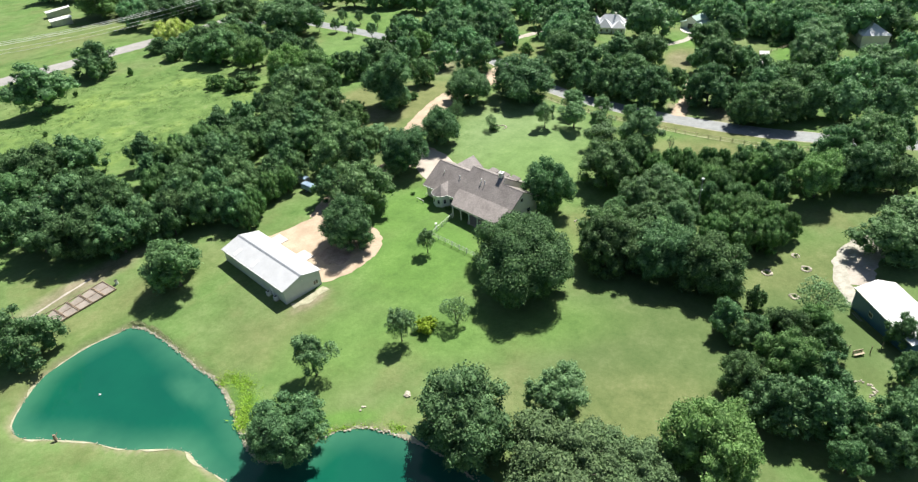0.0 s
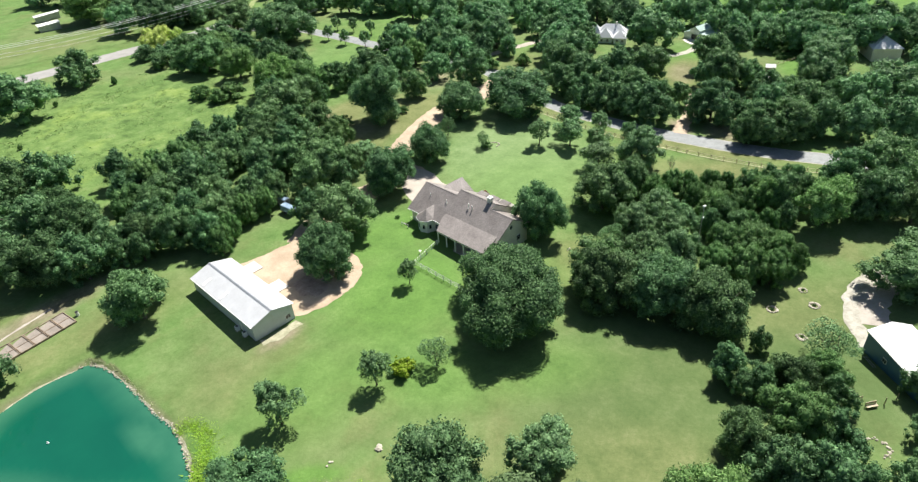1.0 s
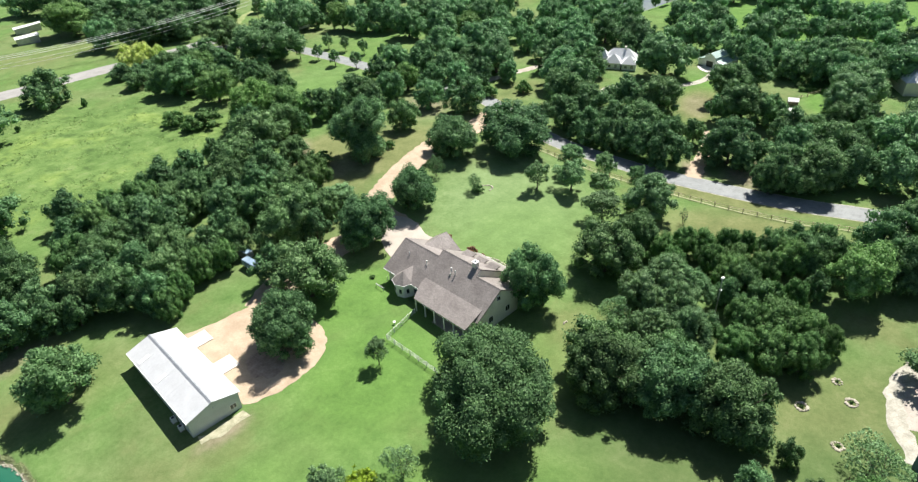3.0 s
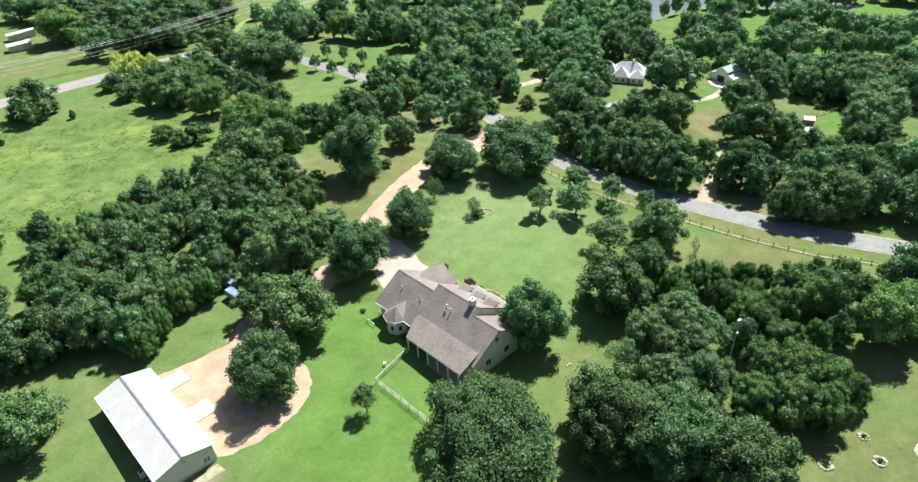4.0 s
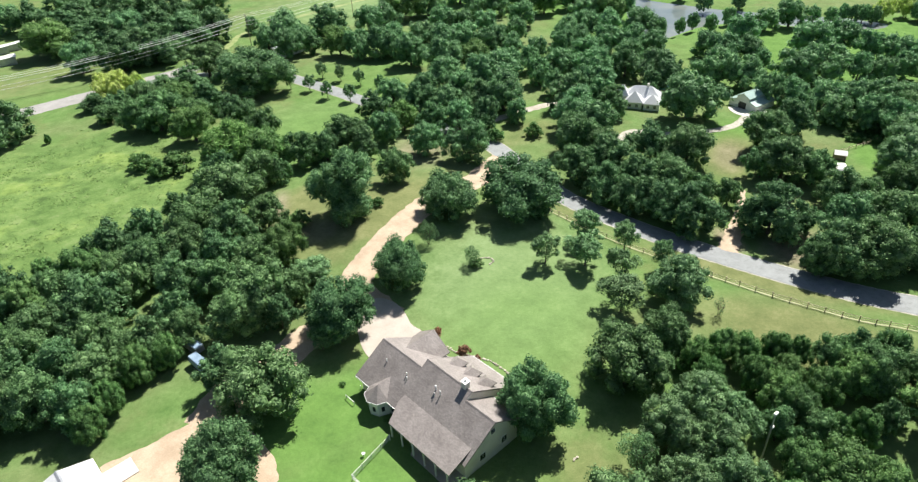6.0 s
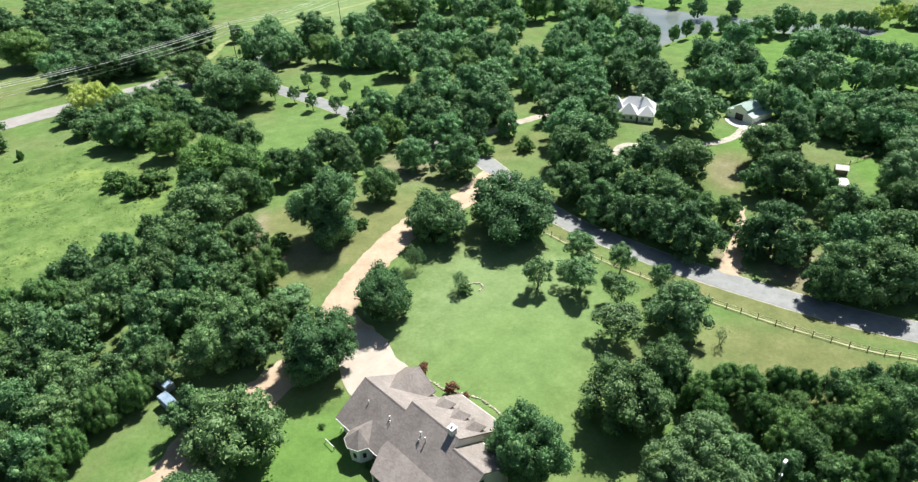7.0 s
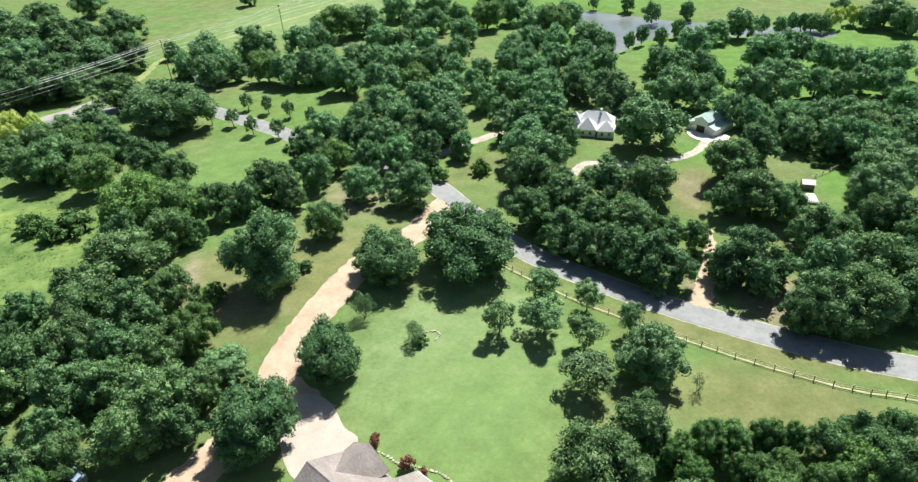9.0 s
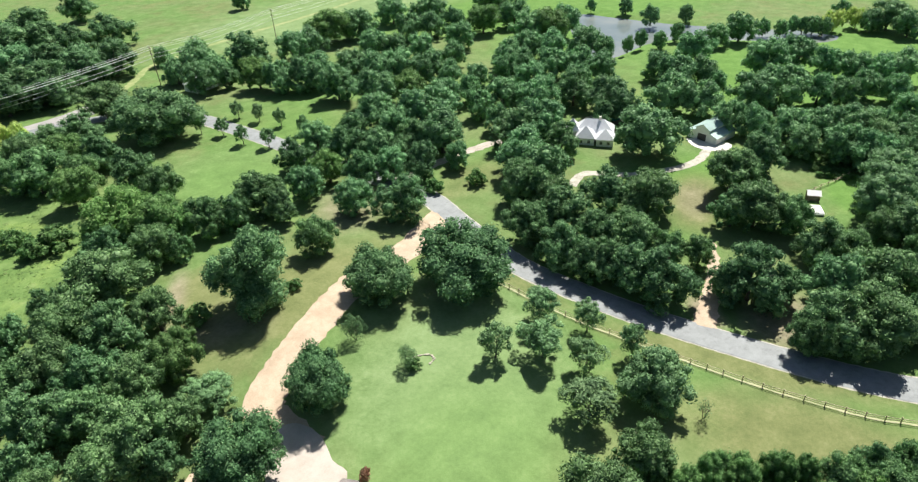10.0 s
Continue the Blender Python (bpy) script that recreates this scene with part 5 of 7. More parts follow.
ORCHARD = [
    (174.8, 241.7, 2.3, 6.3, "fartree0"), (177.5, 233.7, 2.3, 6.3, "fartree1"), (179.5, 224.3, 2.1, 6.3, "fartree0"), (160.2, 240.3, 1.9, 6.3, "fartree1"), (163.8, 233.1, 2.2, 6.3, "fartree0"),
    (163.7, 221.8, 2.3, 6.3, "fartree1"), (180.1, 213.7, 1.8, 6.3, "fartree0"), (167.3, 213.4, 2.2, 6.3, "fartree1"),
]
SPECIAL = {6: "great", 0: "dome0", 1: "dome1", 2: "pale1", 3: "olive", 4: "olive", 10: "dark0", 17: "dark1", 18: "dark0", 5: "brightdome", 8: "dome1", 9: "oak0", 11: "dome0", 12: "dome1", 13: "dome0", 14: "dome1", 15: "dome0", 16: "cedar"}
for i, (x, y, r, h) in enumerate(LAWN_OAKS):
    plant(SPECIAL.get(i, f"oak{i % 3}"), x, y, r, h)
YOUNG_KIND = {2: "thin0", 11: "young1", 12: "thin0", 13: "dead", 14: "thin1", 15: "oak0", 10: "pale0", 16: "thin1"}
for i, (x, y, r, h) in enumerate(YOUNG_TREES):
    plant(YOUNG_KIND.get(i, f"young{i % 2}"), x, y, r, h)
plant("limebush", 56.0, 68.0, 2.2, 2.4)
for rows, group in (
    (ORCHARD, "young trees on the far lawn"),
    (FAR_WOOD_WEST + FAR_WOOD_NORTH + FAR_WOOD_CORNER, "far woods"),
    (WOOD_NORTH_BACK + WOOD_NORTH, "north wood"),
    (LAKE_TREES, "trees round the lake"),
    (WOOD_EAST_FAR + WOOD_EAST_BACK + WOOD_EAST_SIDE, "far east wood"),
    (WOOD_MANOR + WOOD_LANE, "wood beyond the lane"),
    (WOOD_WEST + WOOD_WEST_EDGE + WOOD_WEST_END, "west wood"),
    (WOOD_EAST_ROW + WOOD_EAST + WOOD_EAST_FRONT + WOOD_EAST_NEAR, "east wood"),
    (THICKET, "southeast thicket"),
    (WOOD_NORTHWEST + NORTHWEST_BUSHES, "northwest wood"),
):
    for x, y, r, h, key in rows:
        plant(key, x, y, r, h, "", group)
plant("dark2", 73.6, 117.6, 4.4, 8.6, "dark green tree beside the parked trailers")
plant("far0", 181.8, 274.8, 6.6, 12.0, "tall tree standing before the far farmhouse")
plant("far1", 190.0, 280.0, 6.0, 11.0, "tall tree standing before the far farmhouse")
plant("young1", 90.0, 113.8, 2.4, 4.5, "small tree beside the dirt track")
plant("grey", 99.8, 131.5, 4.2, 5.6, "pale dusty tree at the edge of the wood")
plant("bush", 127.6, 112.6, 1.7, 1.8, "low grey-green shrub beside an arc of stones")
plant_all([(177.6, 155.1, 3.0, 3.6), (187.1, 148.5, 3.2, 4.2)], ["bush"], "hedge by the lane")


# ---- buildings ----
def window_part(parent, x, y, z, w, h, face, name="window"):
    """A framed window on a wall that faces -x, +x, -y or +y."""
    ax, sg = face[1], 1 if face[0] == "+" else -1
    def b(u0, u1, d0, d1, v0, v1):
        lo, hi = sorted((sg * d0, sg * d1))
        return boxed(x + lo, x + hi, y + u0, y + u1, z + v0, z + v1) if ax == "x" else boxed(x + u0, x + u1, y + lo, y + hi, z + v0, z + v1)
    f = part(name, b(-w / 2, w / 2, 0.0, 0.05, -h / 2, h / 2), M["white"], parent)
    part("pane", b(-w / 2 + 0.07, -0.03, 0.04, 0.065, -h / 2 + 0.07, h / 2 - 0.07), M["glass"], f)
    part("pane", b(0.03, w / 2 - 0.07, 0.04, 0.065, -h / 2 + 0.07, h / 2 - 0.07), M["glass"], f)
    return f


def build_shed():
    z0 = -3.65
    s = thing("metal_shed", (47.6, 104.2, z0), "long pale grey metal shed with a white ribbed roof", "shed")
    W, L, E, R = 4.2, 11.1, 3.75, 4.95
    part("side_wall", boxed(-W, -W + 0.12, -L, L, -0.3, E), M["shed_wall"], s)
    part("side_wall", boxed(W - 0.12, W, -L, L, -0.3, E), M["shed_wall"], s)
    for y in (-L, L - 0.12):
        part("end_wall", prism(bmesh.new(), [(-W + 0.12, -0.3), (W - 0.12, -0.3), (W - 0.12, E - 0.05), (0, R - 0.12), (-W + 0.12, E - 0.05)], y, y + 0.12), M["shed_wall_end"], s)
    slope = (R - E) / W
    for sg in (-1, 1):
        o = [(0, R), (sg * (W + 0.25), E - slope * 0.25), (sg * (W + 0.25), E - slope * 0.25 - 0.08), (0, R - 0.08)]
        r = part("roof_slope", prism(bmesh.new(), o, -L - 0.25, L + 0.25), M["shed_roof"], s)
        bm = bmesh.new()
        for i in range(25):
            y = -L + i * 2 * L / 24
            prism(bm, [(sg * 0.2, R - slope * 0.2 + 0.014), (sg * (W + 0.24), E - slope * 0.24 + 0.014), (sg * (W + 0.24), E - slope * 0.24), (sg * 0.2, R - slope * 0.2)], y - 0.03, y + 0.03)
        part("roof_ribs", bm, M["shed_roof"], r)
        part("eave_trim", boxed(*sorted((sg * (W + 0.25), sg * (W + 0.33))), -L - 0.25, L + 0.25, E - slope * 0.3 - 0.14, E - slope * 0.3 + 0.02), M["white"], s)
    part("ridge_cap", prism(bmesh.new(), [(-0.3, R - slope * 0.3 + 0.05), (0, R + 0.06), (0.3, R - slope * 0.3 + 0.05), (0, R - 0.02)], -L - 0.26, L + 0.26), M["grey_metal"], s)
    for y in (0.5, 7.0):
        o = [(-2.0, R - slope * 2.0 + 0.045), (-2.0, R - slope * 2.0 + 0.01), (-4.0, R - slope * 4.0 + 0.01), (-4.0, R - slope * 4.0 + 0.045)]
        part("roof_light", prism(bmesh.new(), o, y - 0.45, y + 0.45), M["skylight"], s, "translucent white roof sheet")
    window_part(s, 2.9, -L, 1.5, 1.1, 0.95, "-y")
    d = part("door", boxed(-W - 0.04, -W + 0.01, -6.9, -6.0, 0.0, 2.05), M["white"], s, "white side door")
    part("door_handle", boxed(-W - 0.09, -W - 0.04, -6.2, -6.1, 0.95, 1.1), M["dark_metal"], d)
    for y in (-0.6, 8.7):
        g = part("roller_door", boxed(W - 0.02, W + 0.05, y - 1.8, y + 1.8, 0, 3.0), M["white"], s, "white roller door")
        part("slats", boxed(W + 0.05, W + 0.07, y - 1.7, y + 1.7, 1.45, 1.52), M["grey_metal"], g)
    part("lamp", boxed(-0.1, 0.1, -L - 0.3, -L, 3.6, 3.75, bevel=0.03), M["white"], s, "small white wall lamp")
    part("slab", boxed(-W - 0.1, W + 0.1, -L - 0.15, L + 0.15, -0.5, 0.02), M["concrete"], s)
    for x, y in ((42.9, 95.9), (42.8, 98.3)):
        a = thing("air_conditioner", at(x, y), "white outdoor air conditioning unit by the shed wall", "air conditioner", "units by the shed")
        part("casing", boxed(-0.35, 0.35, -0.4, 0.4, 0.08, 0.95, bevel=0.04), M["white"], a)
        part("fan_grille", beam(bmesh.new(), (0, 0, 0.94), (0, 0, 0.98), 0.28, 0.28, 12), M["dark_metal"], a)
        part("base", boxed(-0.4, 0.4, -0.45, 0.45, 0.0, 0.08), M["concrete"], a)
    for y0, y1 in ((101.8, 105.4), (111.2, 114.7)):
        zz = float(land(54.2, (y0 + y1) / 2)) + 0.06
        ob = part("concrete_ramp", boxed(52.0, 56.3, y0, y1, zz - 0.4, zz + 0.13, bevel=0.02), M["white_concrete"])
        tagged(ob, "pale concrete ramp before the shed door", "pavement", kind="structure")


def build_house():
    z0 = -4.1
    h = thing("house", (95, 89, z0), "grey shingle roofed country house with cream walls and dormers", "house")

    def P(name, bm, m, label="", parent=h):
        bmesh.ops.translate(bm, verts=bm.verts[:], vec=(-95, -89, -z0))
        return part(name, bm, m, parent, label)

    eave, ridge, rx, S = -0.55, 3.3, 95.2, 0.62
    # walls
    P("wall_block", boxed(89.5, 101.0, 94.9, 101.3, z0 - 0.5, eave + 0.25), M["siding"], "cream walls")
    for x1, y0, y1 in ((100.4, 76.9, 82.3), (102.6, 82.3, 92.2), (100.6, 92.2, 94.9)):
        P("wall_block", boxed(89.5, x1, y0, y1, z0 - 0.5, eave + 0.25), M["siding"], "cream walls")
    P("wall_block", boxed(101.0, 102.5, 95.3, 101.3, z0 - 0.5, eave + 0.2), M["brick"], "tan brick garage walls")
    for y, xr, zr, x1 in ((76.9, rx, ridge, 101.0), (101.18, rx, ridge, 101.0)):
        P("gable_wall", prism(bmesh.new(), [(89.5, eave + 0.2), (x1, eave + 0.2 - 0.0), (xr, zr - 0.2)], y, y + 0.12), M["siding"])
    # main roof, three lengths along the ridge
    def slope_pair(y0, y1, ridge_x, front_x, name):
        zr = eave + S * (ridge_x - 88.9)
        P(name, prism(bmesh.new(), [(88.9, eave), (ridge_x, zr), (ridge_x, zr - 0.2), (88.9, eave - 0.2)], y0, y1), M["shingle"])
        P(name, prism(bmesh.new(), [(ridge_x, zr), (front_x, zr - S * (front_x - ridge_x)), (front_x, zr - S * (front_x - ridge_x) - 0.2), (ridge_x, zr - 0.2)], y0, y1), M["shingle"])
        P("ridge_cap", prism(bmesh.new(), [(ridge_x - 0.16, zr - 0.06), (ridge_x, zr + 0.05), (ridge_x + 0.16, zr - 0.06), (ridge_x, zr - 0.02)], y0, y1), M["shingle"])
        return zr
    slope_pair(92.2, 101.8, rx, 103.0, "roof_slope")
    zr2 = slope_pair(82.3, 92.2, 96.5, 106.2, "roof_slope")
    slope_pair(76.4, 82.3, rx, 100.6, "roof_slope")
    for y in (82.22, 92.2):
        P("gable_wall", prism(bmesh.new(), [(rx - 0.4, ridge - 0.35), (96.5, zr2 - 0.1), (105.9, zr2 - 0.1 - S * 9.4), (105.9, zr2 - 0.4 - S * 9.4), (100.5, eave + 0.0)], y, y + 0.08), M["siding"])
    for y, fx, xr in ((76.3, 100.6, rx), (101.8, 101.4, rx)):
        zr = eave + S * (xr - 88.9)
        for a, b in ((88.85, xr), (fx, xr)):
            za = zr - S * abs(xr - a)
            P("rake_trim", prism(bmesh.new(), [(a, za + 0.02), (xr, zr + 0.02), (xr, zr - 0.24), (a, za - 0.24)], y, y + 0.1), M["shingle"])
    for y in (82.18, 92.2):
        P("rake_trim", prism(bmesh.new(), [(106.25, zr2 - S * 9.75 + 0.03), (96.5, zr2 + 0.03), (96.5, zr2 - 0.25), (106.25, zr2 - S * 9.75 - 0.25)], y, y + 0.1), M["shingle"])
    P("gutter", boxed(88.75, 88.9, 91.7, 101.8, eave - 0.24, eave - 0.08), M["white"], "white gutter")
    P("gutter", boxed(106.2, 106.34, 82.3, 92.2, zr2 - S * 9.7 - 0.24, zr2 - S * 9.7 - 0.08), M["white"], "white gutter")
    P("gutter", boxed(100.6, 100.75, 76.4, 82.3, ridge - S * 5.4 - 0.24, ridge - S * 5.4 - 0.05), M["white"], "white gutter")
    # front porch under the long slope
    P("porch_floor", boxed(102.6, 106.0, 82.4, 92.1, z0 - 0.3, z0 + 0.15), M["concrete"])
    for y in (82.7, 85.8, 88.9, 91.8):
        P("porch_post", boxed(105.7, 105.88, y - 0.09, y + 0.09, z0 + 0.15, zr2 - S * 9.3 - 0.2), M["white"])
    # garage wing
    gy, gz, gw = 98.4, 2.25, 3.8
    for sg in (-1, 1):
        bm = bmesh.new()
        xs_top, xs_low = 95.9, 100.9
        q = [(xs_top, gy, gz), (103.1, gy, gz), (103.1, gy + sg * gw, gz - 0.72 * gw), (xs_low, gy + sg * gw, gz - 0.72 * gw)]
        plate(bm, q if sg < 0 else q[::-1], 0.18)
        bmesh.ops.recalc_face_normals(bm, faces=bm.faces[:])
        P("garage_roof_slope", bm, M["shingle"])
        bm = bmesh.new()
        plate(bm, [(103.1, gy, gz + 0.02), (103.22, gy, gz + 0.02), (103.22, gy + sg * gw, gz - 0.72 * gw + 0.02), (103.1, gy + sg * gw, gz - 0.72 * gw + 0.02)], 0.24)
        bmesh.ops.recalc_face_normals(bm, faces=bm.faces[:])
        P("rake_trim", bm, M["shingle"])
    bm = bmesh.new()
    a, b, c = (102.5, gy - 3.1, eave + 0.1), (102.5, gy + 2.9, eave + 0.1), (102.5, gy, gz - 0.2)
    for dx in (0, -0.12):
        bm.faces.new([bm.verts.new((p[0] + dx, p[1], p[2])) for p in (a, b, c)])
    P("gable_wall", bm, M["brick"])
    for y in (99.9, 96.9):
        g = P("garage_door", boxed(102.5, 102.56, y - 1.25, y + 1.25, z0, z0 + 2.2), M["white"], "white panelled garage door")
        P("panel_rail", boxed(102.56, 102.58, y - 1.2, y + 1.2, z0 + 1.05, z0 + 1.12), M["grey_metal"], "", g)
    # dormers on the front slope
    for y in (90.2, 87.0, 83.9):
        px, pz, hw = 102.0, 2.55, 1.25
        back = 96.5 + (zr2 - pz) / S
        d = P("dormer", boxed(px - 2.0, px - 0.15, y - 0.95, y + 0.95, 0.2, pz - 0.95), M["siding"], "cream dormer with hipped shingle roof")
        low = pz - 1.0
        xl = 96.5 + (zr2 - low) / S
        for sg in (-1, 1):
            bm = bmesh.new()
            q = [(back, y, pz), (px - 0.9, y, pz), (px + 0.2, y + sg * hw, low), (xl - 0.6, y + sg * hw, low)]
            plate(bm, q if sg < 0 else q[::-1], 0.14)
            bmesh.ops.recalc_face_normals(bm, faces=bm.faces[:])
            P("dormer_roof", bm, M["shingle"], "", d)
        bm = bmesh.new()
        plate(bm, [(px - 0.9, y, pz), (px + 0.2, y - hw, low), (px + 0.2, y + hw, low)], 0.12)
        P("dormer_roof", bm, M["shingle"], "", d)
        P("dormer_window", boxed(px - 0.15, px - 0.1, y - 0.5, y + 0.5, low - 1.0, low - 0.15), M["glass"], "", d)
    # back porch
    pl, pr, px0, px1 = 91.7, 77.0, 86.5, 91.0
    zt, zl = eave + S * (px1 - 88.9) + 0.06, -0.8
    bm = bmesh.new()
    plate(bm, [(px0, pr, zl), (px1, pr, zt), (px1, pl, zt), (px0 + 3.1, pl, zl + (zt - zl) * 3.1 / 4.5), (px0, pl - 1.4, zl)][::-1], 0.16)
    bmesh.ops.recalc_face_normals(bm, faces=bm.faces[:])
    P("porch_roof", bm, M["shingle"], "shallow shingle roof over the back porch")
    P("porch_beam", boxed(86.6, 86.8, pr + 0.1, pl - 1.5, zl - 0.42, zl - 0.16), M["white"])
    P("porch_floor", boxed(86.5, 89.5, pr, pl - 1.4, z0 - 0.3, z0 + 0.12), M["concrete"])
    for k in range(6):
        y = pl - 1.6 - k * 2.5
        P("porch_post", boxed(86.6, 86.8, y - 0.1, y + 0.1, z0 + 0.12, zl - 0.4), M["white"])
    for y in (89.0, 86.2, 83.0, 80.2):
        window_house(h, 89.5, y, z0 + 1.45, 1.5, 1.5, "-x", z0)
    # bay with its own hipped roof
    cx, cy, br = 89.1, 96.0, 2.0
    ring = [(cx + br * math.cos(radians(90 + 45 * k)), cy + br * math.sin(radians(90 + 45 * k))) for k in range(5)]
    ring = [(91.3, cy + br)] + ring + [(91.3, cy - br)]
    bm = plate(bmesh.new(), [(x, y, eave - 0.1) for x, y in ring], eave - 0.1 - z0 + 0.4)
    bmesh.ops.recalc_face_normals(bm, faces=bm.faces[:])
    bay = P("bay", bm, M["white"], "white many-sided bay with small panes")
    for k in range(4):
        a0 = radians(112.5 + 45 * k)
        ap = br * math.cos(radians(22.5))
        wx, wy = cx + ap * math.cos(a0), cy + ap * math.sin(a0)
        for nm, ww, hh, dd, mm in (("bay_window", 0.36, 0.6, 0.03, "white"), ("pane", 0.26, 0.5, 0.05, "glass")):
            bm = boxed(-dd, dd, -ww, ww, -hh, hh)
            bmesh.ops.transform(bm, verts=bm.verts[:], matrix=pose(wx, wy, z0 + 1.75, 0, 0, math.degrees(a0)))
            P(nm, bm, M[mm], "", bay)
    er = br + 0.35
    eav = [(92.0, cy + er)] + [(cx + er * math.cos(radians(90 + 45 * k)), cy + er * math.sin(radians(90 + 45 * k))) for k in range(5)] + [(92.0, cy - er)]
    bm = bmesh.new()
    tip, top = bm.verts.new((cx, cy, 1.2)), bm.verts.new((91.85, cy, 1.2))
    ev = [bm.verts.new((x, y, eave - 0.05)) for x, y in eav]
    lv = [bm.verts.new((x, y, eave - 0.22)) for x, y in eav]
    bm.faces.new((top, ev[0], ev[1], tip))
    for k in range(1, 5):
        bm.faces.new((tip, ev[k], ev[k + 1]))
    bm.faces.new((tip, ev[5], ev[6], top))
    for k in range(6):
        bm.faces.new((ev[k], lv[k], lv[k + 1], ev[k + 1]))
    bm.faces.new(lv)
    bmesh.ops.recalc_face_normals(bm, faces=bm.faces[:])
    P("bay_roof", bm, M["shingle"])
    bm = bmesh.new()
    for k in range(6):
        (ax, ay), (bx, by) = eav[k], eav[k + 1]
        beam(bm, (ax, ay, eave - 0.14), (bx, by, eave - 0.14), 0.09, 0.09, 5)
    P("bay_gutter", bm, M["white"])
    P("side_deck", boxed(86.2, 89.4, 99.3, 101.6, z0 - 0.2, z0 + 0.3), M["white"], "small white side deck")
    for x, y in ((86.3, 99.4), (86.3, 101.5), (89.2, 101.5)):
        P("deck_post", boxed(x - 0.06, x + 0.06, y - 0.06, y + 0.06, z0 + 0.3, z0 + 1.2), M["white"])
    P("deck_rail", boxed(86.26, 86.34, 99.4, 101.5, z0 + 1.1, z0 + 1.2), M["white"])
    # chimney, vents
    c = P("chimney", boxed(96.15, 97.05, 83.3, 84.2, 2.5, 5.1), M["siding"], "pale boxed chimney")
    P("chimney_cap", boxed(96.05, 97.15, 83.2, 84.3, 5.1, 5.22), M["white"], "", c)
    P("flue", beam(bmesh.new(), (96.6, 83.75, 5.22), (96.6, 83.75, 5.6), 0.2, 0.12, 10), M["white"], "", c)
    for x, y, r, q in ((93.8, 86.4, 0.09, 0.8), (94.0, 87.6, 0.11, 0.75), (93.3, 87.2, 0.06, 0.5), (93.2, 93.6, 0.09, 0.45), (92.8, 93.1, 0.07, 0.4), (93.0, 98.4, 0.08, 0.45)):
        zz = eave + S * (x - 88.9)
        v = P("roof_vent", beam(bmesh.new(), (x, y, zz - 0.1), (x, y, zz + q), r, r, 8), M["white"], "white roof vent pipe")
        P("vent_cap", beam(bmesh.new(), (x, y, zz + q), (x, y, zz + q + 0.1), r * 1.6, r * 1.2, 8), M["white"], "", v)
    window_house(h, 89.5, 93.2, z0 + 1.6, 1.1, 1.3, "-x", z0)
    window_house(h, 93.0, 76.9, z0 + 1.6, 1.2, 1.3, "-y", z0)
    window_house(h, 97.5, 76.9, z0 + 1.6, 1.2, 1.3, "-y", z0)
    window_house(h, 95.2, 76.9, z0 + 5.2, 0.9, 1.0, "-y", z0)


def window_house(h, x, y, z, w, hh, face, z0):
    f = window_part(h, x - 95, y - 89, z - z0, w, hh, face)
    return f


def white_fence(pts, label):
    """A white rail fence with posts and three rails."""
    f = thing("garden_fence", at(*pts[0]), label, "fence")
    o = Vector(f.matrix_basis.translation)
    for (ax, ay), (bx, by) in zip(pts, pts[1:]):
        d = math.hypot(bx - ax, by - ay)
        n = max(1, round(d / 2.0))
        post = []
        for k in range(n + 1):
            t = k / n
            p = Vector(at(ax + (bx - ax) * t, ay + (by - ay) * t)) - o
            post.append(p)
            if k or pts[0] == (ax, ay):
                part("post", boxed(p.x - 0.055, p.x + 0.055, p.y - 0.055, p.y + 0.055, p.z - 0.2, p.z + 1.25), M["white"], f)
        for p, q in zip(post, post[1:]):
            for z in (0.35, 0.75, 1.15):
                part("rail", beam(bmesh.new(), p + Vector((0, 0, z)), q + Vector((0, 0, z)), 0.045, 0.045, 4), M["white"], f)


def split_rail_fence(line, label, spacing=2.8):
    """A pale split-rail fence that follows the lane."""
    f = thing("rail_fence", at(*line[0]), label, "fence")
    o = Vector(f.matrix_basis.translation)
    pts = spline(line, spacing)
    rnd = random.Random(3)
    prev = None
    for q in pts:
        p = Vector(at(q.x, q.y)) - o
        top = 1.15 + rnd.uniform(-0.05, 0.08)
        part("post", beam(bmesh.new(), p - Vector((0, 0, 0.3)), p + Vector((rnd.uniform(-0.04, 0.04), rnd.uniform(-0.04, 0.04), top)), 0.10, 0.085, 7), M["rail_wood"], f)
        if prev is not None:
            for z in (0.45, 0.9):
                part("rail", beam(bmesh.new(), prev + Vector((0, 0, z + rnd.uniform(-0.04, 0.04))), p + Vector((0, 0, z + rnd.uniform(-0.04, 0.04))), 0.055, 0.045, 6), M["rail_wood"], f)
        prev = p


def stone(bm, p, r, rnd):
    a = bmesh.ops.create_icosphere(bm, subdivisions=1, radius=1.0)
    s = Vector((r * rnd.uniform(0.7, 1.4), r * rnd.uniform(0.7, 1.3), r * rnd.uniform(0.45, 0.8)))
    q = Euler((0, 0, rnd.uniform(0, 6.28))).to_matrix()
    for v in a["verts"]:
        c = v.co * rnd.uniform(0.8, 1.15)
        v.co = Vector(p) + q @ Vector((c.x * s.x, c.y * s.y, c.z * s.z))


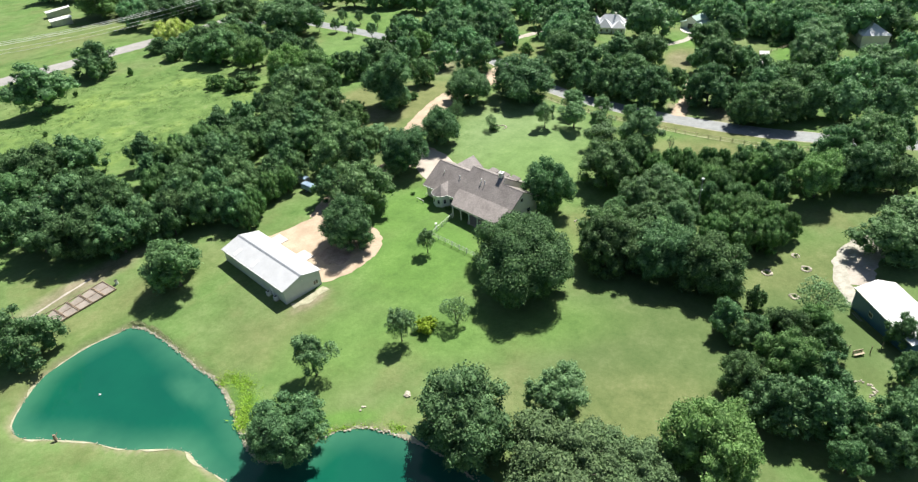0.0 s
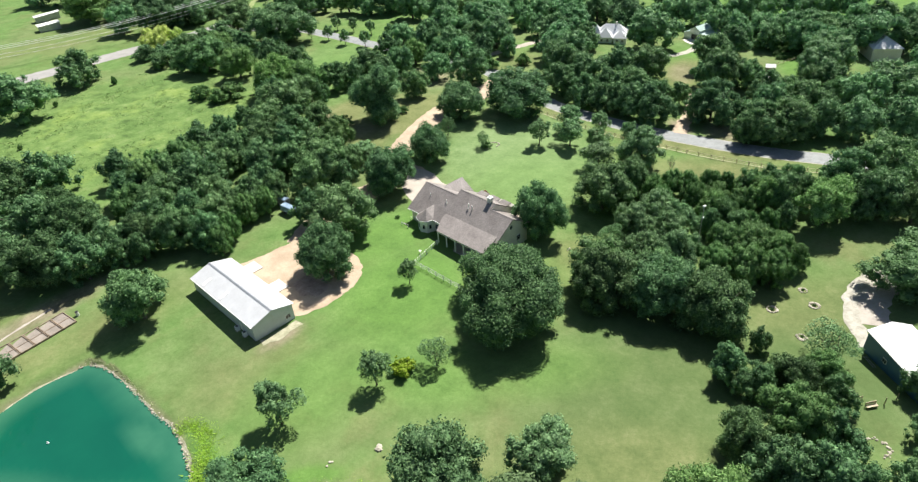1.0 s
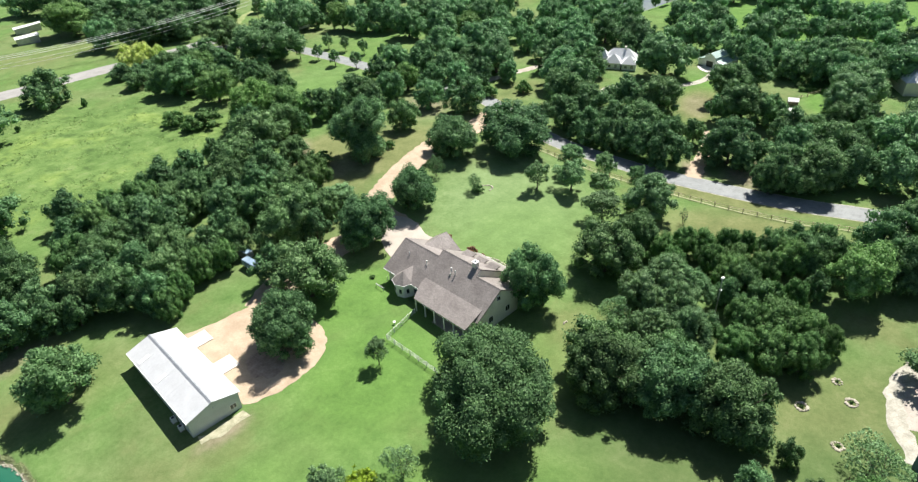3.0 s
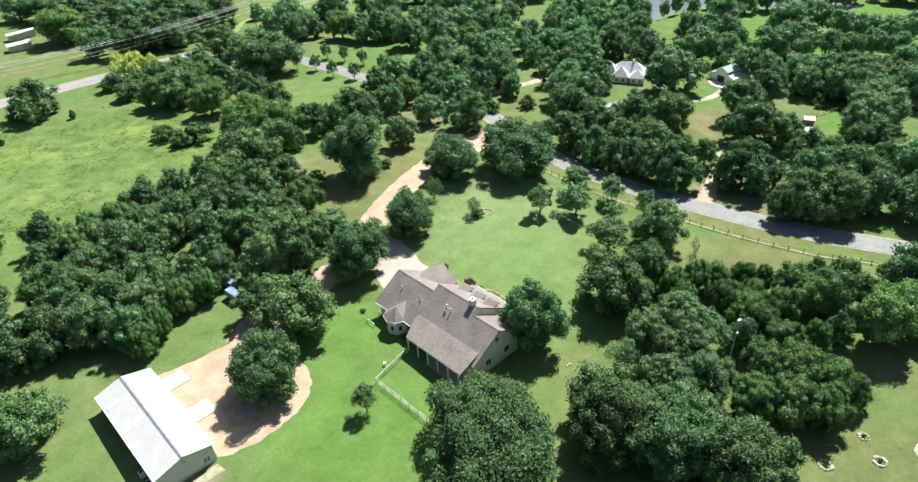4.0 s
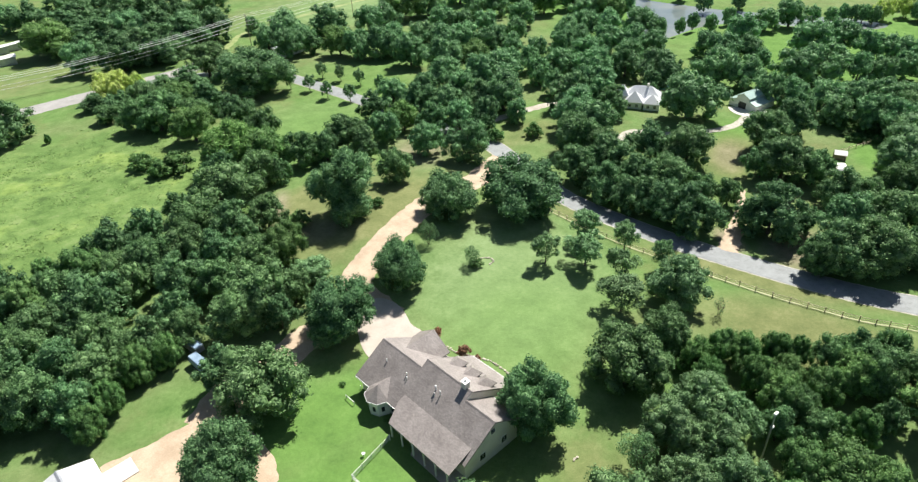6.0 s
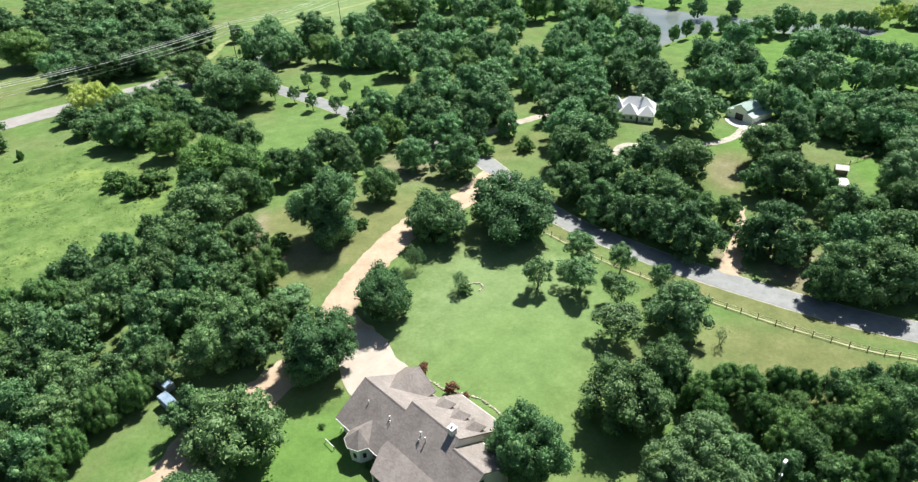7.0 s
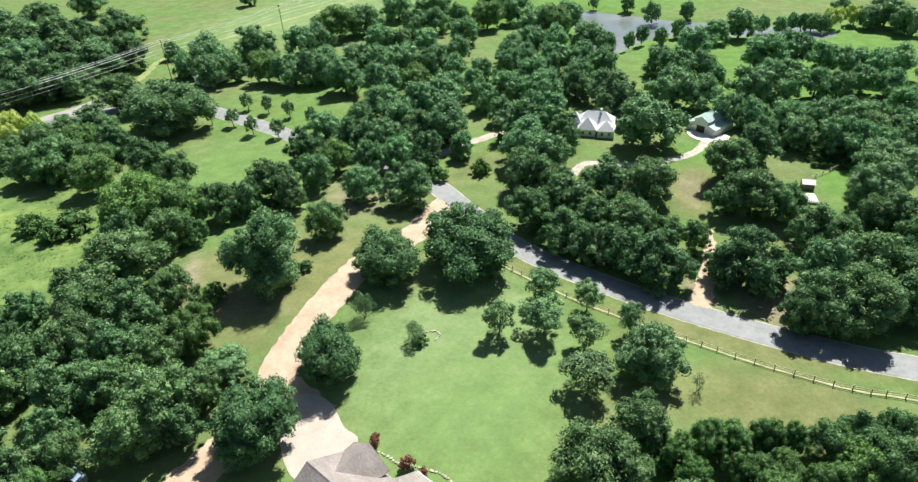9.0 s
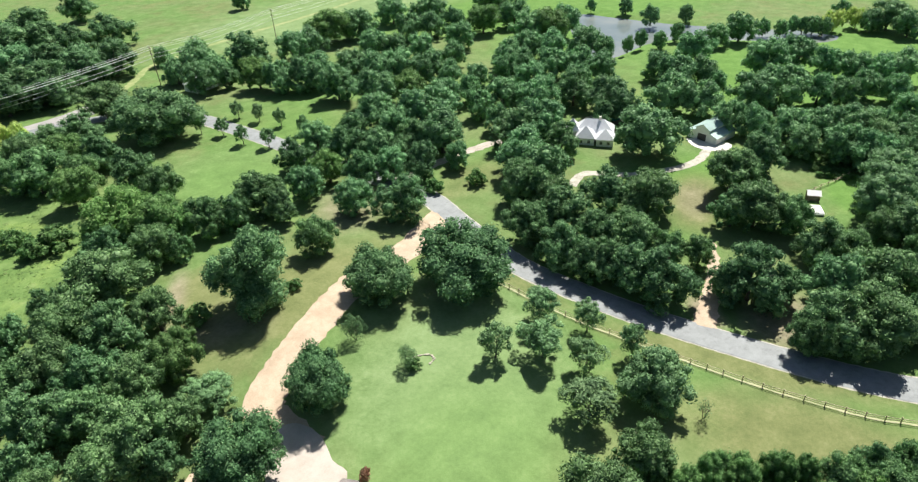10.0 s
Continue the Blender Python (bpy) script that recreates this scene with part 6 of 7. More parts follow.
def stone_row(name, line, label, size, gap, closed=False, group="", loose=0.25):
    """A row of single pale stones."""
    rnd = random.Random(len(line) * 7 + int(line[0][0]))
    o = Vector(at(*line[0]))
    f = thing(name, o, label, "stones", group)
    for q in spline(line, gap, closed):
        x, y = q.x + rnd.uniform(-loose, loose), q.y + rnd.uniform(-loose, loose)
        bm = bmesh.new()
        stone(bm, Vector(at(x, y, 0.08)) - o, size * rnd.uniform(0.7, 1.35), rnd)
        part("stone", bm, M["stone"], f)


def shore_stones():
    """Loose stones along the bank, too many to count."""
    rnd = random.Random(5)
    bm = bmesh.new()
    line = spline(POND, 0.12, True)
    for k, q in enumerate(line):
        rich = noise.noise(Vector((q.x * 0.09, q.y * 0.09, 3.1)))
        side = q.x > 19 and q.y > 60 or q.y < 63
        if rnd.random() < (0.85 if side and rich > -0.25 else 0.14):
            o = abs(rnd.gauss(0.0, 0.5 if side else 0.2)) - 0.1
            t = (line[(k + 1) % len(line)] - q).normalized()
            p = q + Vector((-t.y, t.x)) * o
            stone(bm, (p.x, p.y, POND_Z + 0.12 + rnd.uniform(-0.08, 0.12)), rnd.uniform(0.04, 0.15) * (1.2 if side else 0.7), rnd)
    ob = part("shore_stones", bm, M["stone"])
    tagged(ob, "loose pale stones lining the pond's bank", "stones", kind="stuff")


build_shed()
build_house()
white_fence([(86.0, 89.8), (77.8, 88.1), (78.1, 78.0), (78.3, 70.0)], "white three-rail fence round the back garden")
split_rail_fence(RAIL, "weathered split-rail fence along the lane")
split_rail_fence([(162.2, 139.6), (164.3, 148.4), (166.6, 156.2)], "weathered split-rail fence beside the drive's mouth")
shore_stones()


def reeds(name, line, width, material, label, seed, tall=0.7):
    """Reeds and rank grass along a bank, too many to count."""
    rng = np.random.default_rng(seed)
    c = spline(line, 0.5)
    n = int(5200 * width + 2000)
    k = rng.integers(0, len(c), n)
    xy = np.array([tuple(q) for q in c])[k] + rng.normal(size=(n, 2)) * width * 0.5
    z = np.maximum(land(xy[:, 0], xy[:, 1]) - 0.15, POND_Z)
    d = rng.normal(size=(n, 3)) * [1.0, 1.0, 0.3] + [0, 0, 0.4]
    d *= (tall * rng.uniform(0.3, 1.2, n))[:, None]
    a = rng.uniform(0, math.tau, n)
    w = np.stack([np.cos(a), np.sin(a), a * 0], -1) * rng.uniform(0.05, 0.13, n)[:, None]
    b = np.column_stack([xy, z])
    v = np.stack([b - w, b + w, b + d], 1).reshape(-1, 3)
    ob = from_arrays(name, v, np.arange(n * 3).reshape(-1, 3), material)
    tagged(ob, label, "reeds", kind="stuff")


def meadow_weeds():
    """Ragged weeds and tussocks over the rough meadow, too many to count."""
    rng = np.random.default_rng(12)
    n = 15000
    x, y = rng.uniform(2, 122, n), rng.uniform(158, 275, n)
    k = [noise.fractal(Vector((a * 0.09, b * 0.11, 0.3)), 0.6, 2.1, 6) for a, b in zip(x, y)]
    inside = spots(x, y, [(60, 216, 70, 52, 10, 1.6), (24, 196, 42, 32, 0, 1.4), (96, 205, 28, 28, 40, 1.2)])
    keep = (np.array(k) > rng.uniform(-0.3, 0.5, n)) & (inside > 0.35)
    x, y = x[keep], y[keep]
    n = len(x)
    c = np.column_stack([x, y, land(x, y)])
    size = rng.uniform(0.15, 0.5, n) * (1 + (rng.uniform(size=n) > 0.95))
    v = []
    for j in range(3):
        a = rng.uniform(0, math.tau, n)
        w = np.stack([np.cos(a), np.sin(a), a * 0], -1) * (size * 0.6)[:, None]
        o = np.stack([rng.normal(size=n) * size, rng.normal(size=n) * size, a * 0], -1)
        tip = np.stack([rng.normal(size=n) * 0.6, rng.normal(size=n) * 0.6, rng.uniform(0.2, 0.5, n)], -1) * size[:, None]
        v.append(np.stack([c + o - w, c + o + w, c + o + tip], 1))
    v = np.concatenate(v).reshape(-1, 3)
    ob = from_arrays("meadow_weeds", v, np.arange(len(v)).reshape(-1, 3), M["weed"])
    tagged(ob, "ragged tall weeds and tussocks in the rough meadow", "weeds", kind="stuff")


meadow_weeds()
reeds("yellow_reeds", [(25.9, 84.9), (26.5, 83.2), (26.9, 80.8), (25.6, 78.4), (24.2, 76.0), (22.8, 73.6)], 1.5, M["leaf_lime"], "bright yellow-green reeds on the pond's bank", 4, 0.52)
reeds("bank_grass", [(28.8, 63.4), (31.2, 62.6), (33.8, 60.8), (36.2, 57.8), (37.6, 54.5)], 0.8, M["leaf_lime"], "rank bright green grass on the pond's bank", 5, 0.22)
reeds("bank_grass", [(21.2, 112.4), (23.2, 108.6), (24.2, 101), (24.6, 93)], 0.5, M["reed_dry"], "rank dry grass on the pond's bank", 6, 0.13)


def raised_beds():
    """Timber-edged vegetable beds in a row."""
    for k in range(6):
        x = 9.2 + k * 2.55
        b = thing("raised_bed", at(x, 123.2 + k * 0.38), "timber-edged vegetable bed of bare red-brown soil", "garden bed", "beds in a row", 9)
        part("soil", boxed(-1.1, 1.1, -1.5, 3.3, -0.1, 0.14), M["red_soil"], b)
        part("divider", boxed(-1.1, 1.1, 0.75, 0.87, 0.1, 0.24), M["timber"], b)
        for n, c in (("board", (-1.24, -1.1, -1.6, 3.4)), ("board", (1.1, 1.24, -1.6, 3.4)), ("board", (-1.1, 1.1, -1.6, -1.46)), ("board", (-1.1, 1.1, 3.26, 3.4))):
            part(n, boxed(*c, -0.1, 0.3), M["timber"], b)
    t = thing("water_butt", at(24.3, 125.6), "small pale barrel at the end of the beds", "barrel")
    part("barrel", beam(bmesh.new(), (0, 0, 0), (0, 0, 0.9), 0.32, 0.3, 12), M["white"], t)
    part("lid", beam(bmesh.new(), (0, 0, 0.9), (0, 0, 0.96), 0.33, 0.3, 12), M["dark_metal"], t)
    ribbon("garden_edging", [(7.5, 127.5), (14, 129.6), (21.5, 131.5)], 0.5, M["gravel"], "pale edging strip behind the beds", "edging", 0.06, 0.1)


def blue_shed():
    a, b = Vector((114.7, 13.8)), Vector((106.1, 3.7))
    L = 15.0
    u = (b - a).normalized()
    ang = math.degrees(math.atan2(u.y, u.x))
    s = thing("blue_shed", (a.x, a.y, float(land(111, 9)) - 0.1), "blue metal shed with a bright white gabled roof", "shed", rz=ang)
    D, E, R = 7.4, 4.1, 5.3          # it lies along x from the corner, and back along +y
    for y in (0.0, D - 0.12):
        part("side_wall", boxed(0, L, y, y + 0.12, -0.5, E), M["blue"], s)
    for x in (0.0, L - 0.12):
        bm = bmesh.new()
        o = [(0.12, -0.5), (D - 0.12, -0.5), (D - 0.12, E), (D / 2, R - 0.1), (0.12, E)]
        prism(bm, o, 0, 0.12)
        bmesh.ops.transform(bm, verts=bm.verts[:], matrix=Matrix(((0, 1, 0, x), (1, 0, 0, 0), (0, 0, 1, 0), (0, 0, 0, 1))))
        bmesh.ops.recalc_face_normals(bm, faces=bm.faces[:])
        part("end_wall", bm, M["blue"], s)
    for y0, y1 in ((-0.3, D / 2), (D + 0.3, D / 2)):
        bm = bmesh.new()
        z = E - (R - E) / (D / 2) * 0.3
        plate(bm, [(-0.3, y0, z), (L + 0.3, y0, z), (L + 0.3, y1, R), (-0.3, y1, R)], 0.1)
        bmesh.ops.recalc_face_normals(bm, faces=bm.faces[:])
        part("roof_slope", bm, M["skylight"], s)
    part("eave_trim", boxed(-0.3, L + 0.3, -0.36, -0.28, E - 0.22, E - 0.02), M["white"], s)
    window_part(s, 5.0, 0, 1.8, 1.0, 0.9, "-y")
    l = thing("ladder", at(111.6, 11.7), "pale ladder lying along the shed wall", "ladder", rz=ang)
    for y in (0, 0.4):
        part("stile", boxed(-1.8, 1.8, y - 0.03, y + 0.03, 0.02, 0.1), M["grey_metal"], l)
    for k in range(7):
        part("rung", boxed(-1.5 + k * 0.5 - 0.02, -1.5 + k * 0.5 + 0.02, 0.03, 0.37, 0.04, 0.08), M["grey_metal"], l)


def bench_and_posts():
    b = thing("bench", at(100.6, 8.6), "pale wooden bench with a backrest on grass", "bench", rz=-35)
    part("seat", boxed(-0.95, 0.95, -0.3, 0.25, 0.42, 0.5), M["rail_wood"], b)
    part("backrest", boxed(-0.95, 0.95, 0.3, 0.37, 0.55, 1.0), M["rail_wood"], b)
    for x in (-0.8, 0.8):
        for y in (-0.22, 0.3):
            part("leg", boxed(x - 0.05, x + 0.05, y - 0.05, y + 0.05, 0, 0.55 if y > 0 else 0.42), M["timber"], b)
    f = thing("wire_fence", at(104.5, 17.5), "thin old fence with dark posts beside the thicket", "fence")
    o = Vector(f.matrix_basis.translation)
    prev = None
    for x, y in ((105.5, 19.5), (103.6, 15.4), (101.8, 12.2), (100.9, 10.2)):
        p = Vector(at(x, y)) - o
        part("post", beam(bmesh.new(), p - Vector((0, 0, 0.3)), p + Vector((0, 0, 1.35)), 0.08, 0.07, 7), M["timber"], f)
        if prev is not None:
            part("rail", beam(bmesh.new(), prev + Vector((0, 0, 0.95)), p + Vector((0, 0, 0.95)), 0.05, 0.05, 5), M["rail_wood"], f)
        prev = p
    for x, y in ((102.6, 7.3), (104.9, 6.2)):
        p = thing("wooden_post", at(x, y), "dark weathered wooden post in the grass", "post", "posts by the bench")
        part("shaft", beam(bmesh.new(), (0, 0, -0.3), (0, 0, 1.5), 0.09, 0.08, 8), M["timber"], p)
    for x, y, r in ((116.0, 29.8, 0.9), (122.2, 24.3, 0.85), (111.6, 22.8, 0.8), (125.4, 27.6, 0.7)):
        ring = [(x + r * math.cos(k * math.tau / 8), y + r * math.sin(k * math.tau / 8)) for k in range(8)]
        stone_row("stone_ring", ring, "small ring of pale stones on the grass", 0.24, 0.4, True, "stone rings", 0.05)
        plant("bush", x, y, r * 0.45, 0.5, "tiny green shrub inside a stone ring")
    stone_row("stone_pile", [(92.0 + 1.9 * math.cos(radians(a)), 5.6 + 1.7 * math.sin(radians(a))) for a in range(-130, 131, 14)], "crescent of pale stones on the grass", 0.2, 0.3, False, "", 0.3)
    stone_row("tree_ring", [(64.0 + 1.5 * math.cos(radians(a)), 99.6 + 1.5 * math.sin(radians(a))) for a in range(0, 360, 20)], "ring of white stones round the pad tree", 0.24, 0.4, True, "", 0.05)
    stone_row("boulder_group", [(43.6, 59.0), (42.9, 58.6)], "two flat pale boulders lying on the lawn", 0.6, 0.8, False, "", 0.2)
    stone_row("bed_edging", [(104.0, 102.9), (105.9, 100.3), (106.5, 96.6), (107.9, 93.9), (109.2, 90.9), (109.3, 86.7), (108.6, 83.6), (108.1, 81.6)], "curved edging of white stones before the house", 0.24, 0.5, False, "", 0.1)
    stone_row("flower_ring", [(129.0, 114.2), (130.4, 113.5), (131.4, 112.5), (131.2, 111.3), (129.9, 111.1)], "arc of white stones beside a small lawn tree", 0.22, 0.4, False, "", 0.06)
    for x, y, r, h in ((106.5, 101.7, 1.1, 2.4), (106.9, 95.2, 1.2, 2.2), (107.8, 92.7, 0.7, 1.2)):
        plant("redbush", x, y, r, h, "", "bushes before the house")
    for x, y, r, h in ((108.8, 83.2, 0.9, 1.2), (88.3, 92.6, 0.5, 0.8), (88.0, 93.4, 0.5, 0.8)):
        plant("bush", x, y, r, h, "", "bushes before the house")


def utility_pole(x, y, h, arms, label, turn=0.0):
    p = thing("utility_pole", at(x, y), label, "pole", "poles", turn)
    part("shaft", beam(bmesh.new(), (0, 0, -0.5), (0, 0, h), 0.17, 0.12, 8), M["timber"], p)
    for z in arms:
        a = part("crossarm", boxed(-1.5, 1.5, -0.07, 0.07, z - 0.08, z + 0.08), M["timber"], p)
        for u in (-1.35, -0.5, 0.5, 1.35):
            part("insulator", beam(bmesh.new(), (u, 0, z + 0.08), (u, 0, z + 0.28), 0.06, 0.04, 6), M["white"], a)
    return p


def power_line():
    d = Vector((math.cos(radians(173)), math.sin(radians(173)), 0))
    n = Vector((-d.y, d.x, 0))
    a = Vector((175.6, 296.8, 0))
    turn = math.degrees(math.atan2(n.y, n.x))
    stands = [(a + d * 130, 9.0), (a, 15.0), (Vector((237.6, 309, 0)), 15.0), (Vector((330, 330, 0)), 15.0)]
    tops = []
    for p, h in stands:
        utility_pole(p.x, p.y, h, (h - 0.6, h - 2.8), "tall wooden utility pole with crossarms and wires", turn)
        tops.append((p, float(land(p.x, p.y)) + h))
    for (p, zp), (q, zq) in zip(tops, tops[1:]):
        sag = 13.0 if p is stands[0][0] else 5.0
        for u, dz in ((-1.35, -0.2), (-0.5, -0.6), (1.35, -0.9), (0.5, -2.9), (0.0, -4.4)):
            crv = bpy.data.curves.new("power_cable", "CURVE")
            crv.dimensions, crv.bevel_depth, crv.bevel_resolution = "3D", (0.085 if -1 < dz < -0.4 else 0.05) if p is stands[0][0] else 0.035, 1
            sp = crv.splines.new("POLY")
            sp.points.add(20)
            for k in range(21):
                t = k / 20
                c = p.lerp(q, t) + n * u
                sp.points[k].co = (c.x, c.y, zp + (zq - zp) * t + dz - sag * t * (1 - t), 1)
            ob = new("power_cable", crv)
            crv.materials.append(M["wire"])
            tagged(ob, "thin grey power cable sagging between poles", "cable", "cables")


def yard_lamp():
    p = thing("lamp_pole", at(124.2, 49.4), "tall grey pole with white floodlights among the trees", "pole")
    part("shaft", beam(bmesh.new(), (0, 0, -0.3), (0, 0, 10.5), 0.16, 0.11, 8), M["grey_metal"], p)
    for z, x in ((10.4, 0.3), (10.6, -0.2), (7.6, 0.25)):
        part("floodlight", boxed(x - 0.25, x + 0.25, -0.2, 0.2, z - 0.15, z + 0.2, bevel=0.04), M["white"], p)


def trailer(x, y, rz, label, col):
    t = thing("utility_trailer", at(x, y), label, "trailer", "trailers under the trees", rz)
    part("body", boxed(-2.0, 2.0, -0.9, 0.9, 0.55, 1.9, bevel=0.12), M[col], t)
    part("roof", boxed(-1.9, 1.9, -0.8, 0.8, 1.9, 2.0, bevel=0.04), M["faded_blue"], t)
    part("drawbar", boxed(2.0, 3.2, -0.05, 0.05, 0.5, 0.6), M["dark_metal"], t)
    for yy in (-0.95, 0.95):
        w = part("wheel", beam(bmesh.new(), (0.1, yy - 0.1, 0.33), (0.1, yy + 0.1, 0.33), 0.33, 0.33, 14), M["dark_metal"], t)
        part("rim", beam(bmesh.new(), (0.1, yy - 0.11, 0.33), (0.1, yy + 0.11, 0.33), 0.17, 0.17, 10), M["grey_metal"], w)


def hip_house(name, x, y, rz, w, d, e, r, wall, roof, label, openings=()):
    """A block with a hipped roof; w along x, d along y, eaves e, ridge r."""
    b = thing(name, at(x, y), label, "house", rz=rz)
    part("wall", boxed(-w / 2, w / 2, -d / 2, d / 2, -0.5, e), M[wall], b)
    k = d / 2
    bm = bmesh.new()
    o = 0.4
    c = [bm.verts.new(p) for p in ((-w / 2 - o, -d / 2 - o, e), (w / 2 + o, -d / 2 - o, e), (w / 2 + o, d / 2 + o, e), (-w / 2 - o, d / 2 + o, e))]
    q = max(w / 2 - k, 0.2)
    t = [bm.verts.new((-q, 0, r)), bm.verts.new((q, 0, r))]
    for f in ((c[0], c[1], t[1], t[0]), (c[1], c[2], t[1]), (c[2], c[3], t[0], t[1]), (c[3], c[0], t[0]), (c[3], c[2], c[1], c[0])):
        bm.faces.new(f)
    part("roof", bm, M[roof], b)
    for ox, oy, face, ww, hh in openings:
        window_part(b, ox, oy, 1.6, ww, hh, face)
    return b


def far_buildings():
    m = thing("manor_house", at(230.5, 139.5), "large far house with many steep pale metal roofs", "house", rz=-62)
    m.matrix_basis = m.matrix_basis @ Matrix.Scale(0.74, 4)
    for nm, cx, cy, w, d, e, r in (("main", 0, 3.5, 15, 8, 3.4, 7.6), ("wing", -3.0, -2.5, 7.0, 6.5, 3.1, 6.9), ("wing", 4.6, -3.0, 6.6, 6.5, 3.0, 6.2), ("tower", -8.6, 1.5, 5.4, 5.4, 4.0, 8.2)):
        part("wall", boxed(cx - w / 2, cx + w / 2, cy - d / 2, cy + d / 2, -0.5, e), M["white"], m)
        bm = bmesh.new()
        o, q = 0.4, max(w / 2 - d / 2, 0.15)
        c = [bm.verts.new((cx + sx * (w / 2 + o), cy + sy * (d / 2 + o), e)) for sx, sy in ((-1, -1), (1, -1), (1, 1), (-1, 1))]
        t = [bm.verts.new((cx - q, cy, r)), bm.verts.new((cx + q, cy, r))]
        for f in ((c[0], c[1], t[1], t[0]), (c[1], c[2], t[1]), (c[2], c[3], t[0], t[1]), (c[3], c[0], t[0]), (c[3], c[2], c[1], c[0])):
            bm.faces.new(f)
        part("roof", bm, M["manor_roof"], m)
    for x, y in ((-4.6, -5.75), (-1.6, -5.75), (3.2, -6.25), (6.0, -6.25)):
        window_part(m, x, y, 1.6, 1.2, 1.4, "-y")
    part("chimney", boxed(1.6, 2.5, 3.0, 3.9, 5.0, 8.6), M["siding"], m)
    p = thing("swimming_pool", at(248, 144.0, 0.05), "turquoise swimming pool with a pale stone deck", "pool", rz=-20)
    part("deck", boxed(-7, 7, -5, 5, -0.3, 0.08), M["concrete"], p)
    part("water", boxed(-4.5, 4.5, -2.6, 2.6, 0.02, 0.13), M["pool"], p)
    # barn, its gable towards the lane
    b = thing("barn", at(253.5, 113.5), "white barn with a raised pale green metal roof", "barn", rz=-100)
    b.matrix_basis = b.matrix_basis @ Matrix.Scale(0.8, 4)
    part("centre_wall", prism(bmesh.new(), [(-2.8, -0.4), (2.8, -0.4), (2.8, 4.8), (0, 6.3), (-2.8, 4.8)], -6, 6), M["white"], b)
    for sg in (-1, 1):
        part("lean_to", prism(bmesh.new(), [(sg * 2.8, -0.4), (sg * 6, -0.4), (sg * 6, 2.6), (sg * 2.8, 3.7)], -6, 6), M["white"], b)
        part("roof_slope", prism(bmesh.new(), [(0, 6.5), (sg * 3.1, 4.85), (sg * 3.1, 4.72), (0, 6.36)], -6.4, 6.4), M["barn_roof"], b)
        part("lean_to_roof", prism(bmesh.new(), [(sg * 2.8, 3.95), (sg * 6.4, 2.7), (sg * 6.4, 2.56), (sg * 2.8, 3.8)], -6.4, 6.4), M["barn_roof"], b)
    # dark panels on the closed walls stand in for the shade inside open doorways
    bmx = boxed(-6.08, -6.0, -2.2, 2.2, 0, 2.3)
    part("open_door", bmx, M["dark_metal"], b, "dark panel standing in for the shade inside a doorway")
    for y in (-3.4, 3.4):
        part("stable_door", boxed(-6.1, -6.0, y - 0.7, y + 0.7, 0, 2.1), M["grey_metal"], b)
    part("open_door", boxed(-1.7, 1.7, -6.06, -6.0, 0, 2.8), M["dark_metal"], b, "dark panel standing in for the shade inside a doorway")
    patch("barn_apron", [(244.5, 107.5), (243.5, 113.5), (247.5, 118.0), (250.2, 113), (251.5, 106.8), (248, 105.5)], M["white_concrete"], "pale concrete yard before the barn", "pavement", 0.1, 0.1)
    s = thing("garden_hut", at(232.5, 78.7), "small tan garden hut with a white roof", "hut", rz=25)
    s.matrix_basis = s.matrix_basis @ Matrix.Scale(0.8, 4)
    part("wall", prism(bmesh.new(), [(-1.5, -0.3), (1.5, -0.3), (1.5, 2.0), (0, 2.8), (-1.5, 2.0)], -1.8, 1.8), M["timber"], s)
    part("roof", prism(bmesh.new(), [(-1.8, 1.9), (0, 2.95), (1.8, 1.9), (0, 2.8)], -2.0, 2.0), M["white"], s)
    t = thing("white_tarpaulin", at(226.6, 76.0), "crumpled white tarpaulin over a low stack", "tarpaulin", rz=30)
    part("sheet", boxed(-2.2, 2.2, -1.4, 1.4, 0, 0.8, bevel=0.3), M["white"], t)
    for x, y, w, d, rz in ((94.8, 357, 9, 5, -8), (98, 377, 6, 4, -8), (104, 379, 5, 3.5, -8)):
        u = thing("far_trailer_home", at(x, y), "small far white flat-roofed building on grass", "building", "far white buildings", rz)
        part("wall", prism(bmesh.new(), [(-w / 2, -0.3), (w / 2, -0.3), (w / 2, 3.0), (-w / 2, 2.55)], -d / 2, d / 2), M["grey_metal"], u)
        part("roof", prism(bmesh.new(), [(-w / 2 - 0.4, 2.62), (-w / 2 - 0.4, 2.74), (w / 2 + 0.4, 3.24), (w / 2 + 0.4, 3.12)], -d / 2 - 0.4, d / 2 + 0.4), M["white"], u)
    hip_house("far_farmhouse", 184.5, 280.5, 10, 12, 7, 3, 4.8, "white", "silver_roof", "far pale farmhouse half hidden by trees", ((-3, -3.5, "-y", 1.4, 1.4), (3, -3.5, "-y", 1.4, 1.4)))
    hip_house("far_farmhouse", 246, 300, 10, 12, 8, 3, 5.0, "siding", "silver_roof", "far pale farmhouse half hidden by trees", ((-3, -4, "-y", 1.4, 1.4),))
    hip_house("far_farmhouse", 268, 56, 35, 13, 9, 4.5, 7.5, "siding", "silver_roof", "far pale-roofed house half hidden by trees", ((-3, -4.5, "-y", 1.4, 1.4), (3, -4.5, "-y", 1.4, 1.4)))
    r = thing("rusty_car_body", at(99.5, 206.5), "old rust-red machine half buried in bushes", "machine", rz=30)
    part("body", boxed(-1.3, 1.3, -0.7, 0.7, 0.2, 1.0, bevel=0.15), M["rust"], r)
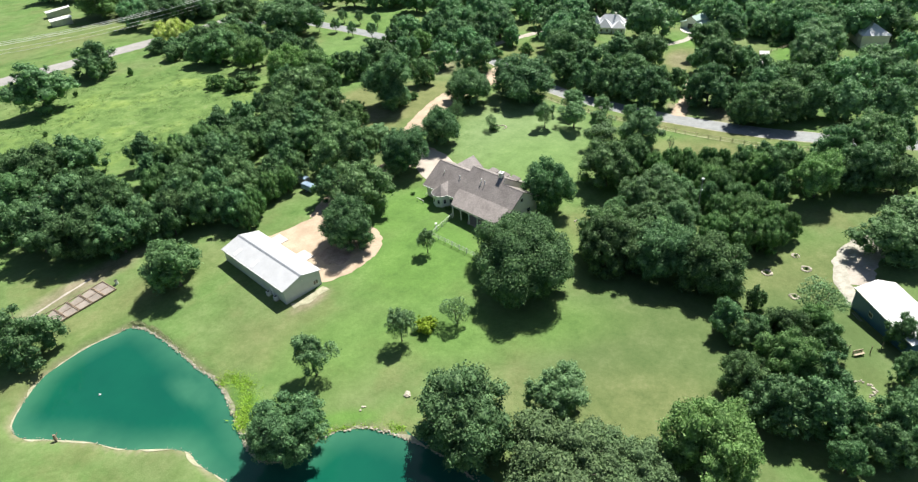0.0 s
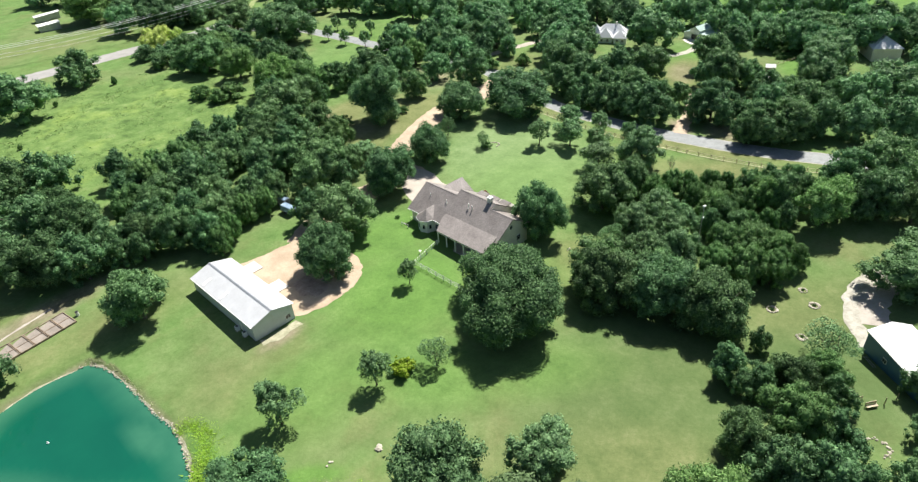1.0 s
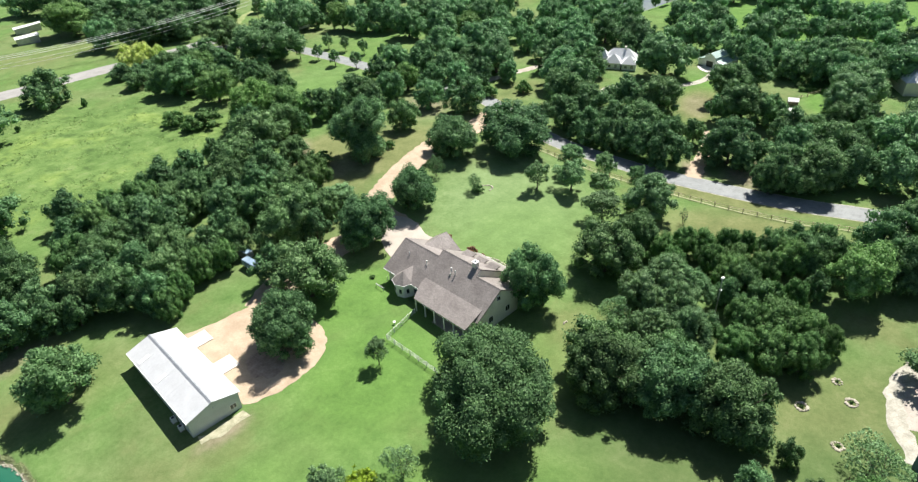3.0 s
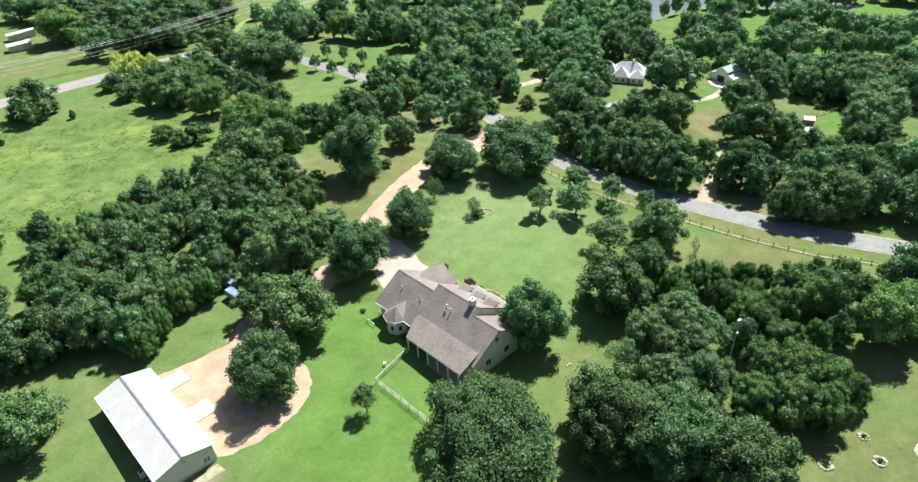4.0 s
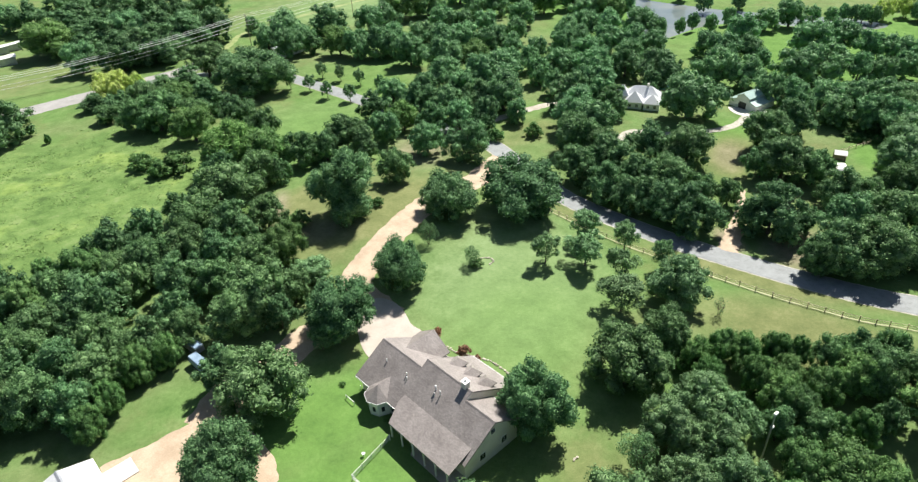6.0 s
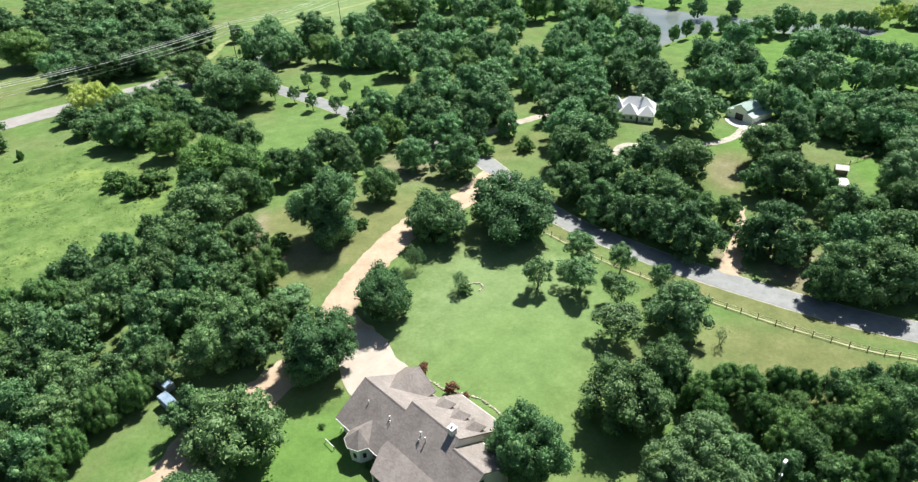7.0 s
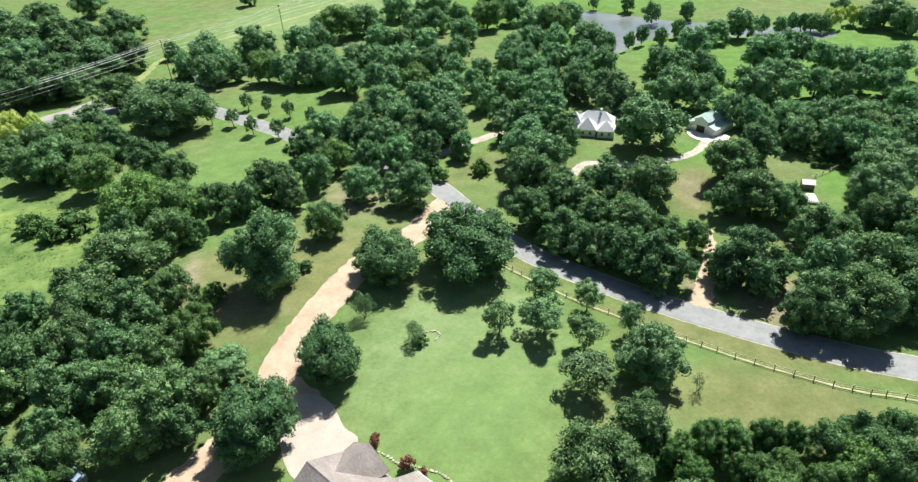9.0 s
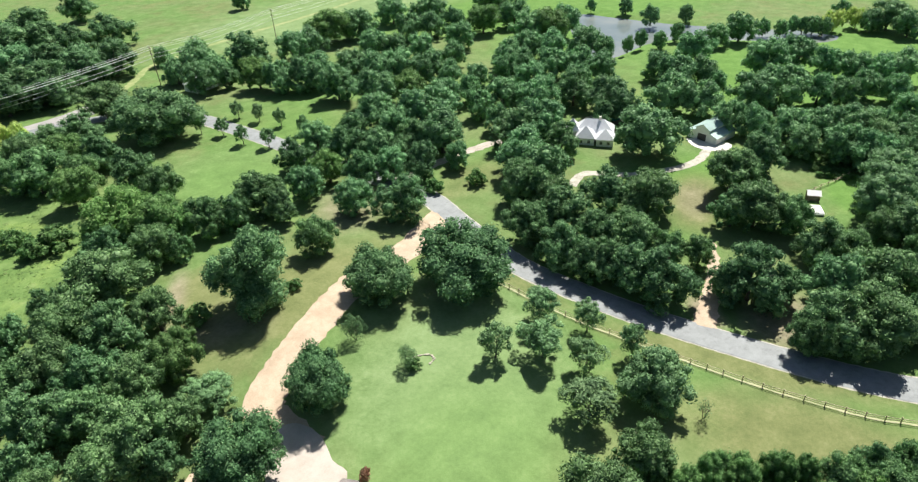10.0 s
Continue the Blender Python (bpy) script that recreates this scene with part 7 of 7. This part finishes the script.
    part("cab", boxed(-0.6, 0.7, -0.6, 0.6, 1.0, 1.6, bevel=0.15), M["rust"], r)


raised_beds()
blue_shed()
bench_and_posts()
power_line()
yard_lamp()
trailer(73.6, 130.2, 100, "small blue-grey trailer parked under trees", "grey_metal")
trailer(72.4, 125.6, 95, "small pale blue trailer parked under trees", "faded_blue")
far_buildings()


def garden_rows():
    """Rows of bushy vegetables beside the hut, and a low rail fence."""
    for k in range(5):
        for j in range(5):
            x, y = 245.5 + 3.0 * k + 1.7 * j * 0.5, 81.2 + 1.9 * k - 2.0 * j * 0.95
            plant("bush", x, y, 1.3, 1.5, "leafy vegetable bush in a garden row", "vegetable rows")
    split_rail_fence([(233.9, 80.6), (242, 77.8), (250.3, 75.2)], "low weathered fence beside the vegetable rows")


garden_rows()
plant("bush", 87.5, 104.2, 0.7, 0.7, "small low plant on the lawn")
b = thing("bird_bath", at(81.4, 90.3), "small white bird bath by the garden fence", "bird bath")
b.matrix_basis = b.matrix_basis @ Matrix.Scale(0.7, 4)
part("stem", beam(bmesh.new(), (0, 0, -0.05), (0, 0, 0.75), 0.14, 0.08, 10), M["white"], b)
part("bowl", beam(bmesh.new(), (0, 0, 0.72), (0, 0, 0.86), 0.18, 0.4, 14), M["white"], b)
for x, y in ((103.3, 68.3), (36.1, 61.9)):
    stone_row("pale_stones", [(x, y), (x + 0.5, y + 0.2), (x + 0.9, y - 0.1)], "few flat pale stones lying in the grass", 0.26, 0.45, False, "", 0.15)
h = thing("wooden_stump", at(1.1, 93.9), "dark weathered stump on the pond's bank", "stump")
part("stump", beam(bmesh.new(), (0, 0, -0.2), (0.05, 0.1, 0.9), 0.3, 0.2, 9), M["timber"], h)
part("branch", beam(bmesh.new(), (0, 0, 0.3), (0.6, 0.3, 0.8), 0.1, 0.05, 6), M["timber"], h)
for x, y, r, h in ((83.2, 253.3, 1.2, 3.2), (60.8, 247.1, 1.0, 2.0), (41.8, 218.8, 0.9, 1.6)):
    plant("bush", x, y, r, h, "lone dark shrub in the rough meadow", "meadow shrubs")

a = thing("pond_aerator", (9.6, 98.6, POND_Z), "small white aerator float on the pond", "float")
part("float", beam(bmesh.new(), (0, 0, -0.1), (0, 0, 0.1), 0.22, 0.2, 14), M["barn_wall"], a)
part("nozzle", beam(bmesh.new(), (0, 0, 0.12), (0, 0, 0.35), 0.1, 0.06, 8), M["white"], a)
